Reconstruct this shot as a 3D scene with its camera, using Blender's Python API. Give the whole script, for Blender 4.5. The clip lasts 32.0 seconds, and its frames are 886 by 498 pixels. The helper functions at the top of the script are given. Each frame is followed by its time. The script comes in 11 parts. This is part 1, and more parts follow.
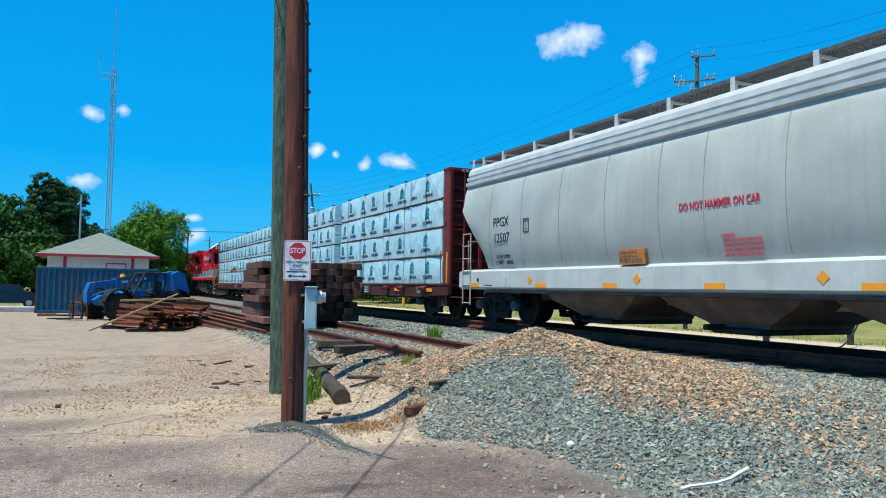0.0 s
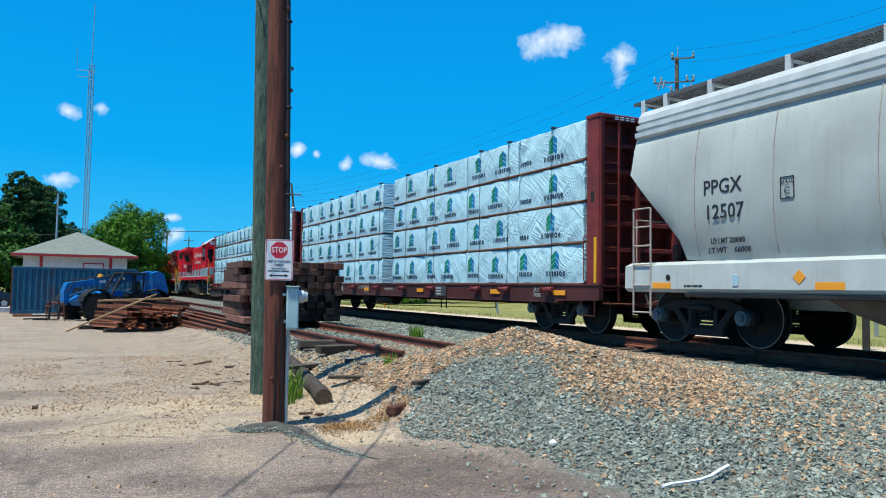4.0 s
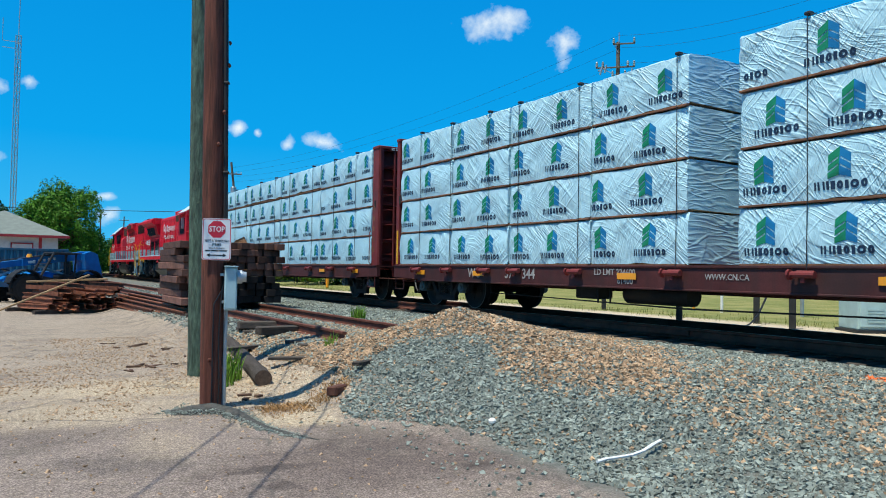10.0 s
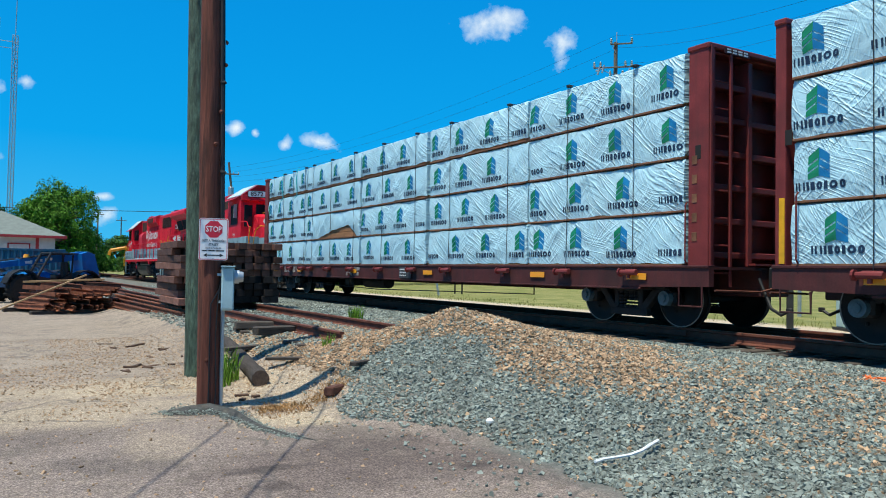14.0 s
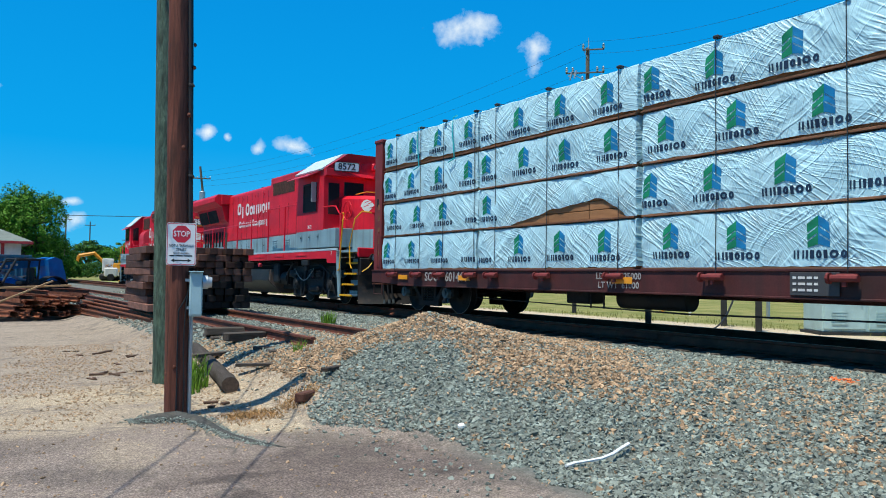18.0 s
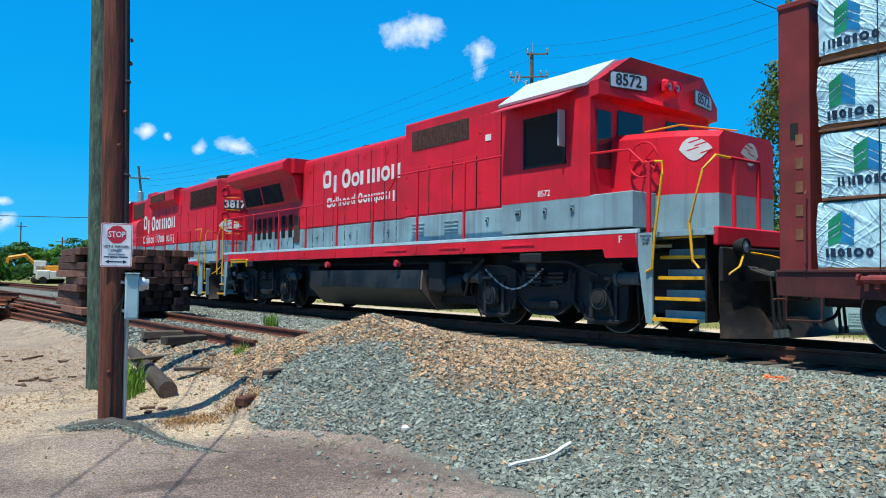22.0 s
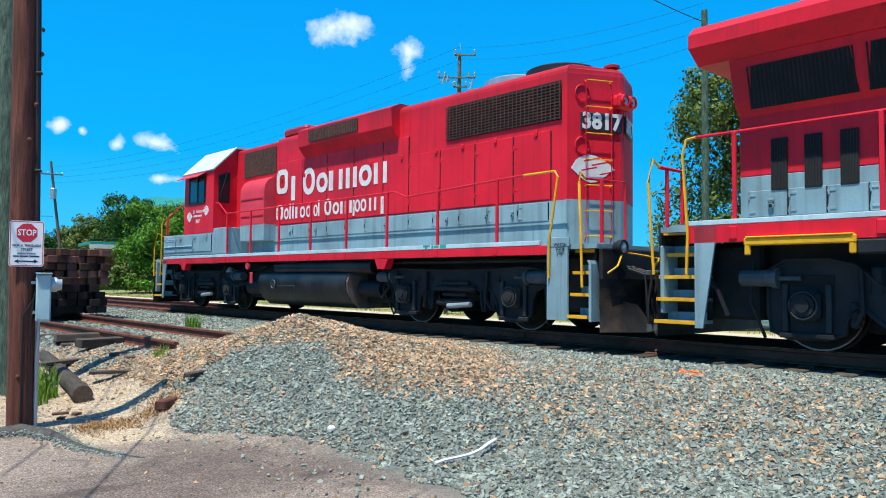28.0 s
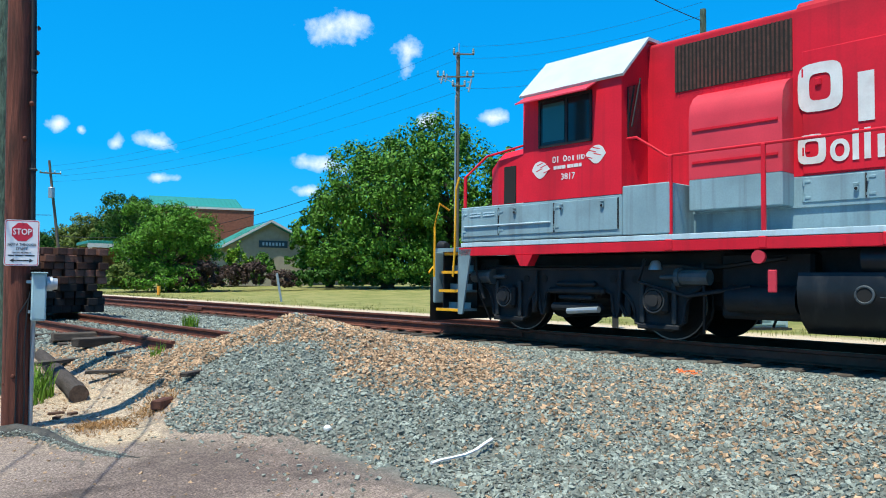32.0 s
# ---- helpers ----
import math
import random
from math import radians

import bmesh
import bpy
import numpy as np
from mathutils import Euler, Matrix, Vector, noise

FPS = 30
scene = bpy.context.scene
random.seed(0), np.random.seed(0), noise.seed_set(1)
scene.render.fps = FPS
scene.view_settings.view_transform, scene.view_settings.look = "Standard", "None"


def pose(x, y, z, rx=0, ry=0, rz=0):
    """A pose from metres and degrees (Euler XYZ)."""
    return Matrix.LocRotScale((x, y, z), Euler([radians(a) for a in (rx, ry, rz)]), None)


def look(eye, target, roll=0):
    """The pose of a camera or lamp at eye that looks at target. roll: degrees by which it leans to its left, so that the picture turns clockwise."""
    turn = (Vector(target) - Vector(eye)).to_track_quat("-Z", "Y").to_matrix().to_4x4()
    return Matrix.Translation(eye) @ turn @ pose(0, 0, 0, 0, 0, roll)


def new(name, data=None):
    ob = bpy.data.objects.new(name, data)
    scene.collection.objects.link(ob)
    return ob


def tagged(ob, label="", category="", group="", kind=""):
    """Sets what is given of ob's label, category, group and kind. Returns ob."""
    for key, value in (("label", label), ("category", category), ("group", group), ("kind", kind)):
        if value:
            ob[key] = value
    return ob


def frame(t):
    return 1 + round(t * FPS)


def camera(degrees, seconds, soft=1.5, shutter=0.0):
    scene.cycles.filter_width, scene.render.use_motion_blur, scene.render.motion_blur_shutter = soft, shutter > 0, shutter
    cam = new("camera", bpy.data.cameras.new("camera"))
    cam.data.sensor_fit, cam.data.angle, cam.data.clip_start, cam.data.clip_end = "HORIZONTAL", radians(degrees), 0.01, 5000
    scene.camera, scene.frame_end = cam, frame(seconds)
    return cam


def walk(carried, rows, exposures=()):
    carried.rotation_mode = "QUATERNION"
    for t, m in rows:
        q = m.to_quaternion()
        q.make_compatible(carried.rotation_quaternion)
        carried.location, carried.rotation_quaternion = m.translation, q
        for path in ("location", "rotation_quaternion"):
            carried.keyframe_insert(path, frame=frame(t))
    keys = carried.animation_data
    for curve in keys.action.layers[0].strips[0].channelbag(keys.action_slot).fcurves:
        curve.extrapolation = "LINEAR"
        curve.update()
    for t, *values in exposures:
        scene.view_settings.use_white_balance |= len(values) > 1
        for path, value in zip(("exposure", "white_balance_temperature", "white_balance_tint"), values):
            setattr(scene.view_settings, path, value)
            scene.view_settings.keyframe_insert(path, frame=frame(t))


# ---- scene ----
cam = camera(61.37, 32.0, 1.0)
# seconds, place, yaw to the left, pitch up, lean to the left
PATH = [
    (0.0, -0.000, -0.000, 1.560, 0.00, 3.06, 0.92),
    (0.5, 0.005, 0.002, 1.563, -0.01, 3.03, 0.88),
    (1.0, 0.006, 0.005, 1.559, -0.03, 3.06, 0.92),
    (1.5, 0.002, -0.003, 1.562, -0.03, 3.06, 0.92),
    (2.0, -0.003, -0.000, 1.559, -0.04, 3.06, 0.94),
    (2.5, -0.004, 0.003, 1.560, -0.04, 3.05, 0.92),
    (3.0, -0.006, -0.000, 1.559, -0.06, 3.04, 0.93),
    (3.5, -0.010, 0.005, 1.557, -0.31, 3.05, 0.88),
    (4.0, -0.015, 0.007, 1.552, -1.44, 3.09, 0.90),
    (4.5, -0.018, 0.005, 1.555, -2.37, 3.09, 0.85),
    (6.5, 0.001, 0.012, 1.551, -3.26, 3.11, 0.83),
    (7.0, 0.018, 0.018, 1.552, -3.21, 3.12, 0.79),
    (7.5, 0.030, 0.025, 1.548, -3.36, 3.11, 0.81),
    (8.0, 0.041, 0.028, 1.550, -3.40, 3.11, 0.76),
    (8.5, 0.038, 0.020, 1.548, -3.57, 2.91, 0.85),
    (9.0, 0.029, 0.018, 1.538, -4.56, 2.09, 1.09),
    (9.5, 0.025, 0.012, 1.540, -5.35, 1.77, 1.05),
    (10.0, 0.008, 0.014, 1.538, -5.79, 1.76, 1.01),
    (10.5, 0.010, 0.021, 1.535, -5.94, 1.75, 1.04),
    (11.0, 0.008, 0.027, 1.534, -5.92, 1.74, 1.02),
    (11.5, -0.001, 0.031, 1.532, -5.91, 1.75, 1.04),
    (12.0, 0.008, 0.033, 1.532, -6.02, 1.78, 0.98),
    (12.5, 0.003, 0.030, 1.533, -5.96, 1.77, 1.00),
    (13.0, -0.000, 0.044, 1.533, -5.96, 1.77, 0.96),
    (13.5, 0.001, 0.043, 1.531, -5.94, 1.77, 0.98),
    (14.0, 0.013, 0.027, 1.536, -5.96, 1.77, 0.98),
    (14.5, 0.017, 0.032, 1.530, -5.94, 1.77, 0.98),
    (16.5, 0.048, 0.060, 1.537, -7.72, 2.09, 0.78),
    (17.0, 0.046, 0.052, 1.536, -7.91, 2.11, 0.82),
    (17.5, 0.045, 0.049, 1.537, -7.91, 2.05, 0.83),
    (18.0, 0.046, 0.053, 1.537, -7.93, 2.14, 0.76),
    (18.5, 0.058, 0.058, 1.534, -8.51, 2.31, 0.75),
    (19.0, 0.062, 0.066, 1.536, -9.21, 2.29, 0.68),
    (19.5, 0.061, 0.063, 1.528, -10.07, 2.33, 0.68),
    (20.0, 0.059, 0.065, 1.527, -10.91, 2.40, 0.64),
    (20.5, 0.055, 0.062, 1.528, -11.47, 2.37, 0.68),
    (21.0, 0.058, 0.063, 1.530, -11.70, 2.37, 0.71),
    (21.5, 0.059, 0.069, 1.529, -11.74, 2.36, 0.64),
    (22.0, 0.063, 0.065, 1.529, -12.11, 2.36, 0.66),
    (22.5, 0.075, 0.069, 1.531, -13.22, 2.37, 0.61),
    (23.0, 0.080, 0.066, 1.533, -14.38, 2.39, 0.61),
    (23.5, 0.087, 0.068, 1.526, -15.78, 2.40, 0.54),
    (24.0, 0.090, 0.057, 1.536, -16.76, 2.40, 0.52),
    (24.5, 0.084, 0.058, 1.533, -17.34, 2.38, 0.50),
    (26.5, 0.085, 0.058, 1.522, -17.63, 2.39, 0.50),
    (27.0, 0.077, 0.049, 1.522, -17.63, 2.39, 0.49),
    (27.5, 0.075, 0.048, 1.526, -17.67, 2.33, 0.48),
    (28.0, 0.069, 0.044, 1.524, -17.63, 2.39, 0.49),
    (28.5, 0.069, 0.050, 1.526, -17.67, 2.33, 0.49),
    (29.0, 0.057, 0.048, 1.524, -17.61, 2.33, 0.51),
    (29.5, 0.052, 0.049, 1.523, -17.61, 2.33, 0.51),
    (30.0, 0.057, 0.045, 1.525, -17.59, 2.33, 0.51),
    (30.5, 0.067, 0.049, 1.529, -17.57, 2.31, 0.53),
    (31.0, 0.073, 0.046, 1.528, -17.64, 2.31, 0.55),
    (31.5, 0.080, 0.050, 1.531, -17.62, 2.31, 0.46),
    (32.0, 0.097, 0.055, 1.528, -17.71, 2.32, 0.51),
]
EXPOSURES = [(0.0, 0.18), (4.5, 0.15), (7.0, 0.05), (14.0, 0.05), (18.0, 0.05), (21.0, 0.10), (24.0, 0.41), (28.0, 0.39), (32.0, 0.33)]
walk(cam, [(t, pose(x, y, z, 0, 0, yaw) @ pose(0, 0, 0, 90 + p, 0, 0) @ pose(0, 0, 0, 0, 0, r)) for t, x, y, z, yaw, p, r in PATH], EXPOSURES)

# ---- the plan: local x runs across the track (away from the camera), local y along it (towards the train's leading end) ----
HEAD = 25.0            # the track's direction, degrees to the left of +y
RAIL_Z = 0.72          # top of the main rails
MAIN_N = 10.2          # centre line of the main track
SPUR_N, SPUR_Z = 5.35, 0.60
PI = math.pi
TRK = pose(0, 0, 0, 0, 0, HEAD)


def trk(n, s, z=0.0, turn=0.0):
    """A pose in the track's frame, turned about z."""
    return TRK @ pose(n, s, z, 0, 0, turn)


def around(az, d, z=0.0, turn=0.0):
    """A pose at a bearing (degrees to the right of +y) and a distance from the camera's foot, facing it."""
    return pose(d * math.sin(radians(az)), d * math.cos(radians(az)), z, 0, 0, -az + turn)


# ---- world and sun ----
SUN_TO = Vector((-0.773, -0.636, 0)).normalized()
SUN_EL = 69.5
world = bpy.data.worlds.new("world")
scene.world = world
world.use_nodes = True
wn = world.node_tree
wn.nodes.clear()
w_out = wn.nodes.new("ShaderNodeOutputWorld")
w_bg = wn.nodes.new("ShaderNodeBackground")
w_sky = wn.nodes.new("ShaderNodeTexSky")
w_sky.sky_type, w_sky.sun_disc = "NISHITA", False
w_sky.sun_elevation = radians(SUN_EL)
w_sky.sun_rotation = math.atan2(SUN_TO.x, SUN_TO.y)
w_sky.altitude, w_sky.air_density, w_sky.dust_density, w_sky.ozone_density = 0, 1.0, 0.1, 3.0
# a deep azure over the whole sky, paler towards the horizon, mixed with the physical sky
w_tc = wn.nodes.new("ShaderNodeTexCoord")
w_sep = wn.nodes.new("ShaderNodeSeparateXYZ")
w_ramp = wn.nodes.new("ShaderNodeValToRGB")
w_ramp.color_ramp.elements[0].position, w_ramp.color_ramp.elements[0].color = 0.0, (0.05, 0.50, 0.87, 1)
w_ramp.color_ramp.elements[1].position, w_ramp.color_ramp.elements[1].color = 0.95, (0.12, 0.245, 0.52, 1)
w_e = w_ramp.color_ramp.elements.new(0.16)
w_e.color = (0.0, 0.36, 0.83, 1)
w_e2 = w_ramp.color_ramp.elements.new(0.46)
w_e2.color = (0.0, 0.235, 0.69, 1)
w_phys = wn.nodes.new("ShaderNodeVectorMath")
w_phys.operation = "SCALE"
w_phys.inputs["Scale"].default_value = 0.10
w_mix = wn.nodes.new("ShaderNodeMix")
w_mix.data_type = "RGBA"
w_mix.inputs[0].default_value = 0.985
wn.links.new(w_tc.outputs["Generated"], w_sep.inputs[0])
wn.links.new(w_sep.outputs[2], w_ramp.inputs[0])
wn.links.new(w_sky.outputs[0], w_phys.inputs[0])
wn.links.new(w_phys.outputs[0], w_mix.inputs[6])
wn.links.new(w_ramp.outputs[0], w_mix.inputs[7])
wn.links.new(w_mix.outputs[2], w_bg.inputs[0])
wn.links.new(w_bg.outputs[0], w_out.inputs[0])
w_bg.inputs["Strength"].default_value = 1.0
sun_data = bpy.data.lights.new("sun", "SUN")
sun_data.energy, sun_data.angle, sun_data.color = 5.0, radians(0.53), (1.0, 0.99, 0.86)
sun = new("sun", sun_data)
sun.matrix_world = look((0, 0, 60), Vector((0, 0, 60)) - Vector((SUN_TO.x * math.cos(radians(SUN_EL)), SUN_TO.y * math.cos(radians(SUN_EL)), math.sin(radians(SUN_EL)))))


# ---- materials ----
def rgb(*c):
    return (*c, 1.0)


def mat(name, base, rough=0.7, metal=0.0, var=0.25, scale=6.0, fine=60.0, bump=0.15, dirt=None, dirt_amount=0.35, dirt_scale=1.2, island=0.0, per_object=0.0, spec=0.28, stretch=None, bump_dist=0.01, streak=0.0, trans=0.0, soot=None):
    """A surface: base colour, broad stains and fine grain, bump; dirt: a second colour in patches; soot: exhaust grime, patchy, from one height up to another."""
    m = bpy.data.materials.new(name)
    m.use_nodes = True
    nt = m.node_tree
    nd, ln = nt.nodes, nt.links
    b = nd["Principled BSDF"]
    b.inputs["Roughness"].default_value, b.inputs["Metallic"].default_value = rough, metal
    b.inputs["Specular IOR Level"].default_value = spec
    tc = nd.new("ShaderNodeTexCoord")
    src = tc.outputs["Object"]
    if stretch:
        mp = nd.new("ShaderNodeMapping")
        mp.inputs["Scale"].default_value = stretch
        ln.new(src, mp.inputs["Vector"])
        src = mp.outputs[0]

    def tex(sc, detail=4.0, s=None):
        t = nd.new("ShaderNodeTexNoise")
        t.inputs["Scale"].default_value, t.inputs["Detail"].default_value = sc, detail
        ln.new(s or src, t.inputs["Vector"])
        return t.outputs["Fac"]

    def mixc(fac, a, c):
        x = nd.new("ShaderNodeMix")
        x.data_type = "RGBA"
        for k, v in ((0, fac), (6, a), (7, c)):
            if isinstance(v, (float, int)):
                x.inputs[k].default_value = v
            elif isinstance(v, tuple):
                x.inputs[k].default_value = v
            else:
                ln.new(v, x.inputs[k])
        return x.outputs[2]

    def ramp(f, lo, hi):
        x = nd.new("ShaderNodeMapRange")
        x.inputs["From Min"].default_value, x.inputs["From Max"].default_value = lo, hi
        ln.new(f, x.inputs["Value"])
        return x.outputs[0]

    def times(f, k):
        x = nd.new("ShaderNodeMath")
        x.operation = "MULTIPLY"
        ln.new(f, x.inputs[0])
        x.inputs[1].default_value = k
        return x.outputs[0]

    broad, grain = tex(scale), tex(fine, 3.0)
    dark = tuple(max(0.0, c * (1 - var)) for c in base)
    light = tuple(min(1.0, c * (1 + var * 0.6)) for c in base)
    col = mixc(ramp(broad, 0.3, 0.7), rgb(*dark), rgb(*light))
    col = mixc(times(ramp(grain, 0.35, 0.75), var * 1.2), col, rgb(*[c * 0.55 for c in base]))
    if dirt:
        d = ramp(tex(dirt_scale, 6.0), 0.5, 0.68)
        col = mixc(times(d, dirt_amount), col, rgb(*dirt))
        if streak:
            mp2 = nd.new("ShaderNodeMapping")
            mp2.inputs["Scale"].default_value = (9, 9, 0.35)
            ln.new(tc.outputs["Object"], mp2.inputs["Vector"])
            col = mixc(times(ramp(tex(1.0, 4.0, mp2.outputs[0]), 0.52, 0.75), streak), col, rgb(*dirt))
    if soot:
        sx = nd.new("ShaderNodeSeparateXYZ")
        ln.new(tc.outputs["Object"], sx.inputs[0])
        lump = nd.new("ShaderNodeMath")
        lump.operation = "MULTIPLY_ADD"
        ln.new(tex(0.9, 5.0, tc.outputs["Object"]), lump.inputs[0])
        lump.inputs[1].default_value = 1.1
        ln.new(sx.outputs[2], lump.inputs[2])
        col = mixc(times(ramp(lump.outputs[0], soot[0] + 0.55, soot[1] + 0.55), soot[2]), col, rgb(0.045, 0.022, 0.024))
    if island or per_object:
        info = nd.new("ShaderNodeNewGeometry").outputs["Random Per Island"] if island else nd.new("ShaderNodeObjectInfo").outputs["Random"]
        h = nd.new("ShaderNodeHueSaturation")
        k = island or per_object
        v = nd.new("ShaderNodeMapRange")
        v.inputs["To Min"].default_value, v.inputs["To Max"].default_value = 1 - k, 1 + k
        ln.new(info, v.inputs["Value"])
        ln.new(v.outputs[0], h.inputs["Value"])
        ln.new(col, h.inputs["Color"])
        col = h.outputs[0]
    ln.new(col, b.inputs["Base Color"])
    rr = nd.new("ShaderNodeMapRange")
    rr.inputs["To Min"].default_value, rr.inputs["To Max"].default_value = max(0.02, rough - 0.12), min(1.0, rough + 0.12)
    ln.new(grain, rr.inputs["Value"])
    ln.new(rr.outputs[0], b.inputs["Roughness"])
    if bump:
        bp = nd.new("ShaderNodeBump")
        bp.inputs["Strength"].default_value, bp.inputs["Distance"].default_value = bump, bump_dist
        ln.new(grain, bp.inputs["Height"])
        ln.new(bp.outputs[0], b.inputs["Normal"])
    if trans:
        b.inputs["Transmission Weight"].default_value = trans
    return m


def plain(name, base, rough=0.5, metal=0.0, emit=0.0):
    m = bpy.data.materials.new(name)
    m.use_nodes = True
    b = m.node_tree.nodes["Principled BSDF"]
    b.inputs["Base Color"].default_value, b.inputs["Roughness"].default_value, b.inputs["Metallic"].default_value = rgb(*base), rough, metal
    if emit:
        b.inputs["Emission Color"].default_value, b.inputs["Emission Strength"].default_value = rgb(*base), emit
    return m


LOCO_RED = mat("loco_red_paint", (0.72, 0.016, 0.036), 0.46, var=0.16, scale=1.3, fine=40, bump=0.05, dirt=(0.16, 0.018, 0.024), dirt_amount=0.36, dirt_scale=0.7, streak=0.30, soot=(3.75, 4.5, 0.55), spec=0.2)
LOCO_RED_FADED = mat("faded_red_paint", (0.62, 0.045, 0.07), 0.5, var=0.15, scale=2, fine=50, bump=0.05)
LOCO_GREY = mat("loco_grey_paint", (0.25, 0.38, 0.43), 0.45, var=0.2, scale=1.3, fine=45, bump=0.05, dirt=(0.11, 0.12, 0.12), dirt_amount=0.45, dirt_scale=0.9, streak=0.5)
LOCO_STRIPE = mat("pale_stripe_paint", (0.48, 0.63, 0.70), 0.45, var=0.15, scale=2, fine=45, bump=0.04, dirt=(0.2, 0.2, 0.2), dirt_amount=0.3, streak=0.3)
ROOF_WHITE = mat("white_roof_paint", (0.50, 0.60, 0.60), 0.5, var=0.1, scale=3, bump=0.05, dirt=(0.5, 0.48, 0.42), dirt_amount=0.25)
YELLOW = mat("safety_yellow_paint", (0.80, 0.40, 0.015), 0.45, var=0.15, scale=8, bump=0.05, dirt=(0.35, 0.2, 0.05), dirt_amount=0.3)
TRUCK_BLACK = mat("grimy_black_steel", (0.016, 0.019, 0.023), 0.62, var=0.4, scale=5, fine=50, bump=0.2, dirt=(0.05, 0.042, 0.035), dirt_amount=0.5)
TANK_BLACK = mat("black_tank_paint", (0.013, 0.016, 0.019), 0.35, var=0.3, scale=2, fine=30, bump=0.05, dirt=(0.08, 0.075, 0.07), dirt_amount=0.35, streak=0.25)
WHEEL_STEEL = mat("worn_wheel_steel", (0.014, 0.013, 0.013), 0.6, metal=0.1, var=0.35, scale=5, bump=0.1)
TREAD_STEEL = mat("polished_tread", (0.22, 0.21, 0.2), 0.4, metal=0.8, var=0.1, bump=0.03)
GLASS = plain("dark_window_glass", (0.012, 0.02, 0.024), 0.06)
# teal that paints a green reflection on the cab window
REFLECTION_TEAL = plain("painted_reflection_teal", (0.02, 0.10, 0.11), 0.05)
GRILLE = mat("dark_grille_mesh", (0.085, 0.045, 0.036), 0.7, var=0.4, scale=12, bump=0.3, dirt=(0.16, 0.05, 0.04), dirt_amount=0.4, dirt_scale=3)
LETTER_WHITE = mat("white_lettering", (0.72, 0.72, 0.70), 0.5, var=0.12, scale=5, bump=0.02, dirt=(0.45, 0.30, 0.30), dirt_amount=0.3, dirt_scale=4)
STENCIL = mat("worn_white_stencil", (0.40, 0.38, 0.37), 0.6, var=0.3, scale=9, bump=0.03, dirt=(0.12, 0.06, 0.05), dirt_amount=0.5, dirt_scale=6)
LETTER_BLACK = plain("black_lettering", (0.02, 0.022, 0.025), 0.5)
LETTER_RED = plain("red_lettering", (0.55, 0.03, 0.06), 0.5)
LIGHT_LENS = plain("headlight_lens", (0.48, 0.50, 0.50), 0.1)
CAR_BROWN = mat("oxide_red_paint", (0.088, 0.024, 0.023), 0.62, var=0.35, scale=3, fine=40, bump=0.12, dirt=(0.035, 0.022, 0.021), dirt_amount=0.65, dirt_scale=1.0, streak=0.5)
BULK_RED = mat("bulkhead_red_paint", (0.21, 0.034, 0.032), 0.55, var=0.25, scale=2.5, fine=40, bump=0.08, dirt=(0.08, 0.03, 0.025), dirt_amount=0.45, streak=0.35)
HOP_GREY = mat("hopper_grey_paint", (0.44, 0.485, 0.46), 0.42, var=0.15, scale=0.9, fine=30, bump=0.03, dirt=(0.30, 0.30, 0.28), dirt_amount=0.42, dirt_scale=0.8, streak=0.38)
HOP_SILL = mat("hopper_sill_paint", (0.50, 0.55, 0.54), 0.45, var=0.12, scale=2, fine=30, bump=0.03, dirt=(0.3, 0.27, 0.24), dirt_amount=0.3, streak=0.25)
HOP_ROOF = mat("galvanised_roof", (0.52, 0.56, 0.56), 0.45, metal=0.1, var=0.15, scale=3, bump=0.05)
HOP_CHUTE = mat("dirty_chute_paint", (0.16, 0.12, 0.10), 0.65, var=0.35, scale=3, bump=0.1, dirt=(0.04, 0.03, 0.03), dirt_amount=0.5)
RUST_SEAM = mat("rusty_seam", (0.44, 0.38, 0.34), 0.7, var=0.3, scale=8, bump=0.05)
ORANGE_REF = plain("amber_reflector", (0.85, 0.33, 0.02), 0.4)
WRAP_GREEN = mat("printed_green", (0.012, 0.24, 0.12), 0.5, var=0.2, scale=4, bump=0.1)
WRAP_BLUE = mat("printed_blue", (0.012, 0.20, 0.44), 0.5, var=0.2, scale=4, bump=0.1)
WRAP_INK = mat("printed_navy", (0.02, 0.045, 0.09), 0.5, var=0.2, scale=4, bump=0.1)
LUMBER = mat("fresh_lumber", (0.34, 0.16, 0.07), 0.7, var=0.25, scale=3, fine=40, bump=0.2, stretch=(6, 1, 6), per_object=0.15)
DUNNAGE = mat("dunnage_wood", (0.22, 0.10, 0.055), 0.8, var=0.35, scale=4, bump=0.2, per_object=0.25)
STRAP = plain("black_strap", (0.015, 0.015, 0.017), 0.6)
RAIL_RUST = mat("rusty_rail", (0.16, 0.055, 0.035), 0.75, var=0.35, scale=5, fine=70, bump=0.2, dirt=(0.07, 0.03, 0.025), dirt_amount=0.5)
RAIL_TOP = mat("worn_rail_top", (0.30, 0.21, 0.17), 0.38, metal=0.8, var=0.2, scale=3, bump=0.03)
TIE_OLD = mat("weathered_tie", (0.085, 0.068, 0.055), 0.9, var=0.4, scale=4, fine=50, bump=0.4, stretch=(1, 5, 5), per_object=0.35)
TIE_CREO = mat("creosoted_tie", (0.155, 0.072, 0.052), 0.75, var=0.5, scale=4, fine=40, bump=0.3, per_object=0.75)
TIE_DARK = mat("dark_tie", (0.022, 0.017, 0.016), 0.7, var=0.4, scale=4, fine=40, bump=0.3, per_object=0.4)
STONE_GREY = mat("grey_ballast", (0.240, 0.266, 0.232), 0.85, var=0.25, scale=5, fine=90, bump=0.3, island=0.42)
STONE_TAN = mat("tan_ballast", (0.445, 0.295, 0.18), 0.85, var=0.3, scale=5, fine=90, bump=0.3, island=0.42)
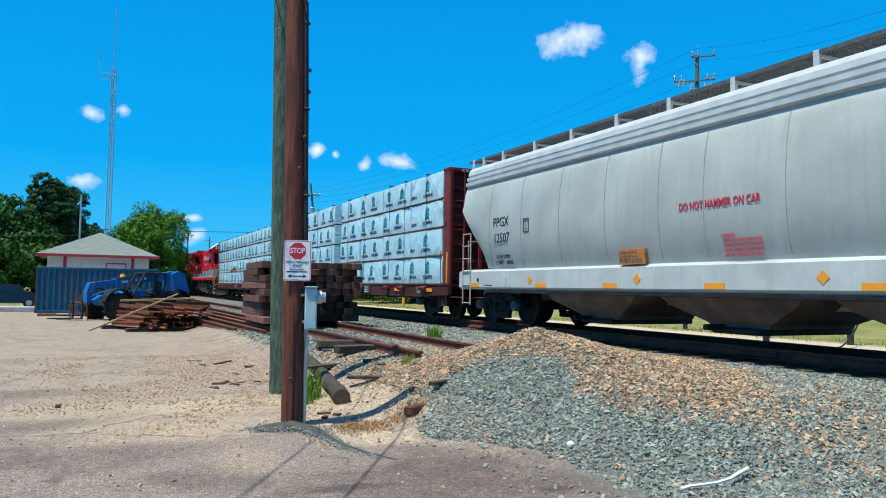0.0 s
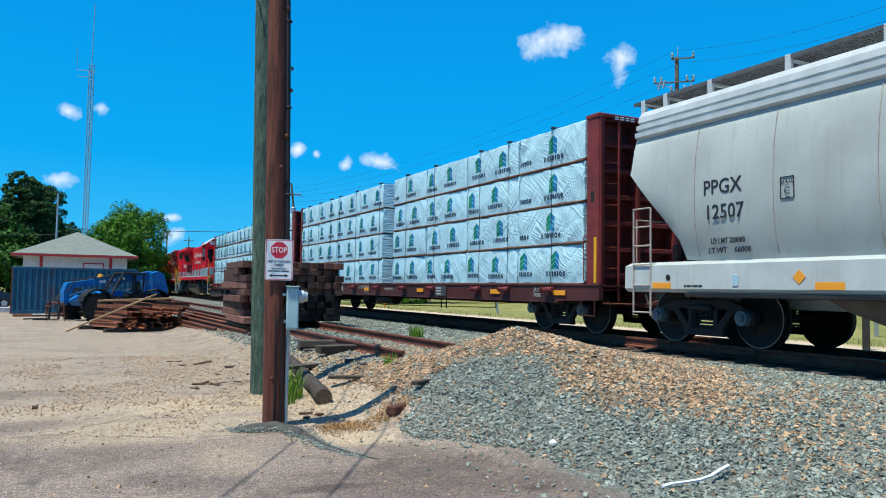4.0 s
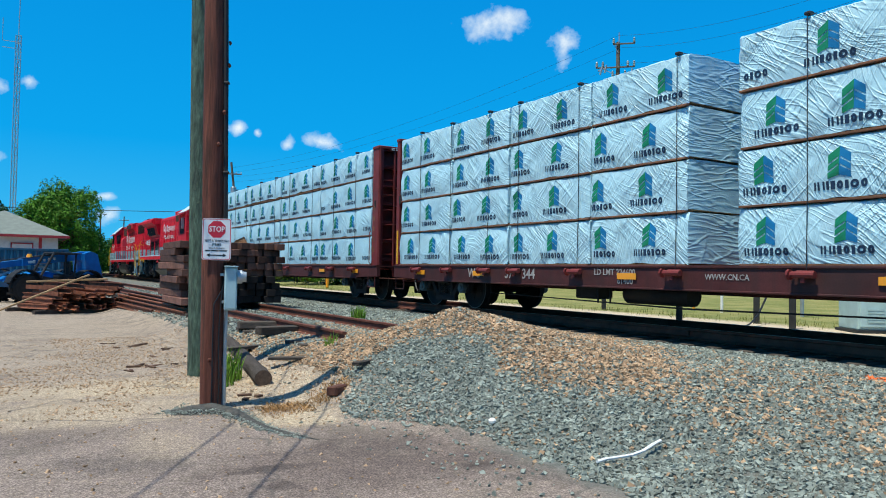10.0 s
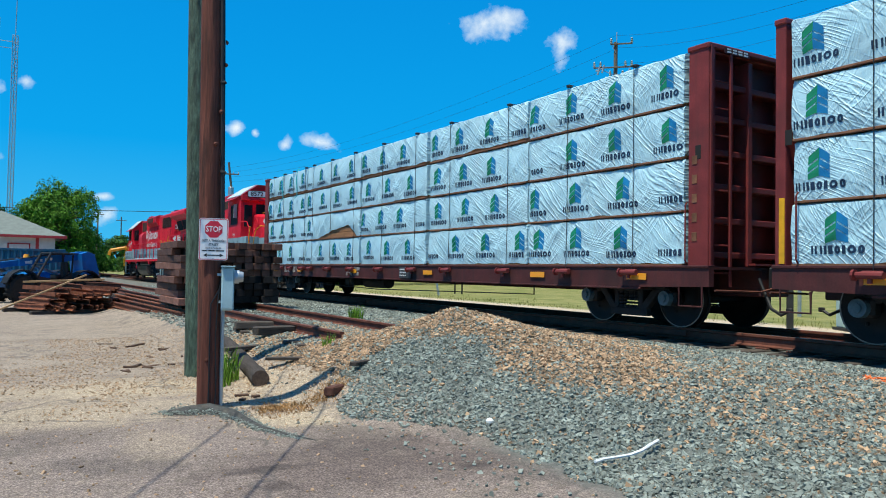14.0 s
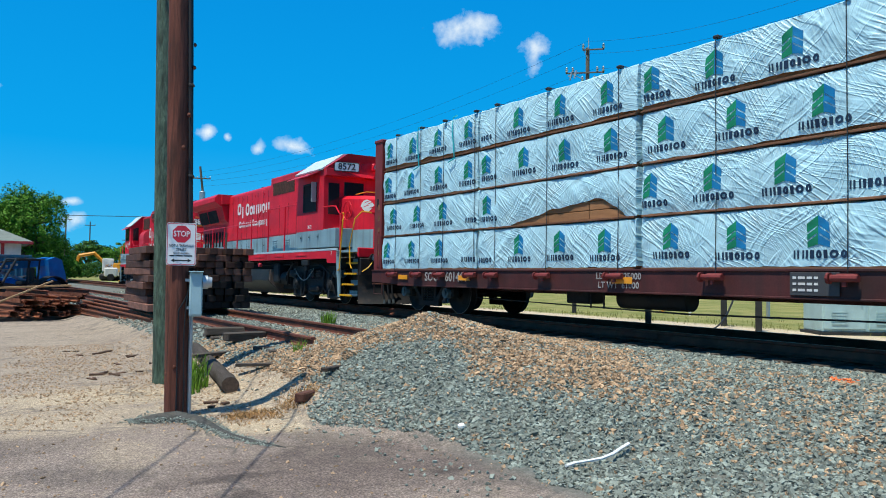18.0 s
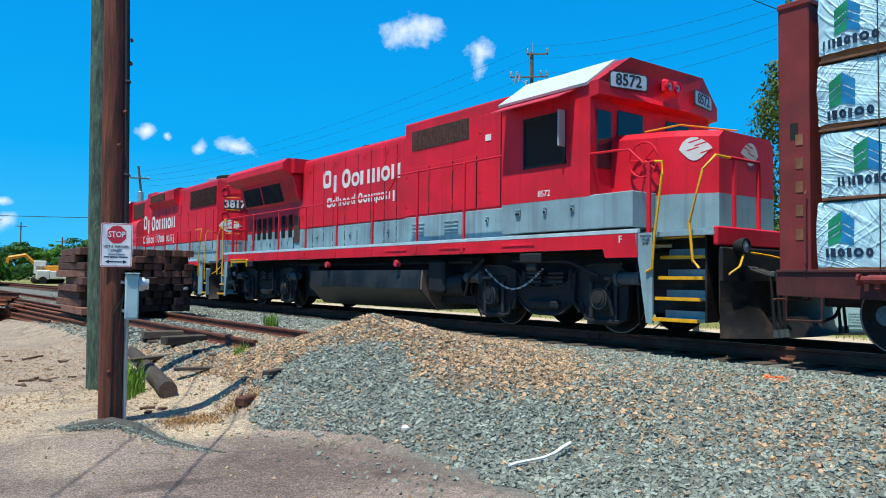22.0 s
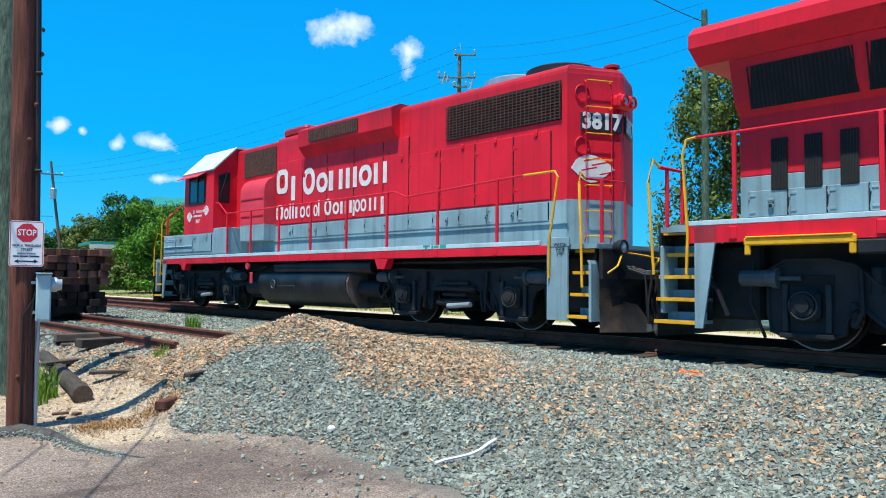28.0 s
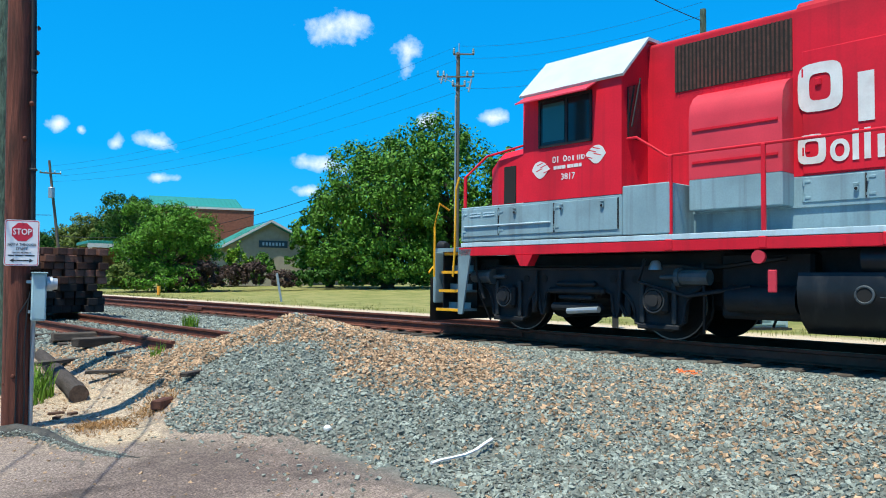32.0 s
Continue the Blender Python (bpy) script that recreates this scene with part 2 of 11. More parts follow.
POLE_GREEN = mat("treated_pole_wood", (0.115, 0.175, 0.125), 0.9, var=0.75, scale=2.4, fine=11, bump=0.9, stretch=(9, 9, 1.6), dirt=(0.05, 0.06, 0.05), dirt_amount=0.6, dirt_scale=1.6, bump_dist=0.03)
POLE_BROWN = mat("creosote_pole_wood", (0.19, 0.062, 0.040), 0.8, var=0.65, scale=2, fine=16, bump=0.4, stretch=(8, 8, 0.6), dirt=(0.028, 0.018, 0.014), dirt_amount=0.75, dirt_scale=2.2, bump_dist=0.02)
POLE_FAR = mat("weathered_pole_wood", (0.16, 0.13, 0.10), 0.85, var=0.3, scale=3, fine=20, bump=0.3, stretch=(6, 6, 0.6))
GALV = mat("galvanised_steel", (0.42, 0.47, 0.50), 0.45, metal=0.6, var=0.15, scale=4, bump=0.05)
BOX_GREY = mat("grey_enclosure_paint", (0.38, 0.55, 0.58), 0.45, var=0.12, scale=4, bump=0.04)
SIGN_WHITE = mat("white_sign_sheeting", (0.85, 0.85, 0.84), 0.4, var=0.05, scale=4, bump=0.02)
SIGN_RED = plain("red_sign_sheeting", (0.62, 0.02, 0.045), 0.4)
BLACK_CABLE = plain("black_cable", (0.012, 0.012, 0.014), 0.6)
BARK = mat("bark", (0.10, 0.075, 0.055), 0.9, var=0.4, scale=6, fine=40, bump=0.6, stretch=(3, 3, 0.6))
# flat black that paints the shade inside openings; also the gauge's black
SHADE_BLACK = plain("painted_shade_black", (0.01, 0.01, 0.01), 0.9)


# ---- mesh building ----
class Geo:
    """Gathers vertices and faces; each face knows its material slot."""

    def __init__(self):
        self.v, self.f, self.m, self.slot, self.weld = [], [], [], 0, False

    def add(self, vs, fs, tr=None):
        k = len(self.v)
        self.v.extend([tuple(tr @ Vector(p)) for p in vs] if tr else [tuple(p) for p in vs])
        self.f.extend([tuple(i + k for i in f) for f in fs])
        self.m.extend([self.slot] * len(fs))
        return self

    def box(self, c, s, tr=None, bev=0.0):
        x, y, z = (a / 2 for a in s)
        if bev <= 0:
            vs = [(c[0] + i * x, c[1] + j * y, c[2] + k * z) for i in (-1, 1) for j in (-1, 1) for k in (-1, 1)]
            fs = [(0, 1, 3, 2), (4, 6, 7, 5), (0, 4, 5, 1), (2, 3, 7, 6), (0, 2, 6, 4), (1, 5, 7, 3)]
            return self.add(vs, fs, tr)
        b = min(bev, x * 0.9, y * 0.9, z * 0.9)
        vs, idx = [], {}
        for i in (-1, 1):
            for j in (-1, 1):
                for k in (-1, 1):
                    for ax in range(3):
                        idx[i, j, k, ax] = len(vs)
                        ins = [0 if ax == a else b for a in range(3)]
                        vs.append((c[0] + i * (x - ins[0]), c[1] + j * (y - ins[1]), c[2] + k * (z - ins[2])))
        fs = []
        for ax in range(3):
            o1, o2 = (ax + 1) % 3, (ax + 2) % 3
            for sg in (-1, 1):
                loop = []
                for a, bb in ((-1, -1), (1, -1), (1, 1), (-1, 1)):
                    key = [0, 0, 0]
                    key[ax], key[o1], key[o2] = sg, a, bb
                    loop.append(idx[(*key, ax)])
                fs.append(tuple(loop if sg > 0 else loop[::-1]))
        for ax in range(3):
            o1, o2 = (ax + 1) % 3, (ax + 2) % 3
            for a in (-1, 1):
                for bb in (-1, 1):
                    lo, hi = [0, 0, 0], [0, 0, 0]
                    lo[ax], hi[ax] = -1, 1
                    lo[o1] = hi[o1] = a
                    lo[o2] = hi[o2] = bb
                    q = (idx[(*lo, o1)], idx[(*hi, o1)], idx[(*hi, o2)], idx[(*lo, o2)])
                    fs.append(q if a * bb < 0 else q[::-1])
        for i in (-1, 1):
            for j in (-1, 1):
                for k in (-1, 1):
                    q = (idx[i, j, k, 0], idx[i, j, k, 1], idx[i, j, k, 2])
                    fs.append(q if i * j * k > 0 else q[::-1])
        return self.add(vs, fs, tr)

    def span(self, lo, hi, bev=0.0, tr=None):
        return self.box([(a + b) / 2 for a, b in zip(lo, hi)], [abs(b - a) for a, b in zip(lo, hi)], tr, bev)

    def cyl(self, p0, p1, r0, r1=None, seg=10, caps=True):
        r1 = r0 if r1 is None else r1
        p0, p1 = Vector(p0), Vector(p1)
        q = (p1 - p0).to_track_quat("Z", "Y")
        vs = []
        for p, r in ((p0, r0), (p1, r1)):
            for i in range(seg):
                a = 2 * PI * i / seg
                vs.append(p + q @ Vector((r * math.cos(a), r * math.sin(a), 0)))
        fs = [(i, (i + 1) % seg, seg + (i + 1) % seg, seg + i) for i in range(seg)]
        if caps:
            fs += [tuple(range(seg))[::-1], tuple(range(seg, 2 * seg))]
        return self.add(vs, fs)

    def tube(self, pts, r, seg=6):
        """A round bar through points, mitred at its bends."""
        pts = [Vector(p) for p in pts]
        vs = []
        for i, p in enumerate(pts):
            d = (pts[min(i + 1, len(pts) - 1)] - p).normalized() + (p - pts[max(i - 1, 0)]).normalized()
            d.normalize()
            up = Vector((0.31, 0.17, 0.93)) if abs(d.z) < 0.9 else Vector((0.9, 0.3, 0.1))
            a = d.cross(up).normalized()
            b = d.cross(a).normalized()
            for k in range(seg):
                t = 2 * PI * k / seg
                vs.append(p + a * (r * math.cos(t)) + b * (r * math.sin(t)))
        n = len(pts)
        fs = [(i * seg + k, i * seg + (k + 1) % seg, (i + 1) * seg + (k + 1) % seg, (i + 1) * seg + k) for i in range(n - 1) for k in range(seg)]
        fs += [tuple(range(seg))[::-1], tuple(range((n - 1) * seg, n * seg))]
        return self.add(vs, fs)

    def prism(self, prof, a, b, axis="y", tr=None):
        """A closed profile drawn out from a to b along an axis. Profile pairs are the other two axes in x, y, z order."""
        def at(p, t):
            return {"x": (t, p[0], p[1]), "y": (p[0], t, p[1]), "z": (p[0], p[1], t)}[axis]
        n = len(prof)
        vs = [at(p, a) for p in prof] + [at(p, b) for p in prof]
        fs = [(i, (i + 1) % n, n + (i + 1) % n, n + i) for i in range(n)] + [tuple(range(n))[::-1], tuple(range(n, 2 * n))]
        return self.add(vs, fs, tr)

    def loft(self, rings, caps=True, closed=True):
        n = len(rings[0])
        vs = [p for r in rings for p in r]
        fs = [(i * n + k, i * n + (k + 1) % n, (i + 1) * n + (k + 1) % n, (i + 1) * n + k) for i in range(len(rings) - 1) for k in range(n if closed else n - 1)]
        if caps:
            fs += [tuple(range(n))[::-1], tuple(range((len(rings) - 1) * n, len(rings) * n))]
        return self.add(vs, fs)

    def lathe(self, prof, centre, axis, seg=20):
        """Profile pairs (radius, height along axis) turned about an axis through centre."""
        c = Vector(centre)
        q = Vector(axis).to_track_quat("Z", "Y")
        rings = [[c + q @ Vector((r * math.cos(2 * PI * k / seg), r * math.sin(2 * PI * k / seg), h)) for k in range(seg)] for r, h in prof]
        return self.loft(rings)

    def mesh(self, name, mats, smooth=False, fix=True):
        me = bpy.data.meshes.new(name)
        me.from_pydata(self.v, [], self.f)
        for m in mats:
            me.materials.append(m)
        if len(mats) > 1:
            me.polygons.foreach_set("material_index", self.m)
        if fix:
            bm = bmesh.new()
            bm.from_mesh(me)
            if self.weld:
                bmesh.ops.remove_doubles(bm, verts=bm.verts, dist=0.0004)
            bmesh.ops.recalc_face_normals(bm, faces=bm.faces)
            bm.to_mesh(me)
            bm.free()
        if smooth:
            me.shade_smooth()
            me.set_sharp_from_angle(angle=radians(38))
        me.update()
        return me


def thing(name, m, label, category, group="", kind=""):
    ob = new(name)
    ob.empty_display_size = 0.3
    ob.matrix_world = m
    return tagged(ob, label, category, group, kind)


def part(name, geo, material, parent, label="", smooth=False, at=None):
    mats = material if isinstance(material, (list, tuple)) else [material]
    me = geo if isinstance(geo, bpy.types.Mesh) else geo.mesh(name, mats, smooth)
    ob = new(name, me)
    ob.parent = parent
    if at is not None:
        ob.matrix_basis = at
    if label:
        ob["label"] = label
    return ob


def solid(name, geo, material, m, label, category, group="", kind="", smooth=False):
    """A thing of one mesh."""
    mats = material if isinstance(material, (list, tuple)) else [material]
    ob = new(name, geo if isinstance(geo, bpy.types.Mesh) else geo.mesh(name, mats, smooth))
    ob.matrix_world = m
    return tagged(ob, label, category, group, kind)


def letters(name, text, height, material, parent, m, label="", bold=0.0, width=1.0):
    """Raised lettering: x to the right, y up, in the plane of m."""
    cu = bpy.data.curves.new(name, "FONT")
    cu.body, cu.size, cu.extrude, cu.offset = text, height / 0.70, 0.002, bold * height
    cu.align_x, cu.align_y = "CENTER", "CENTER"
    cu.resolution_u = 2
    tmp = bpy.data.objects.new(name, cu)
    scene.collection.objects.link(tmp)
    me = bpy.data.meshes.new_from_object(tmp.evaluated_get(bpy.context.evaluated_depsgraph_get()))
    bpy.data.objects.remove(tmp)
    me.materials.clear()
    me.materials.append(material)
    ob = new(name, me)
    ob.parent = parent
    ob.matrix_basis = m @ Matrix.Diagonal((width, 1, 1, 1))
    if label:
        ob["label"] = label
    return ob


def near_face(x, y, z):
    """The plane of a car's near side for lettering: text runs towards -y, up is z, out is -x."""
    return Matrix.Translation((x, y, z)) @ Matrix(((0, 0, -1, 0), (-1, 0, 0, 0), (0, 1, 0, 0), (0, 0, 0, 1)))


def smooth_step(a, b, x):
    t = min(1.0, max(0.0, (x - a) / (b - a)))
    return t * t * (3 - 2 * t)

# ---- ground ----
def ground_z(n, s):
    """The height of the ground at a place in the track's frame."""
    z = 0.0
    # lot falls a little towards the far left
    z -= 0.22 * smooth_step(22, 46, s) * (1 - smooth_step(3, 6, n))
    # rise from the lot to the track bed
    w = smooth_step(7.0, 11.5, s)
    z += (1 - w) * 0.50 * smooth_step(3.7, 8.3, n) + w * (0.42 * smooth_step(2.7, 4.5, n) + 0.08 * smooth_step(6.2, 8.4, n))
    # far side: sand strip, then a lawn that rises gently
    z -= 0.05 * smooth_step(12.0, 13.2, n)
    z += 0.5 * smooth_step(15, 48, n)
    # the heap
    z += heap(n, s)
    return z


def heap(n, s):
    a, b = n - 5.45, s - 8.7
    r = math.hypot(a / (2.3 if a < 0 else 2.3), b / (2.5 if b > 0 else 4.6))
    h = 0.80 * max(0.0, 1 - r) ** (1.15 if b > 0 else 0.95) * (1 if r < 1 else 0)
    r2 = math.hypot((n - 4.7) / 1.6, (s - 7.7) / 1.7)
    h2 = 0.52 * max(0.0, 1 - r2)
    return max(h, h2) + 0.05 * max(0, 1 - r) * noise.noise((n * 1.3, s * 1.3, 3.0))


def axis_steps(lo, hi, dense_lo, dense_hi, step, grow=1.35):
    xs = list(np.arange(dense_lo, dense_hi + 1e-6, step))
    d, x = step, dense_hi
    while x < hi:
        d *= grow
        x = min(hi, x + d)
        xs.append(x)
    d, x = step, dense_lo
    while x > lo:
        d *= grow
        x = max(lo, x - d)
        xs.insert(0, x)
    return xs


def ground_material():
    m = bpy.data.materials.new("mixed_ground")
    m.use_nodes = True
    nt = m.node_tree
    nd, ln = nt.nodes, nt.links
    b = nd["Principled BSDF"]
    b.inputs["Roughness"].default_value = 0.92
    b.inputs["Specular IOR Level"].default_value = 0.25
    tc = nd.new("ShaderNodeTexCoord")
    sep = nd.new("ShaderNodeSeparateXYZ")
    ln.new(tc.outputs["Object"], sep.inputs[0])

    def tex(sc, detail=5.0, rough=0.55):
        t = nd.new("ShaderNodeTexNoise")
        t.inputs["Scale"].default_value, t.inputs["Detail"].default_value, t.inputs["Roughness"].default_value = sc, detail, rough
        ln.new(tc.outputs["Object"], t.inputs["Vector"])
        return t.outputs["Fac"]

    def op(kind, a, c):
        x = nd.new("ShaderNodeMath")
        x.operation = kind
        for i, v in enumerate((a, c)):
            if isinstance(v, (int, float)):
                x.inputs[i].default_value = v
            else:
                ln.new(v, x.inputs[i])
        return x.outputs[0]

    def step(v, lo, hi):
        x = nd.new("ShaderNodeMapRange")
        x.interpolation_type = "SMOOTHSTEP"
        x.inputs["From Min"].default_value, x.inputs["From Max"].default_value = lo, hi
        ln.new(v, x.inputs["Value"])
        return x.outputs[0]

    def mixc(fac, a, c):
        x = nd.new("ShaderNodeMix")
        x.data_type = "RGBA"
        for k, v in ((0, fac), (6, a), (7, c)):
            if isinstance(v, (float, int, tuple)):
                x.inputs[k].default_value = v
            else:
                ln.new(v, x.inputs[k])
        return x.outputs[2]

    n_, s_ = sep.outputs[0], sep.outputs[1]
    big, mid, fine = tex(0.35), tex(1.4), tex(45, 3)
    grit = tex(140, 2)
    wob = op("MULTIPLY", op("SUBTRACT", mid, 0.5), 2.2)
    # old pale asphalt with sand washed over it
    asphalt = mixc(step(fine, 0.35, 0.7), rgb(0.190, 0.145, 0.125), rgb(0.33, 0.262, 0.220))
    asphalt = mixc(op("MULTIPLY", step(tex(0.9, 6), 0.5, 0.62), 0.6), asphalt, rgb(0.10, 0.08, 0.072))
    asphalt = mixc(op("MULTIPLY", step(grit, 0.58, 0.72), 0.55), asphalt, rgb(0.44, 0.37, 0.30))
    asphalt = mixc(op("MULTIPLY", step(tex(95, 2), 0.58, 0.74), 0.5), asphalt, rgb(0.09, 0.08, 0.075))
    asphalt = mixc(op("MULTIPLY", step(tex(7, 5), 0.52, 0.7), 0.35), asphalt, rgb(0.34, 0.27, 0.205))
    sand = mixc(step(fine, 0.3, 0.7), rgb(0.30, 0.235, 0.17), rgb(0.47, 0.38, 0.28))
    sand = mixc(op("MULTIPLY", step(tex(0.8, 6), 0.48, 0.66), 0.55), sand, rgb(0.235, 0.18, 0.135))
    # asphalt gives way to sand towards the left and the poles
    edge = op("ADD", op("ADD", op("MULTIPLY", s_, 1.0), op("MULTIPLY", wob, 1.6)), op("MULTIPLY", n_, 0.55))
    lot = mixc(op("MULTIPLY", step(edge, 7.6, 11.5), 0.62), asphalt, sand)
    lot = mixc(op("MULTIPLY", step(big, 0.45, 0.7), 0.35), lot, rgb(0.37, 0.30, 0.23))
    lot = mixc(op("MULTIPLY", step(tex(2.2, 8, 0.72), 0.50, 0.64), 0.6), lot, rgb(0.19, 0.152, 0.122))
    lot = mixc(op("MULTIPLY", step(tex(11, 6, 0.7), 0.56, 0.70), 0.4), lot, rgb(0.47, 0.38, 0.27))
    lot = mixc(op("MULTIPLY", step(tex(60, 3), 0.60, 0.72), 0.45), lot, rgb(0.16, 0.135, 0.115))
    # yellow sand drifts by the poles, oil stains on the asphalt
    def blot(cn, cs, rn, rs):
        a = op("MULTIPLY", op("SUBTRACT", n_, cn), 1.0 / rn)
        c = op("MULTIPLY", op("SUBTRACT", s_, cs), 1.0 / rs)
        d = op("ADD", op("ADD", op("MULTIPLY", a, a), op("MULTIPLY", c, c)), op("MULTIPLY", op("SUBTRACT", tex(3.4, 7, 0.7), 0.5), 4.5))
        return op("SUBTRACT", 1.0, step(d, 0.0, 1.9))
    drift = mixc(step(tex(28, 4), 0.35, 0.7), rgb(0.40, 0.305, 0.20), rgb(0.56, 0.455, 0.325))
    for cn, cs, rn, rs, k in ((2.7, 7.45, 0.55, 0.42, 0.9), (0.75, 8.7, 1.1, 0.8, 0.6), (1.3, 6.9, 0.28, 0.55, 0.3), (1.6, 10.2, 0.9, 0.8, 0.7), (0.3, 10.2, 1.6, 0.6, 0.5), (2.9, 9.3, 0.8, 1.6, 0.6)):
        lot = mixc(op("MULTIPLY", blot(cn, cs, rn, rs), k), lot, drift)
    patch = blot(2.65, 5.55, 1.25, 0.85)
    lot = mixc(op("MULTIPLY", patch, 0.62), lot, mixc(step(fine, 0.35, 0.7), rgb(0.088, 0.062, 0.056), rgb(0.165, 0.122, 0.106)))
    for cn, cs, rn, rs, k in ((3.35, 5.05, 0.16, 0.09, 0.8), (1.85, 5.65, 0.34, 0.10, 0.8), (1.8, 5.2, 0.10, 0.12, 0.8), (0.05, 5.0, 0.14, 0.10, 0.6), (-0.6, 9.3, 0.7, 0.35, 0.4), (-1.3, 12.0, 1.3, 0.5, 0.45), (0.4, 7.6, 0.7, 0.4, 0.35), (3.0, 6.2, 0.5, 0.6, 0.45)):
        lot = mixc(op("MULTIPLY", blot(cn, cs, rn, rs), k), lot, rgb(0.085, 0.066, 0.058))
    # coarse speckle of worn aggregate and grit
    spk = op("ADD", 0.70, op("MULTIPLY", step(tex(62, 2, 0.6), 0.40, 0.62), 0.75))
    spk = op("MULTIPLY", spk, op("ADD", 0.80, op("MULTIPLY", step(tex(16, 4, 0.7), 0.38, 0.64), 0.36)))
    mul = nd.new("ShaderNodeVectorMath")
    mul.operation = "SCALE"
    ln.new(lot, mul.inputs[0])
    ln.new(spk, mul.inputs["Scale"])
    lot = mul.outputs[0]
    # long cracks and seams
    crack = nd.new("ShaderNodeTexVoronoi")
    crack.feature = "DISTANCE_TO_EDGE"
    crack.inputs["Scale"].default_value = 0.33
    warp = nd.new("ShaderNodeVectorMath")
    wn_ = nd.new("ShaderNodeTexNoise")
    wn_.inputs["Scale"].default_value = 1.5
    ln.new(tc.outputs["Object"], wn_.inputs["Vector"])
    ln.new(tc.outputs["Object"], warp.inputs[0])
    ln.new(wn_.outputs["Color"], warp.inputs[1])
    ln.new(warp.outputs[0], crack.inputs["Vector"])
    line = op("SUBTRACT", 1.0, step(crack.outputs["Distance"], 0.004, 0.014))
    lot = mixc(op("MULTIPLY", line, op("MULTIPLY", step(mid, 0.4, 0.6), 0.6)), lot, rgb(0.085, 0.075, 0.07))
    # ballast, its colour darkened to paint the shade in gaps between loose stones
    vor = nd.new("ShaderNodeTexVoronoi")
    vor.inputs["Scale"].default_value = 17
    ln.new(tc.outputs["Object"], vor.inputs["Vector"])
    hue = nd.new("ShaderNodeHueSaturation")
    hue.inputs["Saturation"].default_value = 0.0
    ln.new(vor.outputs["Color"], hue.inputs["Color"])
    grey = mixc(op("MULTIPLY", step(hue.outputs[0], 0.0, 1.0), 0.8), rgb(0.05, 0.056, 0.05), rgb(0.19, 0.205, 0.185))
    ballast = mixc(op("MULTIPLY", step(tex(0.5, 4), 0.45, 0.65), 0.5), grey, rgb(0.19, 0.145, 0.105))
    bal_in = step(op("ADD", n_, op("MULTIPLY", wob, 0.35)), 3.5, 4.2)
    bal_far = op("SUBTRACT", 1.0, step(op("ADD", n_, op("MULTIPLY", wob, 0.25)), 12.2, 12.6))
    col = mixc(op("MULTIPLY", bal_in, bal_far), lot, ballast)
    # sand strip and lawn on the far side
    strip = step(n_, 12.3, 12.7)
    pale = mixc(step(fine, 0.3, 0.7), rgb(0.46, 0.36, 0.25), rgb(0.62, 0.51, 0.38))
    col = mixc(strip, col, pale)
    grass = mixc(step(tex(1.1, 6), 0.35, 0.65), rgb(0.17, 0.185, 0.05), rgb(0.30, 0.27, 0.10))
    grass = mixc(op("MULTIPLY", step(tex(30, 3), 0.4, 0.7), 0.4), grass, rgb(0.11, 0.14, 0.03))
    col = mixc(step(op("ADD", n_, op("MULTIPLY", wob, 0.5)), 15.2, 16.2), col, grass)
    # rough grass beyond the lot, far along the line
    wild = step(op("ADD", s_, op("MULTIPLY", wob, 3)), 62, 68)
    col = mixc(op("MULTIPLY", wild, op("SUBTRACT", 1.0, op("MULTIPLY", step(n_, 4, 6), op("SUBTRACT", 1.0, step(n_, 14, 15))))), col, grass)
    ln.new(col, b.inputs["Base Color"])
    bp = nd.new("ShaderNodeBump")
    bp.inputs["Strength"].default_value, bp.inputs["Distance"].default_value = 0.8, 0.014
    ln.new(op("ADD", op("ADD", fine, op("MULTIPLY", grit, 0.7)), op("MULTIPLY", mid, 1.5)), bp.inputs["Height"])
    ln.new(bp.outputs[0], b.inputs["Normal"])
    return m


def build_ground():
    xs = axis_steps(-3000, 3000, -6, 16, 0.22)
    ys = axis_steps(-3000, 3000, -8, 26, 0.22)
    vs, fs = [], []
    for n in xs:
        for s in ys:
            z = ground_z(n, s)
            vs.append((n, s, z))
    k = len(ys)
    for i in range(len(xs) - 1):
        for j in range(k - 1):
            fs.append((i * k + j, (i + 1) * k + j, (i + 1) * k + j + 1, i * k + j + 1))
    me = bpy.data.meshes.new("ground")
    me.from_pydata(vs, [], fs)
    me.materials.append(ground_material())
    me.shade_smooth()
    ob = new("ground", me)
    ob.matrix_world = TRK
    tagged(ob, "sandy worn lot, grey ballast and mown lawn", "ground", kind="structure")


build_ground()


# ---- track ----
def rail_profile():
    return [(-0.07, -0.17), (0.07, -0.17), (0.07, -0.158), (0.012, -0.14), (0.009, -0.05), (0.036, -0.036), (0.036, -0.006), (0.028, 0), (-0.028, 0), (-0.036, -0.006), (-0.036, -0.036), (-0.009, -0.05), (-0.012, -0.14), (-0.07, -0.158)]


def rail_mesh(length, shiny=True):
    g = Geo()
    g.prism(rail_profile(), -length / 2, length / 2)
    if shiny:
        g.slot = 1
        g.span((-0.022, -length / 2, -0.001), (0.022, length / 2, 0.0025))
    return g.mesh("rail", [RAIL_RUST, RAIL_TOP] if shiny else [RAIL_RUST])


def tie_mesh(name, length=2.6, w=0.23, h=0.18):
    return Geo().box((0, 0, 0), (length, w, h), bev=0.012).mesh(name, [TIE_OLD])


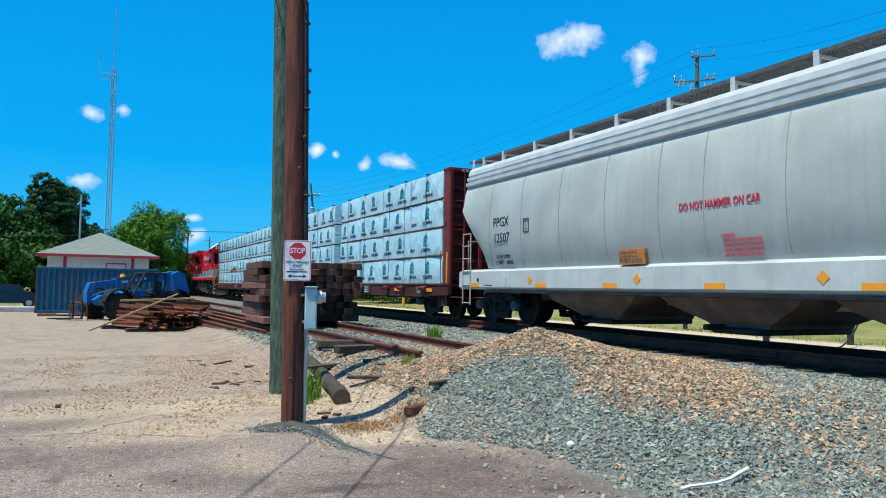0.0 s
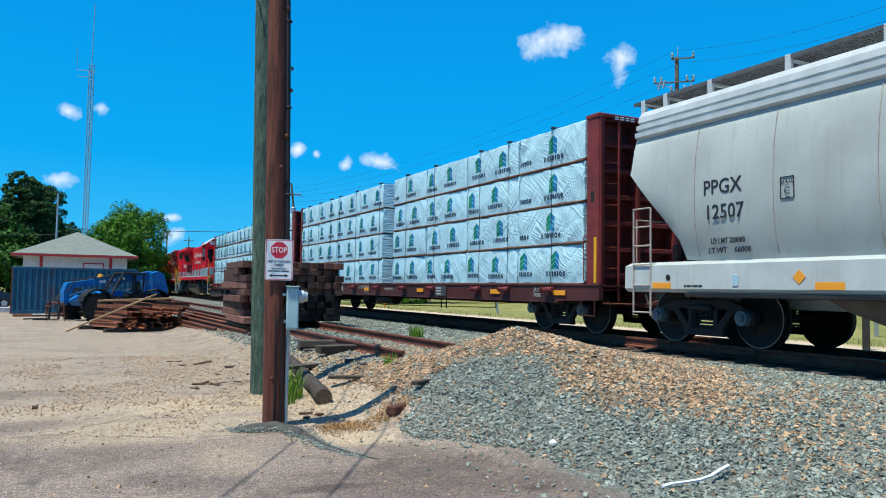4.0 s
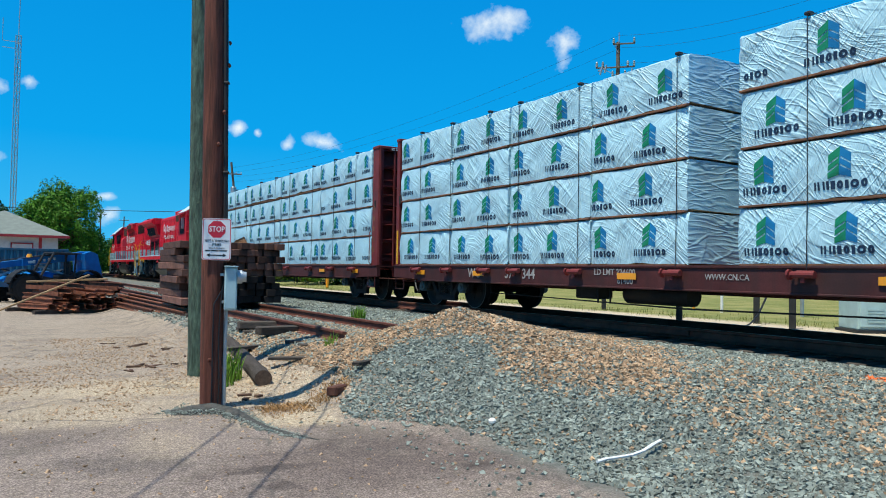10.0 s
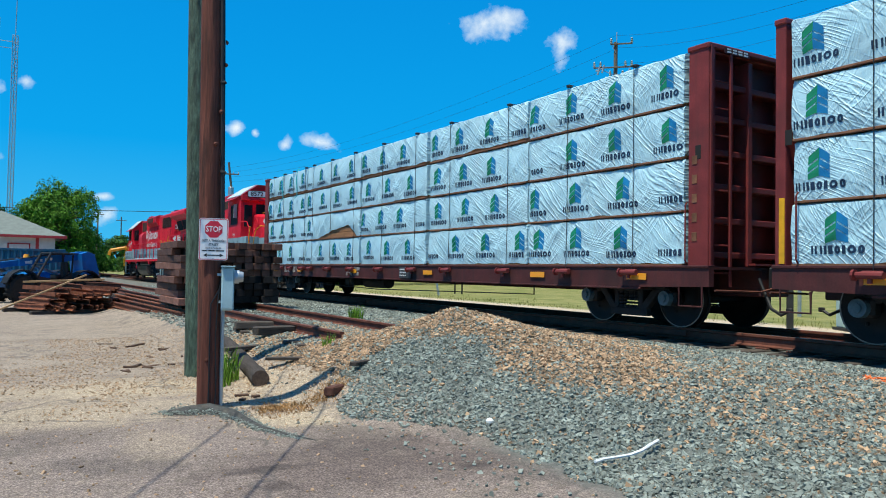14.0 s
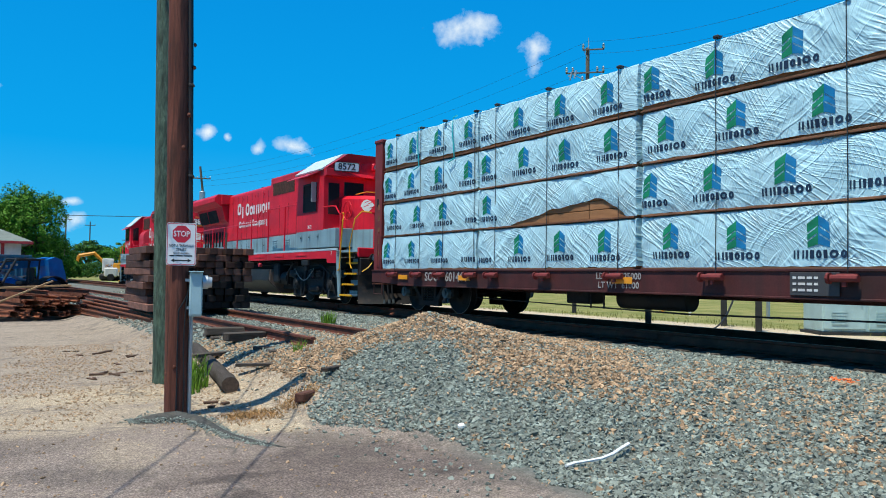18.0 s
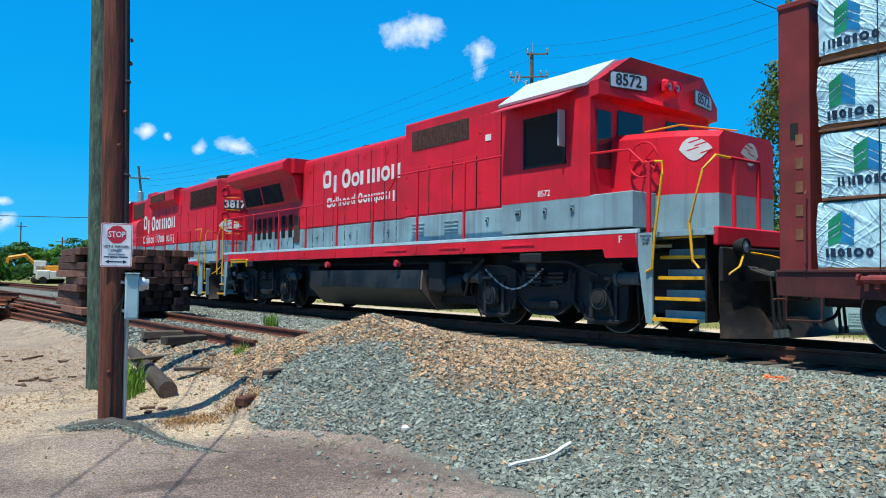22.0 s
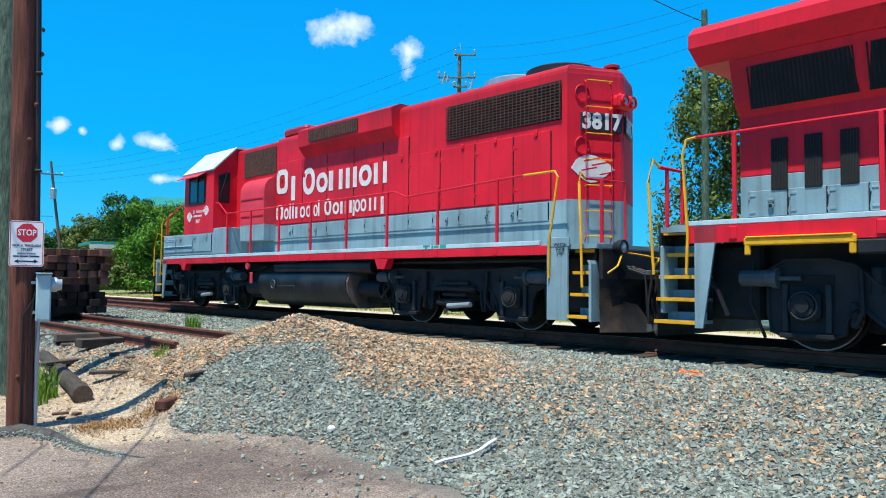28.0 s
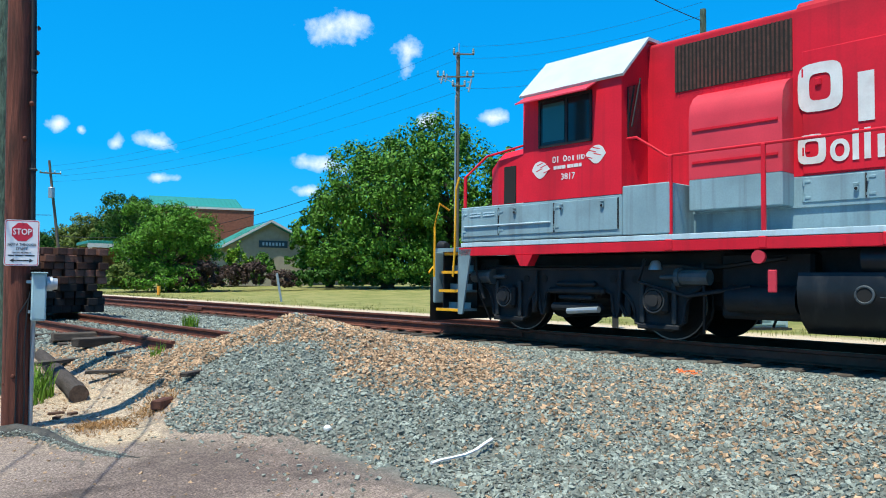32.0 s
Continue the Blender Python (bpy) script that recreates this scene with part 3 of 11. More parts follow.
main_track = thing("main_track", trk(MAIN_N, 0, RAIL_Z), "straight main track, rusty rails on weathered wooden ties", "railway track", kind="structure")
long_rail = rail_mesh(330)
for side_x in (-0.75, 0.75):
    part("rail", long_rail, None, main_track, at=pose(side_x, 120, 0))
tie_me = tie_mesh("tie")
plate_me = Geo().box((0, 0, 0), (0.32, 0.19, 0.02), bev=0.005).mesh("tie_plate", [RAIL_RUST])
for i in range(-44, 190):
    t_ob = part("tie", tie_me, None, main_track, at=pose(random.uniform(-0.03, 0.03), i * 0.52, -0.285, 0, 0, random.uniform(-0.8, 0.8)))
    if -16 < i < 70:
        part("tie_plate", plate_me, None, t_ob, at=pose(-0.75, 0, 0.1))
# joint bars near the heap and the switch end
bar_me = Geo().box((0, 0, 0), (0.03, 0.9, 0.09), bev=0.008).mesh("joint_bar", [RAIL_RUST])
for s in (-3.2, 8.6, 20.5, 32.4):
    part("joint_bar", bar_me, None, main_track, at=pose(-0.79, s, -0.085))

spur = thing("spur_track", trk(SPUR_N, 0, SPUR_Z), "disused rusty spur track ending in the gravel heap", "railway track", kind="structure")
for side_x, s0, s1 in ((-0.75, 10.6, 70), (0.75, 11.3, 70)):
    part("rail", rail_mesh(s1 - s0, False), None, spur, at=pose(side_x, (s0 + s1) / 2, 0))
for i in range(20, 134):
    part("tie", tie_me, None, spur, at=pose(random.uniform(-0.12, 0.12), i * 0.52 + 0.6 + random.uniform(-0.05, 0.05), -0.255 - random.uniform(0, 0.05), 0, random.uniform(-1, 1), random.uniform(-4, 4)))

# ---- rolling stock: built about the middle of each car, z from the rail top, near side at -x, leading end at +y ----
MOVERS, WHEELS = [], []
WHEEL_R = 0.457


def wheelset_mesh(r, gauge=1.5, seg=28):
    g = Geo()
    for sg in (-1, 1):
        x = sg * gauge / 2
        prof = [(0.07, -0.06), (0.11, -0.075), (0.14, -0.05), (r * 0.62, -0.03), (r * 0.80, -0.055), (r * 0.86, -0.065), (r + 0.0, -0.065), (r, 0.04), (r + 0.028, 0.045), (r + 0.028, 0.07), (r * 0.86, 0.07), (r * 0.8, 0.05), (r * 0.6, 0.02), (0.14, 0.05), (0.07, 0.06)]
        g.slot = 0
        g.lathe([(a, h) for a, h in prof], (x, 0, 0), (-sg, 0, 0), seg) if sg > 0 else g.lathe(prof, (x, 0, 0), (1, 0, 0), seg)
        # a worn, bright rim
        g.slot = 1
        rim = [(r * 0.955, -0.068), (r * 0.99, -0.068), (r * 0.99, -0.060), (r * 0.955, -0.060), (r * 0.955, -0.068)]
        g.loft([[(x + (h if sg < 0 else -h), a * math.cos(2 * PI * k / seg), a * math.sin(2 * PI * k / seg)) for k in range(seg)] for a, h in rim], caps=False)
        # holes that show the turning
        g.slot = 0
        for k in range(4):
            a = k * PI / 2 + 0.3
            g.box((x - 0.045 * (1 if sg < 0 else -1), r * 0.5 * math.cos(a), r * 0.5 * math.sin(a)), (0.02, 0.05, 0.05), bev=0.01)
    g.slot = 0
    g.cyl((-1.0, 0, 0), (1.0, 0, 0), 0.075, seg=12)
    return g.mesh("wheelset", [WHEEL_STEEL, TREAD_STEEL], smooth=True)


FREIGHT_WHEELS = wheelset_mesh(WHEEL_R)
LOCO_WHEELS = wheelset_mesh(0.508)


def add_wheelset(parent, y, loco=False):
    r = 0.508 if loco else WHEEL_R
    ob = part("wheelset", LOCO_WHEELS if loco else FREIGHT_WHEELS, None, parent, "steel wheelset with bright worn rims", at=pose(0, y, r))
    WHEELS.append((ob, y, r))
    return ob


def freight_sideframe_mesh():
    g = Geo()
    # arch outline with two windows, made of struts
    def strut(p, q, w, d=0.12):
        p, q = Vector((0, *p)), Vector((0, *q))
        L = (q - p).length
        ang = math.degrees(math.atan2(q.z - p.z, q.y - p.y))
        g.box((0, 0, 0), (d, L, w), tr=Matrix.Translation((p + q) / 2) @ pose(0, 0, 0, ang, 0, 0), bev=0.015)
    strut((-1.02, 0.50), (-0.55, 0.66), 0.14)
    strut((1.02, 0.50), (0.55, 0.66), 0.14)
    strut((-0.60, 0.66), (0.60, 0.66), 0.15)
    strut((-0.62, 0.60), (-0.30, 0.24), 0.13)
    strut((0.62, 0.60), (0.30, 0.24), 0.13)
    strut((-0.42, 0.22), (0.42, 0.22), 0.13)
    strut((-0.27, 0.28), (-0.27, 0.62), 0.10)
    strut((0.27, 0.28), (0.27, 0.62), 0.10)
    for sg in (-1, 1):
        g.box((0, sg * 0.89, 0.47), (0.20, 0.30, 0.24), bev=0.04)
    return g.mesh("sideframe", [TRUCK_BLACK])


def spring_mesh():
    g = Geo()
    for dy in (-0.16, -0.05, 0.06, 0.17):
        for k in range(5):
            g.cyl((-0.01, dy, 0.29 + k * 0.055), (-0.01, dy, 0.325 + k * 0.055), 0.052, seg=8)
    g.box((0, 0, 0.60), (0.26, 0.52, 0.09), bev=0.02)
    return g.mesh("spring_nest", [TRUCK_BLACK])


SIDEFRAME, SPRINGS = freight_sideframe_mesh(), spring_mesh()
BEARING = Geo().cyl((-0.13, 0, 0), (0.0, 0, 0), 0.115, 0.12, seg=16).cyl((-0.16, 0, 0), (-0.12, 0, 0), 0.06, seg=10).mesh("bearing_cap", [mat("blue_grey_bearing", (0.10, 0.16, 0.19), 0.5, var=0.3, scale=8)], smooth=True)
BOLSTER = Geo().box((0, 0, 0.52), (1.9, 0.36, 0.22), bev=0.04).box((0, -0.3, 0.42), (1.5, 0.06, 0.06)).box((0, 0.3, 0.42), (1.5, 0.06, 0.06)).mesh("bolster", [TRUCK_BLACK])


def freight_truck(car, y):
    for sg in (-1, 1):
        f = part("truck_sideframe", SIDEFRAME, None, car, "grimy cast steel truck side frame", at=pose(sg * 1.02, y, 0, 0, 0, 0 if sg < 0 else 180))
        part("spring_nest", SPRINGS, None, f)
        for dy in (-0.89, 0.89):
            part("bearing_cap", BEARING, None, f, at=pose(-0.06, dy, 0.465))
    part("truck_bolster", BOLSTER, None, car, at=pose(0, y, 0))
    for dy in (-0.89, 0.89):
        add_wheelset(car, y + dy)


def coupler_mesh(length=0.75):
    g = Geo()
    g.box((0, length * 0.35, 0), (0.14, length * 0.8, 0.16), bev=0.03)
    g.prism([(-0.14, length * 0.7), (0.10, length * 0.7), (0.16, length * 0.85), (0.06, length), (-0.05, length * 0.93), (-0.12, length * 1.06), (-0.18, length * 0.98)], -0.16, 0.16, "z")
    g.box((0, 0.02, 0), (0.36, 0.06, 0.34), bev=0.03)
    return g.mesh("coupler", [TRUCK_BLACK])


COUPLER = coupler_mesh()
HOSE = Geo().tube([(0, 0, 0.1), (0, 0.08, -0.1), (0.03, 0.22, -0.34), (0.08, 0.42, -0.42), (0.1, 0.55, -0.36)], 0.025).box((0.1, 0.56, -0.35), (0.05, 0.09, 0.07), bev=0.01).mesh("air_hose", [BLACK_CABLE], smooth=True)


def couplers(car, half, z=0.80):
    for sg in (-1, 1):
        c = part("coupler", COUPLER, None, car, at=pose(0, sg * half, z, 0, 0, 0 if sg > 0 else 180))
        part("air_hose", HOSE, None, c, at=pose(0.38, 0.0, -0.1))


def bar_row(g, x, y, z, h, widths, gap=0.35, out=-1):
    """Plain printed bars in place of lettering: each is one letter's block, running towards -y from y."""
    for w in widths:
        if w > 0:
            g.span((x, y, z), (x + out * 0.004, y - w * h, z + h))
        y -= (abs(w) + gap) * h
    return y


def ladder_geo(width, z0, z1, pitch, r=0.014):
    """A ladder in the y-z plane at x = 0."""
    g = Geo()
    for sy in (-width / 2, width / 2):
        g.box((0, sy, (z0 + z1) / 2), (0.03, 0.05, z1 - z0), bev=0.006)
    z = z0 + pitch * 0.5
    while z < z1:
        g.tube([(-0.05, -width / 2, z), (-0.05, width / 2, z)], r)
        z += pitch
    return g


# ---- centre-beam flatcars ----
CB_HALF = 10.12       # half length over the end sills
CB_IN = 9.72          # to the inner face of the bulkheads
DECK_Z = 0.97
TOP_Z = 4.13


BULK_SHEET = Geo().span((-1.34, 0.0, DECK_Z - 0.05), (1.34, 0.05, TOP_Z)).mesh("end_sheet", [BULK_RED])
BULK_POST = Geo().span((-0.075, 0.0, DECK_Z - 0.05), (0.075, 0.36, TOP_Z + 0.02), bev=0.012).mesh("corner_post", [BULK_RED])
BULK_STUD = Geo().span((-0.05, 0.02, DECK_Z), (0.05, 0.30, TOP_Z - 0.08), bev=0.01).mesh("stud", [BULK_RED])
BULK_RIB = Geo().span((-1.34, 0.05, 0), (1.34, 0.26, 0.09), bev=0.01).mesh("rib", [BULK_RED])
BULK_CAP = Geo().span((-1.5, -0.02, TOP_Z - 0.02), (1.5, 0.38, TOP_Z + 0.06), bev=0.015).mesh("top_cap", [BULK_RED])


def bulkhead(car, m, deep=1.0):
    """An end wall: two corner posts, studs, cross ribs, a cap and a back sheet. Local +y is outwards."""
    b = part("bulkhead", BULK_SHEET, None, car, "oxide red end bulkhead with ribs", at=m @ Matrix.Diagonal((1, deep, 1, 1)))
    for sg in (-1, 1):
        part("corner_post", BULK_POST, None, b, at=pose(sg * 1.405, 0, 0))
        part("stud", BULK_STUD, None, b, at=pose(sg * 0.47, 0, 0))
    for k in range(7):
        part("rib", BULK_RIB, None, b, at=pose(0, 0, DECK_Z + 0.12 + k * 0.5))
    part("top_cap", BULK_CAP, None, b)
    return b


def stake_pocket_mesh():
    g = Geo()
    g.box((0, 0, 0), (0.07, 0.24, 0.09), bev=0.015)
    g.cyl((-0.05, -0.16, -0.01), (-0.05, 0.16, -0.01), 0.045, seg=10)
    g.cyl((-0.05, 0.17, -0.01), (-0.05, 0.20, -0.01), 0.07, seg=10)
    g.box((-0.05, 0, -0.07), (0.03, 0.05, 0.07))
    return g.mesh("strap_winch", [BULK_RED])


WINCH = stake_pocket_mesh()
END_LADDER = ladder_geo(0.42, DECK_Z - 0.3, TOP_Z + 0.02, 0.40).mesh("end_ladder", [BULK_RED])
REFLECTOR = Geo().box((0, 0, 0), (0.006, 0.42, 0.10), bev=0.002).mesh("reflector", [ORANGE_REF])
YELLOW_STRIP = Geo().box((0, 0, 0), (0.006, 0.08, 0.85), bev=0.002).mesh("yellow_strip", [YELLOW])
REFLECTOR_SQ = Geo().box((0, 0, 0), (0.006, 0.09, 0.13), bev=0.002).mesh("reflector_square", [DUNNAGE])


def centre_beam_car(s_mid, label, straps, marks, text_parts, yellow=True, grow=0.0, lead=(0.0, 1.0)):
    """lead: how far the leading bulkhead stands out from the usual place, and its depth as a share of the usual one."""
    half, inn = CB_HALF + grow, CB_IN + grow
    car = thing("centre_beam_flatcar", trk(MAIN_N, s_mid, RAIL_Z), label, "flatcar", "freight cars of the train")
    MOVERS.append((car, s_mid))
    g = Geo()
    # deck with side sills, deeper in the middle of the car
    prof = [(-half, DECK_Z - 0.30), (-half + 1.2, DECK_Z - 0.33), (-5.4, DECK_Z - 0.36), (5.4, DECK_Z - 0.36), (half - 1.2, DECK_Z - 0.33), (half, DECK_Z - 0.30), (half, DECK_Z), (-half, DECK_Z)]
    for sg in (-1, 1):
        g.prism(prof, sg * 1.50, sg * 1.40, "x")
        g.span((sg * 1.52, -half, DECK_Z - 0.03), (sg * 1.36, half, DECK_Z + 0.005), bev=0.006)
        g.span((sg * 1.52, -half + 1.3, DECK_Z - 0.37), (sg * 1.34, half - 1.3, DECK_Z - 0.34), bev=0.006)
    g.span((-1.42, -half, DECK_Z - 0.05), (1.42, half, DECK_Z - 0.01))
    for k in range(13):
        g.span((-1.42, -9.0 + k * 1.5, DECK_Z - 0.26), (1.42, -8.9 + k * 1.5, DECK_Z - 0.05))
    g.span((-0.35, -half, 0.52), (0.35, half, DECK_Z - 0.04), bev=0.02)
    part("deck", g, CAR_BROWN, car, "oxide red steel deck and side sills")
    g = Geo()
    for k in range(15):
        y = -9.1 + k * 1.3
        g.span((-0.10, y - 0.06, DECK_Z), (0.10, y + 0.06, TOP_Z - 0.1), bev=0.01)
    g.span((-0.16, -inn, TOP_Z - 0.14), (0.16, inn, TOP_Z), bev=0.015)
    part("centre_beam", g, BULK_RED, car, "oxide red centre beam between the two rows of bundles")
    for sg in (-1, 1):
        out, deep = lead if sg > 0 else (0.0, 1.0)
        b = bulkhead(car, pose(0, sg * (inn + out), 0, 0, 0, 0 if sg > 0 else 180), deep)
        # the ladder stands on the outer face, at the near corner for the trailing end and beside it for the leading end
        part("ladder", END_LADDER, None, b, at=pose(-1.22 if sg > 0 else 1.22, 0.37, 0, 0, 0, 90))
        part("warning_plate", Geo().span((-1.18 if sg > 0 else 0.62, 0.385, TOP_Z - 0.06), (-0.62 if sg > 0 else 1.18, 0.392, TOP_Z + 0.03)), CAR_BROWN, b)
        g = Geo()
        for row in range(2):
            for q in range(4):
                x0 = (-1.14 if sg > 0 else 0.66) + q * 0.125
                g.span((x0, 0.393, TOP_Z - 0.045 + row * 0.04), (x0 + 0.09, 0.396, TOP_Z - 0.022 + row * 0.04))
        part("warning_bars", g, LETTER_WHITE, b)
        part("brake_platform", Geo().span((-0.5, 0.3, DECK_Z + 0.02), (0.5, 0.42, DECK_Z + 0.05)), BULK_RED, b)
        if yellow:
            part("yellow_strip", YELLOW_STRIP, None, car, "yellow safety strip", at=pose(-1.487, sg * (inn + 0.27), DECK_Z + 0.45))
        else:
            for k in range(5):
                part("reflector_square", REFLECTOR_SQ, None, car, "tan reflector square", at=pose(-1.485, sg * (inn + 0.12), DECK_Z + 0.42 + 0.28 * k))
        # no hole is cut: a black plate paints its shade
        part("lift_hole_shade", Geo().box((-1.482, sg * (inn + 0.18), 2.62), (0.006, 0.10, 0.20), bev=0.002), SHADE_BLACK, car)
        g = Geo().tube([(-1.52, sg * (inn + 0.02), 1.0), (-1.56, sg * (inn + 0.02), 1.05), (-1.56, sg * (inn + 0.02), 1.85), (-1.52, sg * (inn + 0.02), 1.9)], 0.012)
        part("grab_iron", g, BULK_RED, car)
        g = Geo()
        y = sg * (half - 0.12)
        g.tube([(-1.5, y, DECK_Z - 0.3), (-1.5, y, 0.38), (-1.5, y - sg * 0.42, 0.38), (-1.5, y - sg * 0.42, DECK_Z - 0.32)], 0.016)
        part("sill_step", g, CAR_BROWN, car)
        part("cut_lever", Geo().tube([(-1.45, sg * (half + 0.06), 0.62), (-0.5, sg * (half + 0.10), 0.60), (-0.1, sg * (half + 0.3), 0.72)], 0.016), RAIL_RUST, car)
        freight_truck(car, sg * 8.28)
    couplers(car, half)
    for y in straps:
        part("strap_winch", WINCH, None, car, at=pose(-1.54, y, DECK_Z - 0.10))
        part("strap_winch", WINCH, None, car, at=pose(1.54, y, DECK_Z - 0.10, 0, 0, 180))
        part("load_cable", Geo().tube([(-1.52, y, DECK_Z - 0.05), (-1.505, y, DECK_Z + 0.9), (-1.515, y, TOP_Z + 0.02), (-1.47, y, TOP_Z + 0.06), (0, y, TOP_Z + 0.05), (1.47, y, TOP_Z + 0.06), (1.515, y, TOP_Z + 0.02), (1.52, y, DECK_Z - 0.05)], 0.0065, 5), STRAP, car)
        part("corner_protector", Geo().box((-1.475, y, TOP_Z + 0.035), (0.10, 0.09, 0.045), bev=0.012), STRAP, car)
    for y in (-8.9, -6.4, -2.3, 1.9, 6.2, 8.7):
        part("reflector", REFLECTOR, None, car, "amber reflector plate", at=pose(-1.525, y, DECK_Z - 0.17))
    # brake rigging and hanging truss rods
    g = Geo().tube([(-1.2, 6.2, 0.62), (-1.2, 6.2, 0.40), (-1.2, 1.0, 0.32), (-1.2, -5.9, 0.42), (-1.2, -5.9, 0.62)], 0.014)
    for y in (2.9, 2.6, -3.0, -3.3):
        g.tube([(-1.2, y, 0.62), (-1.2, y, 0.33)], 0.018)
    part("brake_rod", g, TRUCK_BLACK, car)
    g = Geo().cyl((-0.75, 1.2, 0.50), (-0.75, 2.6, 0.50), 0.17, seg=16).span((-0.95, 3.2, 0.38), (-0.55, 3.8, 0.62), bev=0.03)
    part("brake_cylinder", g, TRUCK_BLACK, car, smooth=True)
    part("data_panel", Geo().box((-1.53, marks[0], DECK_Z - 0.18), (0.006, 0.62, 0.28), bev=0.002), plain("grey_black_stencil", (0.05, 0.05, 0.055), 0.6), car, "dark stencilled data panel")
    g = Geo()
    for k in range(3):
        bar_row(g, -1.535, marks[0] + 0.27, DECK_Z - 0.12 - 0.075 * k, 0.03, [1.5, 3, 2.2, 1.6], 0.8)
    part("stencil_bars", g, LETTER_WHITE, car)
    for text, y, z, h in text_parts:
        letters("stencil", text, h, STENCIL, car, near_face(-1.507, y, z), "white stencilled lettering", bold=0.02)
    return car


# ---- lumber bundles ----
def wrap_material():
    """Stretched plastic sheet: sharp creases that fan out in drifting directions, over soft dents."""
    m = mat("white_lumber_wrap", (0.475, 0.735, 0.82), 0.40, var=0.07, scale=2.5, fine=30, bump=0.0, spec=0.4, dirt=(0.36, 0.42, 0.43), dirt_amount=0.25, dirt_scale=1.6)
    nt = m.node_tree
    nd, ln = nt.nodes, nt.links
    b = nd["Principled BSDF"]
    tc = nd.new("ShaderNodeTexCoord")
    info = nd.new("ShaderNodeObjectInfo")

    def vec(kind, a, c=None, scale=None):
        x = nd.new("ShaderNodeVectorMath")
        x.operation = kind
        for i, v in enumerate((a, c)):
            if isinstance(v, tuple):
                x.inputs[i].default_value = v
            elif v is not None:
                ln.new(v, x.inputs[i])
        if scale is not None:
            if isinstance(scale, float):
                x.inputs["Scale"].default_value = scale
            else:
                ln.new(scale, x.inputs["Scale"])
        return x.outputs[0]

    def num(kind, a, c):
        x = nd.new("ShaderNodeMath")
        x.operation = kind
        for i, v in enumerate((a, c)):
            if isinstance(v, float):
                x.inputs[i].default_value = v
            else:
                ln.new(v, x.inputs[i])
        return x.outputs[0]

    def cloudy(src, sc, detail=1.0):
        t = nd.new("ShaderNodeTexNoise")
        t.inputs["Scale"].default_value, t.inputs["Detail"].default_value = sc, detail
        ln.new(src, t.inputs["Vector"])
        return t

    place = vec("ADD", tc.outputs["Object"], vec("SCALE", (31.0, 17.0, 23.0), None, info.outputs["Random"]))
    drift = vec("SCALE", vec("SUBTRACT", cloudy(place, 0.9).outputs["Color"], (0.5, 0.5, 0.5)), None, 0.38)
    bent = vec("ADD", place, drift)
    total = None
    for turn, along, across, w, thin in ((38, 0.45, 6.5, 0.8, 0.10), (-46, 0.5, 6.0, 0.6, 0.10), (60, 0.6, 12.0, 0.42, 0.13), (22, 0.6, 11.0, 0.4, 0.12), (-80, 0.6, 10.0, 0.40, 0.11)):
        mp = nd.new("ShaderNodeMapping")
        mp.vector_type = "TEXTURE"
        mp.inputs["Rotation"].default_value = (radians(turn), 0, 0)
        mp.inputs["Scale"].default_value = (1.0, 1 / along, 1 / across)
        ln.new(bent, mp.inputs["Vector"])
        ridge = num("ABSOLUTE", num("SUBTRACT", cloudy(mp.outputs[0], 1.6, 0.0).outputs["Fac"], 0.5), 0.0)
        cr = nd.new("ShaderNodeMapRange")
        cr.interpolation_type = "SMOOTHERSTEP"
        cr.inputs["From Min"].default_value, cr.inputs["From Max"].default_value = thin, 0.0
        cr.inputs["To Max"].default_value = w
        ln.new(ridge, cr.inputs["Value"])
        # creases come and go over the sheet
        gate = nd.new("ShaderNodeMapRange")
        gate.inputs["From Min"].default_value, gate.inputs["From Max"].default_value = 0.40, 0.62
        ln.new(cloudy(vec("ADD", place, (turn * 0.7, 3.0, 5.0)), 1.5).outputs["Fac"], gate.inputs["Value"])
        one = num("MULTIPLY", cr.outputs[0], gate.outputs[0])
        total = one if total is None else num("ADD", total, one)
    total = num("ADD", total, num("MULTIPLY", cloudy(place, 16.0, 2.0).outputs["Fac"], 0.30))
    bp = nd.new("ShaderNodeBump")
    bp.inputs["Strength"].default_value, bp.inputs["Distance"].default_value = 1.0, 0.013
    ln.new(total, bp.inputs["Height"])
    ln.new(bp.outputs[0], b.inputs["Normal"])
    return m


WRAP = wrap_material()


def fold(a, y, z):
    """Sharp diagonal folds and soft bulges of the plastic sheet; a tells one sheet from another."""
    k = 0.020 * noise.noise((a + y * 1.3, z * 2.0, 1.0))
    for turn, freq, amp in ((0.9, 2.4, 0.030), (-0.7, 3.0, 0.026), (1.2, 6.0, 0.014), (0.5, 7.5, 0.011)):
        u = y * math.cos(turn) + z * math.sin(turn)
        v = -y * math.sin(turn) + z * math.cos(turn)
        q = noise.noise((a + u * freq, v * freq * 0.13, a * 0.37 + freq))
        k += amp * (0.35 - min(1.0, abs(q) * 2.6)) * (0.4 + 0.6 * noise.noise((a + y * 0.9, z * 0.9, freq)))
    return k


def sheet_x(a, length, h, low, y, z):
    """Depth of the sheet's near face."""
    k = min(1.0, max(0.0, (h - 0.03 - z) / max(0.01, h - 0.03 - low)))
    end = min(1.0, (length / 2 - abs(y)) / 0.10)
    return -1.335 + 0.03 * (1 - end) - 0.02 * math.sin(PI * k) - fold(a, y, z)


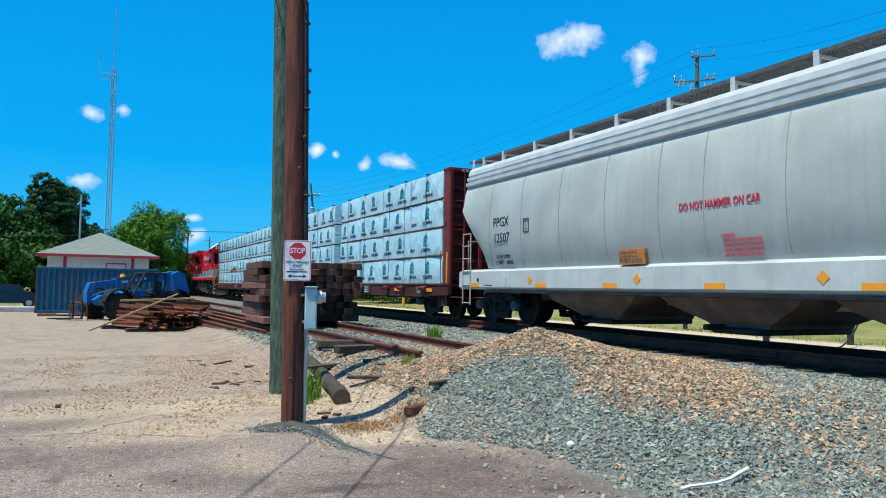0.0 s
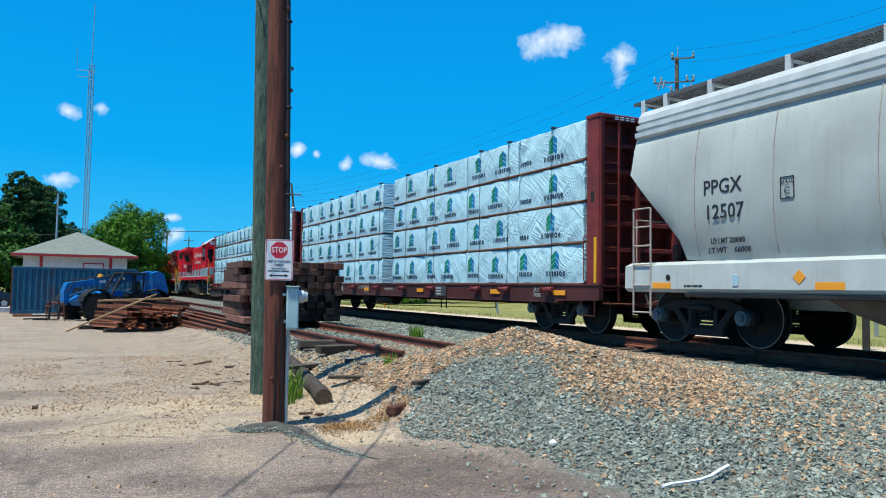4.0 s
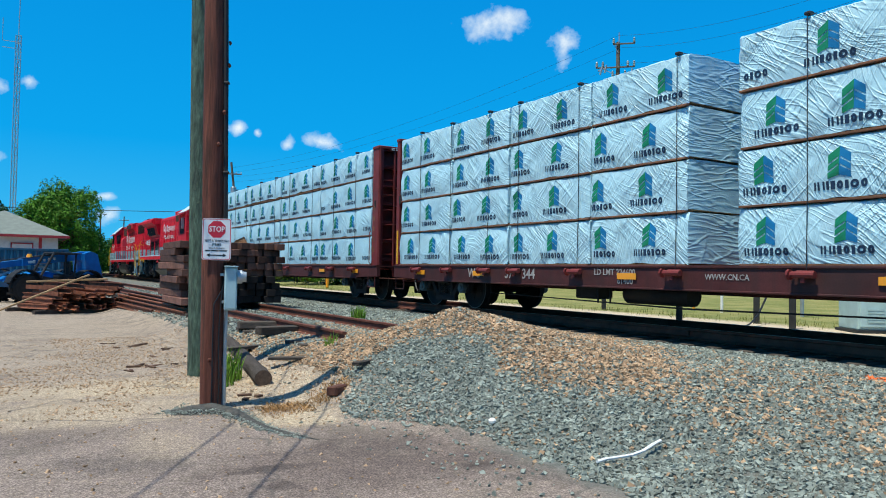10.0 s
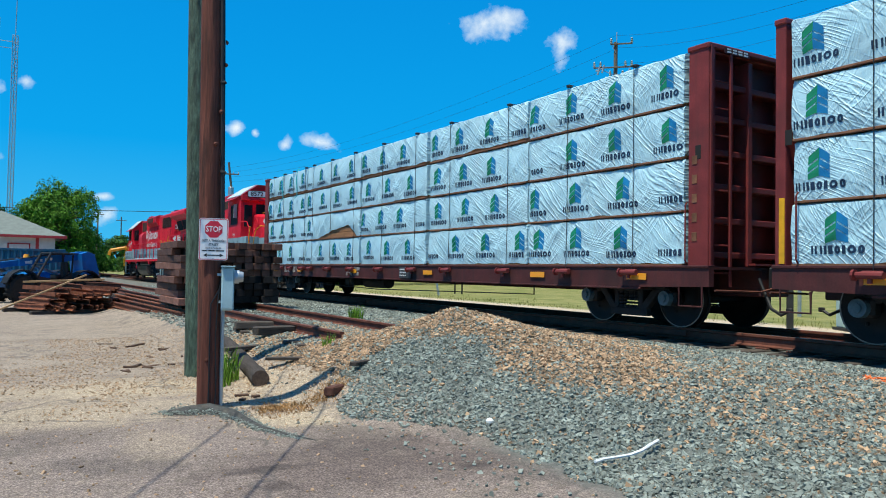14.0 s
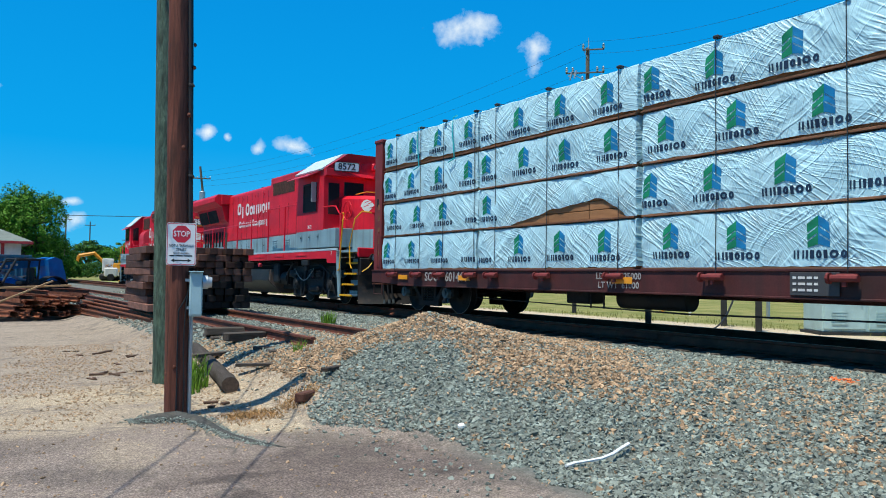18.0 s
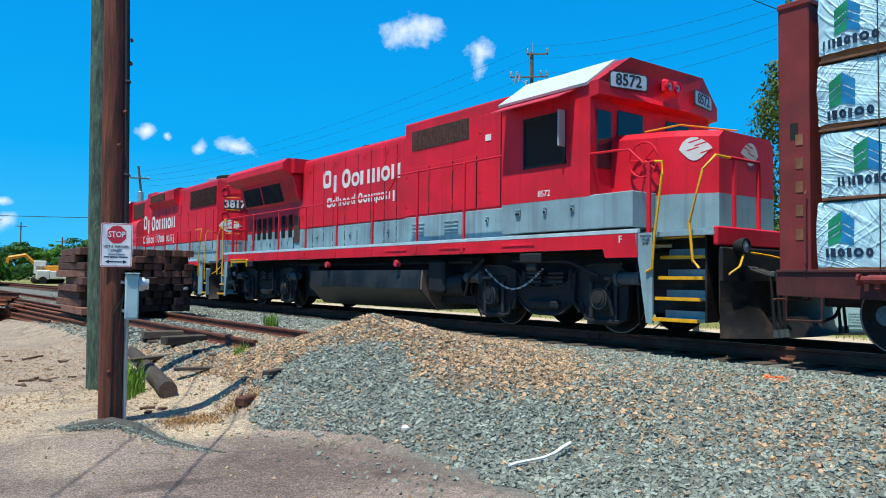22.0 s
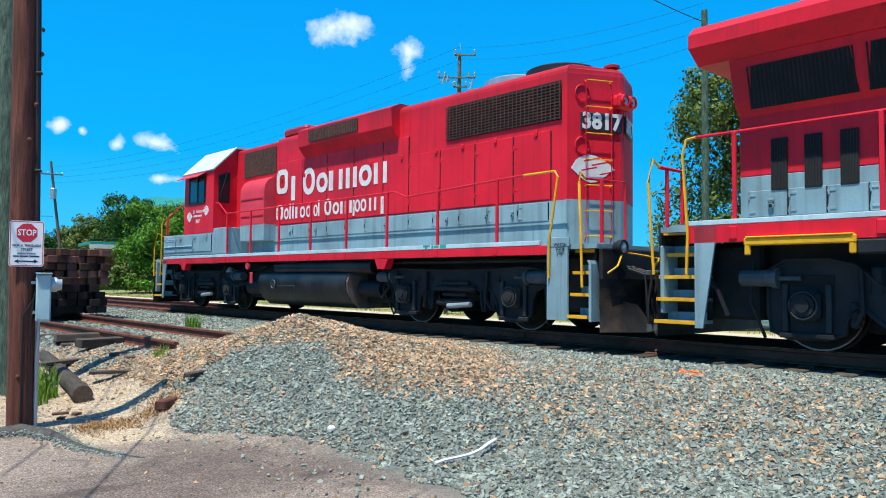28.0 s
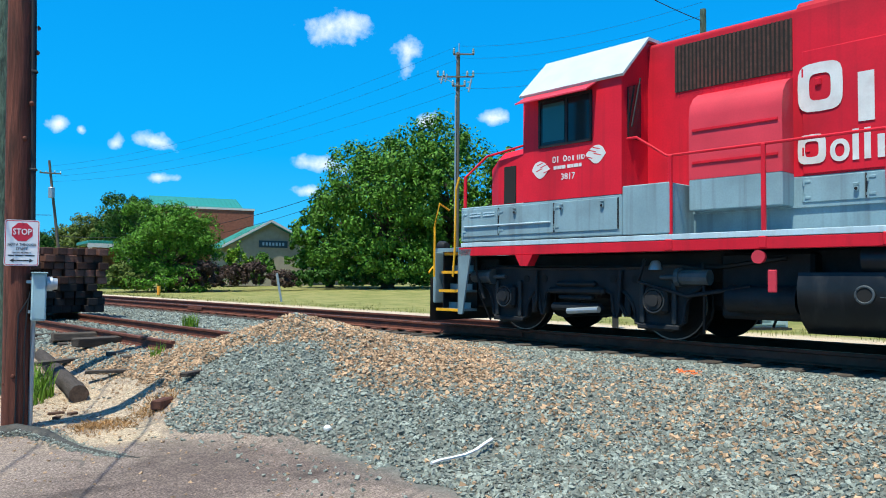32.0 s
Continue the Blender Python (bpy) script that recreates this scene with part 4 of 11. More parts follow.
def low_edge(a, y, torn, length=1.0, lift=(0.0, 0.0)):
    low = 0.015 + 0.022 * noise.noise((a + y * 2.2, 3.3, 0)) + 0.012 * noise.noise((a + y * 7.0, 1.3, 4))
    k = y / length + 0.5
    low += (lift[0] * (1 - k) + lift[1] * k) * (1 + 0.5 * noise.noise((a + y * 1.7, 8.1, 2)))
    if torn:
        t = (y - torn[0]) / (torn[1] - torn[0])
        if 0 < t < 1:
            low += torn[2] * min(1.0, 4.5 * t) ** 0.7 * (1 - t) ** 0.75 * 1.25 * (1 + 0.22 * noise.noise((y * 4, 1, 1)))
    return low


def wrap_mesh(length, h, a, torn=None, lift=(0.0, 0.0)):
    """A wrapped bundle: x 0 (inner) to -1.34 (near face), y along, z 0..h."""
    g = Geo()
    ny, nz = max(8, int(length / 0.045)), 15
    rings = []
    for i in range(ny + 1):
        y = -length / 2 + length * i / ny
        low = low_edge(a, y, torn, length, lift)
        top = h + 0.016 * noise.noise((a + y * 3, 9, 9)) + 0.01 * noise.noise((a + y * 9, 2, 9))
        ring = [(-0.02, y, 0.02), (-0.02, y, h), (-0.9, y, h + 0.01), (-1.27, y, top)]
        for k in range(nz + 1):
            z = h - 0.03 - (h - 0.03 - low) * k / nz
            ring.append((sheet_x(a, length, h, low, y, z), y, z))
        ring.append((-1.30, y, low + 0.02))
        rings.append(ring)
    g.loft(rings)
    return g.mesh("wrap", [WRAP], smooth=True)


def printed(g, pts, a, length, h, y0, z0, slot=0, n=5):
    """A flat printed shape (four corners) laid on the folded sheet."""
    g.slot = slot
    vs = []
    for i in range(n + 1):
        for j in range(n + 1):
            u, v = i / n, j / n
            y = (1 - v) * ((1 - u) * pts[0][0] + u * pts[1][0]) + v * ((1 - u) * pts[3][0] + u * pts[2][0])
            z = (1 - v) * ((1 - u) * pts[0][1] + u * pts[1][1]) + v * ((1 - u) * pts[3][1] + u * pts[2][1])
            y, z = y0 + y, z0 + z
            vs.append((sheet_x(a, length, h, 0.015, y, z) - 0.006, y, z))
    m = n + 1
    g.add(vs, [(i * m + j, (i + 1) * m + j, (i + 1) * m + j + 1, i * m + j + 1) for i in range(n) for j in range(n)])


def emblem_geo(a, length, h, y0, z0):
    """A pointed mark in a green and a blue half, each cut by two pale slanting slits that stop short of the middle."""
    g = Geo()
    g.weld = True
    w, t = 0.142, 0.012
    inner, centre = (0.010, 0.125, 0.147, 0.217, 0.239, 0.355), (0.0, 0.133, 0.155, 0.225, 0.247, 0.365)
    for sg, slot in ((1, 0), (-1, 1)):
        for i in range(5):
            printed(g, [(0, centre[i]), (sg * t, inner[i]), (sg * t, inner[i + 1]), (0, centre[i + 1])], a, length, h, y0, z0, slot, 3)
        for i, lo, hi in ((0, -0.03, 0.040), (2, 0.062, 0.132), (4, 0.154, 0.262)):
            printed(g, [(sg * t, inner[i]), (sg * w, lo), (sg * w, hi), (sg * t, inner[i + 1])], a, length, h, y0, z0, slot, 3)
    return g


# the maker's word as plain bars and rings: kind, width
WORD = (("bar", 0.024), ("pair", 0.092), ("bar", 0.034), ("bar", 0.056), ("ring", 0.078), ("bar", 0.046), ("ring", 0.108), ("ring", 0.078))


def word_shape(g, kind, w, hh, a, length, h, y0, z0):
    """One plain printed shape of the word: a bar, a pair of bars or a ring, running towards -y from y0."""
    if kind == "ring":
        n, t = 12, 0.032
        for q in range(n):
            c = []
            for i, r in ((q, 0), (q + 1, 0), (q + 1, t), (q, t)):
                u = 2 * PI * i / n
                c.append((-w / 2 + (w / 2 - r) * math.cos(u), hh / 2 + (hh / 2 - r) * math.sin(u)))
            printed(g, c, a, length, h, y0, z0, 0, 1)
        return
    for u, v in (((0.0, 1.0),) if kind == "bar" else ((0.0, 0.28), (0.72, 1.0))):
        printed(g, [(-u * w, 0), (-v * w, 0), (-v * w, hh), (-u * w, hh)], a, length, h, y0, z0, 0, 2)


def bundle(s_car, car_y, tier, length, seed, far=False, torn=None, h=0.775, lift=(0.0, 0.0)):
    """One wrapped bundle of boards with its bearers, standing on the car or on the bundle below."""
    z = DECK_Z + 0.015 + tier * 0.795
    ob = thing("lumber_bundle", trk(MAIN_N, s_car, RAIL_Z), "white-wrapped lumber bundle, torn open low down" if torn else "white-wrapped lumber bundle with printed emblems", "lumber bundle", "lumber bundles on the flatcars")
    MOVERS.append((ob, s_car))
    m = pose(-0.15, car_y, z) if not far else pose(0.15, car_y, z, 0, 0, 180)
    a = (seed % 6) * 7.3 + 1.1
    key = (round(length, 2), seed % 6)
    if torn or lift[0] or lift[1]:
        wm = wrap_mesh(length, h, a, torn, lift)
    else:
        if key not in BUNDLE_CACHE:
            BUNDLE_CACHE[key] = wrap_mesh(length, h, a)
        wm = BUNDLE_CACHE[key]
    part("wrap", wm, None, ob, at=m)
    if torn:
        for k in range(5):
            for j in range(4):
                gb = Geo().span((-1.30, -length / 2 + j * length / 4 + 0.006, 0.015 + k * 0.15), (-0.06, -length / 2 + (j + 1) * length / 4 - 0.006, 0.155 + k * 0.15), bev=0.006)
                part("board", gb, LUMBER, ob, "fresh sawn board", at=m)
    else:
        part("board_pack", Geo().span((-1.28, -length / 2 + 0.012, 0.015), (-0.06, length / 2 - 0.012, h - 0.03), bev=0.006), LUMBER, ob, "fresh sawn boards", at=m)
    part("bearer", Geo().span((-1.345, -length / 2 + 0.02, -0.018), (-1.15, length / 2 - 0.02, 0.012), bev=0.004), DUNNAGE, ob, "brown wooden bearer strip", at=m)
    if far:
        return ob
    rnd = random.Random(seed * 7 + 3)
    pitch = 1.12
    y = length / 2 - rnd.uniform(0.1, 0.62)
    while y > -length / 2 + 0.05:
        z0 = 0.285 + rnd.uniform(-0.02, 0.02)
        hole = torn and torn[0] - 0.2 < y < torn[1] + 0.2
        if abs(y) < length / 2 - 0.18 and not hole:
            part("printed_emblem", emblem_geo(a, length, h, y, z0), [WRAP_GREEN, WRAP_BLUE], ob, "green and blue printed emblem", smooth=True, at=m)
        yy = y + 0.325
        for kind, w in WORD:
            if yy < length / 2 - 0.02 and yy - w > -length / 2 + 0.02 and not hole:
                gw = Geo()
                word_shape(gw, kind, w, 0.104, a, length, h, yy, z0 - 0.16)
                part("word_block", gw, WRAP_INK, ob, smooth=True, at=m)
            yy -= w + 0.021
        y -= pitch + rnd.uniform(-0.08, 0.08)
    return ob


BUNDLE_CACHE = {}


def load_car(s_mid, y, columns, torn_at=None, hitched={}):
    """columns: the bundle lengths from y at the trailing (-y) end; numbers under 1 are gaps between stacks. hitched: wraps pulled up at their lower edge, by how much at either end."""
    seed = int(s_mid)
    ci = -1
    for L in columns:
        if L < 1.0:
            y += L
            continue
        ci += 1
        for tier in range(4):
            seed += 5
            t = None
            if torn_at and torn_at[0] == (ci, tier):
                t = torn_at[1]
            dy = 0.05 * noise.noise((ci * 3.1, tier * 2.7, s_mid))
            bundle(s_mid, y + L / 2 + dy, tier, L - 0.05, seed, torn=t, lift=hitched.get((ci, tier), (0.0, 0.0)))
            bundle(s_mid, y + L / 2 - dy, tier, L - 0.05, seed + 2, far=True)
        y += L


CAR1_S, CAR2_S = 28.42, 49.815
centre_beam_car(CAR1_S, "loaded centre-beam flatcar, oxide red, stacked with white-wrapped lumber", (-8.6, -6.9, -5.6, -3.1, -1.2, 0.9, 3.1, 4.86, 5.9, 7.4, 8.8), (-3.6, 0), [("WC", 6.39, DECK_Z - 0.17, 0.19), ("37", 5.14, DECK_Z - 0.17, 0.19), ("344", 4.50, DECK_Z - 0.17, 0.19), ("WWW.CN.CA", 0.0, DECK_Z - 0.16, 0.08), ("LD LMT 224600", 2.2, DECK_Z - 0.11, 0.10), ("61400", 1.95, DECK_Z - 0.25, 0.10), ("JACK", -8.1, DECK_Z - 0.12, 0.08), ("HERE", -8.1, DECK_Z - 0.23, 0.08)], lead=(0.22, 0.42))
centre_beam_car(CAR2_S, "loaded centre-beam flatcar, oxide red, one bundle wrap torn open", (-8.8, -7.2, -5.4, -3.2, -1.6, 0.2, 2.0, 3.7, 5.2, 5.9, 7.05, 8.0, 9.1), (-1.2, 0), [("SOO", 7.47, DECK_Z - 0.16, 0.19), ("601464", 6.53, DECK_Z - 0.16, 0.19), ("LD LMT 225000", 2.0, DECK_Z - 0.11, 0.10), ("LT WT  61000", 2.0, DECK_Z - 0.25, 0.10)], False, 0.155)
TEAL_STRAP = plain("teal_plastic_strap", (0.01, 0.38, 0.42), 0.4)
for strap_y in (57.95, 56.52):
    strap_ob = solid("loose_strap", Geo().tube([(-1.40, 0.0, TOP_Z + 0.10), (-1.50, 0.0, TOP_Z + 0.05), (-1.535, -0.02, TOP_Z - 0.25), (-1.53, -0.06, TOP_Z - 0.55), (-1.53, -0.10, TOP_Z - 0.84), (-1.55, 0.10, TOP_Z - 0.90)], 0.014, 5), TEAL_STRAP, trk(MAIN_N, strap_y, RAIL_Z), "teal plastic strap hanging over a wrapped bundle", "strap", "loose straps")
    MOVERS.append((strap_ob, strap_y))
load_car(CAR1_S, -CB_IN + 0.06, (2.38, 2.38, 2.38, 2.38, 0.84, 2.13, 2.40, 2.20, 2.45))
load_car(CAR2_S, -CB_IN - 0.155 + 0.06, (3.80, 3.80, 0.12, 3.68, 0.06, 4.18, 3.98), ((3, 1), (-1.85, 0.99, 0.33)), {(4, 3): (0.05, 0.08), (3, 3): (0.05, 0.02), (2, 3): (0.03, 0.06), (1, 3): (0.05, 0.02), (2, 2): (0.03, 0.0), (4, 2): (0.0, 0.05)})


# ---- covered hopper ----
HOP_S = 9.1
HOP_HALF = 8.4        # over the end sills: 0.7 to 17.5


def hopper_ring(y, z_low, grow=1.0):
    """Cross-section of the body: bulging sides, in at the top, cut off below at z_low."""
    side = [(1.40, 1.30), (1.50, 1.60), (1.555, 2.05), (1.56, 2.5), (1.53, 2.95), (1.47, 3.30), (1.40, 3.52)]
    pts = []
    for x, z in side:
        zz = max(z, z_low)
        if z < z_low:
            k = (z_low - 1.3) / 2.2
            x = 1.40 + 0.16 * math.sin(PI * min(1, k) * 0.75)
        pts.append((x * grow, zz))
    top = [(1.22, 3.66), (0.70, 3.78)]
    ring = pts + [(x * grow, z) for x, z in top]
    full = [(-x, z) for x, z in ring] + [(x, z) for x, z in reversed(ring)]
    return [(x, y, z) for x, z in full]


def covered_hopper():
    car = thing("covered_hopper_car", trk(MAIN_N, HOP_S, RAIL_Z), "long grey covered hopper car with rusty seams and black lettering", "hopper car", "freight cars of the train")
    MOVERS.append((car, HOP_S))
    g = Geo()
    rings = []
    # the end slopes inwards below, straight above
    steps = [(8.27, 2.87), (8.25, 2.85), (8.05, 2.62), (7.75, 2.30), (7.42, 1.95), (7.20, 1.68), (7.08, 1.36)]
    for y, zl in steps:
        rings.append(hopper_ring(y, zl))
    for y in (6.0, 3.0, 0.0, -3.0, -6.0):
        rings.append(hopper_ring(y, 1.30))
    for y, zl in reversed(steps):
        rings.append(hopper_ring(-y, zl))
    g.loft(rings)
    part("body", g, HOP_GREY, car, "grey painted curved side sheets", smooth=True)
    # seams between the side sheets
    for S in (15.88, 14.42, 12.91, 11.39, 9.91, 8.87, 7.32, 5.6, 3.9, 2.4):
        y = S - HOP_S
        pts = [(-x - 0.004, y, z) for x, z in ((1.44, 1.40), (1.50, 1.60), (1.555, 2.05), (1.56, 2.5), (1.53, 2.95), (1.47, 3.30), (1.42, 3.46))]
        part("seam", Geo().tube(pts, 0.007, 5), RUST_SEAM, car)
    # corrugated roof edge: three rolled ribs and a pale upper band
    for sg in (-1, 1):
        prof = [(1.16, 3.48), (1.42, 3.485), (1.475, 3.52), (1.475, 3.60), (1.41, 3.615), (1.41, 3.645), (1.445, 3.66), (1.44, 3.735), (1.375, 3.75), (1.375, 3.78), (1.405, 3.79), (1.385, 3.89), (1.30, 3.99), (1.16, 4.0)]
        part("roof_edge", Geo().prism([(sg * a, b) for a, b in prof], -8.25, 8.25), HOP_ROOF, car, "pale grey corrugated roof edge")
    g = Geo()
    g.prism([(-1.155, 3.96), (1.155, 3.96), (0.72, 4.06), (-0.72, 4.06)], -8.25, 8.25)
    part("roof", g, HOP_ROOF, car)
    # walkway grating on brackets along both roof sides
    GRATE = mat("dark_grating", (0.10, 0.105, 0.11), 0.6, var=0.3, scale=8)
    for sg in (-1, 1):
        g = Geo()
        for x in (0.60, 1.19):
            g.span((sg * x, -8.6, 4.175), (sg * (x + 0.014), 8.6, 4.24))
        w = part("running_board", g, GRATE, car, "grey steel edge bars of the roof walkway")
        g = Geo()
        for k in range(9):
            x = 0.66 + k * 0.058
            g.span((sg * x, -8.6, 4.195), (sg * (x + 0.012), 8.6, 4.225))
        for k in range(287):
            y = -8.6 + k * 0.06
            g.span((sg * 0.61, y, 4.195), (sg * 1.19, y + 0.014, 4.215))
        part("grating", g, GRATE, w, "dark steel mesh walkway")
        for S in (17.45, 16.9, 15.9, 14.45, 13.0, 11.5, 10.05, 8.6, 7.1, 5.6, 4.1, 2.6):
            part("walkway_post", Geo().span((sg * 1.14, S - HOP_S - 0.05, 3.97), (sg * 1.21, S - HOP_S + 0.05, 4.245), bev=0.008).span((sg * 0.58, S - HOP_S - 0.03, 4.15), (sg * 1.2, S - HOP_S + 0.03, 4.185)), HOP_ROOF, w)
    g = Geo()
    for k in range(5):
        g.span((-0.45, -6.6 + k * 3.0, 3.85), (0.45, -5.2 + k * 3.0, 3.99), bev=0.04)
    part("hatches", g, HOP_ROOF, car)
    # side sills
    for sg in (-1, 1):
        g = Geo()
        prof = [(sg * 1.40, 1.34), (sg * 1.55, 1.28), (sg * 1.56, 0.90), (sg * 1.50, 0.84), (sg * 1.40, 0.84)]
        g.prism(prof, -HOP_HALF, HOP_HALF)
        part("side_sill", g, HOP_SILL, car, "pale grey side sill")
        part("sill_flange", Geo().span((sg * 1.36, -7.0, 0.77), (sg * 1.54, 7.0, 0.84), bev=0.01), TRUCK_BLACK, car)
    g = Geo().span((-1.4, -HOP_HALF, 0.86), (1.4, -7.0, 0.92)).span((-1.4, 7.0, 0.86), (1.4, HOP_HALF, 0.92)).span((-0.3, -HOP_HALF, 0.6), (0.3, HOP_HALF, 0.9), bev=0.02)
    part("end_floor", g, HOP_SILL, car)
    # three discharge bays with sloping sides
    for S0, S1 in ((13.9, 10.75), (10.3, 7.2), (6.9, 3.8)):
        a, b = S0 - HOP_S, S1 - HOP_S
        m = (a + b) / 2
        g = Geo()
        rings = []
        for z, ka, w in ((0.84, 1.0, 1.3), (0.62, 0.80, 1.2), (0.36, 0.40, 0.95), (0.30, 0.38, 0.95)):
            h = (a - b) / 2 * ka
            rings.append([(-w, m - h, z), (w, m - h, z), (w, m + h, z), (-w, m + h, z)])
        g.loft(rings)
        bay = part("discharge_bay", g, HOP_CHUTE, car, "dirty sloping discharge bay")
        part("outlet_gate", Geo().span((-1.05, m - 0.5, 0.20), (1.05, m + 0.5, 0.31), bev=0.03), TRUCK_BLACK, bay)
        part("crank_shaft", Geo().cyl((-1.35, m + 0.3, 0.30), (1.35, m + 0.3, 0.30), 0.05, seg=10), TRUCK_BLACK, bay)
    # end frame: ladder, hand rails, brake stand
    for sg in (-1, 1):
        y = sg * (HOP_HALF - 0.22)
        g = Geo()
        for dy in (0.0, -0.42):
            g.tube([(-1.56, y + sg * dy, 0.45), (-1.56, y + sg * dy, 2.25)], 0.018)
        for z in (0.50, 0.95, 1.30, 1.62, 1.94, 2.25):
            g.tube([(-1.57, y, z), (-1.57, y - sg * 0.42, z)], 0.014)
        part("side_ladder", g, RUST_SEAM, car, "rust-stained tubular ladder")
        g = Geo().tube([(-1.3, sg * HOP_HALF, 0.9), (-1.3, sg * HOP_HALF, 2.1), (1.3, sg * HOP_HALF, 2.1), (1.3, sg * HOP_HALF, 0.9)], 0.018)
        part("end_rail", g, RUST_SEAM, car)
        g = Geo().prism([(0.0, 1.0), (0.0, 2.6), (1.1, 1.0)] if sg < 0 else [(0.0, 1.0), (0.0, 2.6), (-1.1, 1.0)], -0.05, 0.05, "x", tr=pose(0, sg * 7.95, 0))
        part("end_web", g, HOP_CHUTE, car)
        part("brake_gear", Geo().cyl((-0.9, sg * 7.6, 1.15), (0.1, sg * 7.6, 1.15), 0.16, seg=14).box((-0.95, sg * 7.75, 1.5), (0.16, 0.2, 0.3), bev=0.04), CAR_BROWN, car)
        part("cut_lever", Geo().tube([(-1.5, sg * (HOP_HALF + 0.05), 0.62), (-0.4, sg * (HOP_HALF + 0.08), 0.62)], 0.016), RAIL_RUST, car)
        freight_truck(car, sg * 7.10)
    couplers(car, HOP_HALF)
    face = lambda S, z, x=-1.572: near_face(x, S - HOP_S, z)
    letters("reporting_mark", "PPGX", 0.22, LETTER_BLACK, car, face(15.33, 2.43, -1.5645), "black reporting mark", bold=0.012, width=0.95)
    letters("car_number", "12507", 0.22, LETTER_BLACK, car, face(15.30, 2.05, -1.561), "black car number", bold=0.012, width=0.95)
    letters("load_limit", "LD LMT 220000", 0.085, LETTER_BLACK, car, face(15.27, 1.62, -1.512), bold=0.01, width=0.8)
    letters("light_weight", "LT WT    66000", 0.085, LETTER_BLACK, car, face(15.27, 1.48, -1.480), bold=0.02)
    letters("warning", "DO NOT HAMMER ON CAR", 0.125, LETTER_RED, car, face(8.58, 2.23, -1.568), "red warning lettering", bold=0.025, width=0.74)
    for k, t in enumerate(("WARNING", "DO NOT APPLY VIBRATORS", "TO ANY PART OF CAR BODY", "EXCEPT VIBRATOR BRACKETS", "USE ON LOADED CAR ONLY")):
        letters("warning", t, 0.05, LETTER_RED, car, face(8.12 + (0.28 if k == 0 else 0), 1.72 - 0.075 * k, -1.53 + 0.008 * k), "small red warning lettering", bold=0.015, width=0.8)
    g = Geo()
    for a, b, c, d in ((14.30, 2.44, 14.08, 2.43), (14.30, 2.15, 14.08, 2.14), (14.30, 2.44, 14.29, 2.14), (14.09, 2.44, 14.08, 2.14)):
        g.span((-1.572, a - HOP_S, b), (-1.560, c - HOP_S, d))
    part("plate_frame", g, LETTER_BLACK, car)
    letters("plate_word", "PLATE", 0.05, LETTER_BLACK, car, face(14.19, 2.37))
    letters("plate_letter", "C", 0.10, LETTER_BLACK, car, face(14.19, 2.24))
    # rusty placard with unreadable bars
    p = part("placard", Geo().span((-1.545, 10.97 - HOP_S, 1.33), (-1.50, 10.27 - HOP_S, 1.60)), mat("orange_placard", (0.55, 0.20, 0.04), 0.6, var=0.4, scale=7), car, "weathered orange placard")
    g = Geo()
    for k in range(3):
        bar_row(g, -1.546, 10.93 - HOP_S, 1.52 - 0.075 * k, 0.045 if k < 2 else 0.06, [1.2, 1.8, 0.9, 1.5, 1.4, 1.0], 0.5)
    part("bars", g, HOP_CHUTE, p)
    for S in (16.6, 13.57, 11.21, 8.64, 6.0, 3.4):
        part("reflector", REFLECTOR, None, car, "amber reflector plate", at=pose(-1.563, S - HOP_S, 0.95))
    for S in (14.02, 10.45, 6.75):
        part("diamond_mark", Geo().box((0, 0, 0), (0.006, 0.14, 0.14), tr=pose(-1.562, S - HOP_S, 1.07, 45, 0, 0)), ORANGE_REF, car)
    part("tag", Geo().box((-1.565, 15.08 - HOP_S, 1.03), (0.012, 0.10, 0.17), bev=0.004), plain("blue_tag", (0.35, 0.55, 0.65), 0.5), car, "pale blue routing tag")
    # a black disc paints the shade of the jack hole
    part("jack_hole_shade", Geo().cyl((-1.562, 16.45 - HOP_S, 1.08), (-1.566, 16.45 - HOP_S, 1.08), 0.05, seg=12), SHADE_BLACK, car)
    g = Geo()
    bar_row(g, -1.560, 16.1 - HOP_S, 0.93, 0.03, [1.5, 2, 1.2, 3, 2.5], 0.6)
    part("stencil_bars", g, LETTER_BLACK, car)
    # dents and rub marks in the lower side
    return car


covered_hopper()


# ---- locomotives ----
PLOUGH = mat("scuffed_plough_steel", (0.016, 0.016, 0.018), 0.6, var=0.5, scale=4, fine=40, bump=0.2, dirt=(0.07, 0.045, 0.03), dirt_amount=0.6, dirt_scale=3)


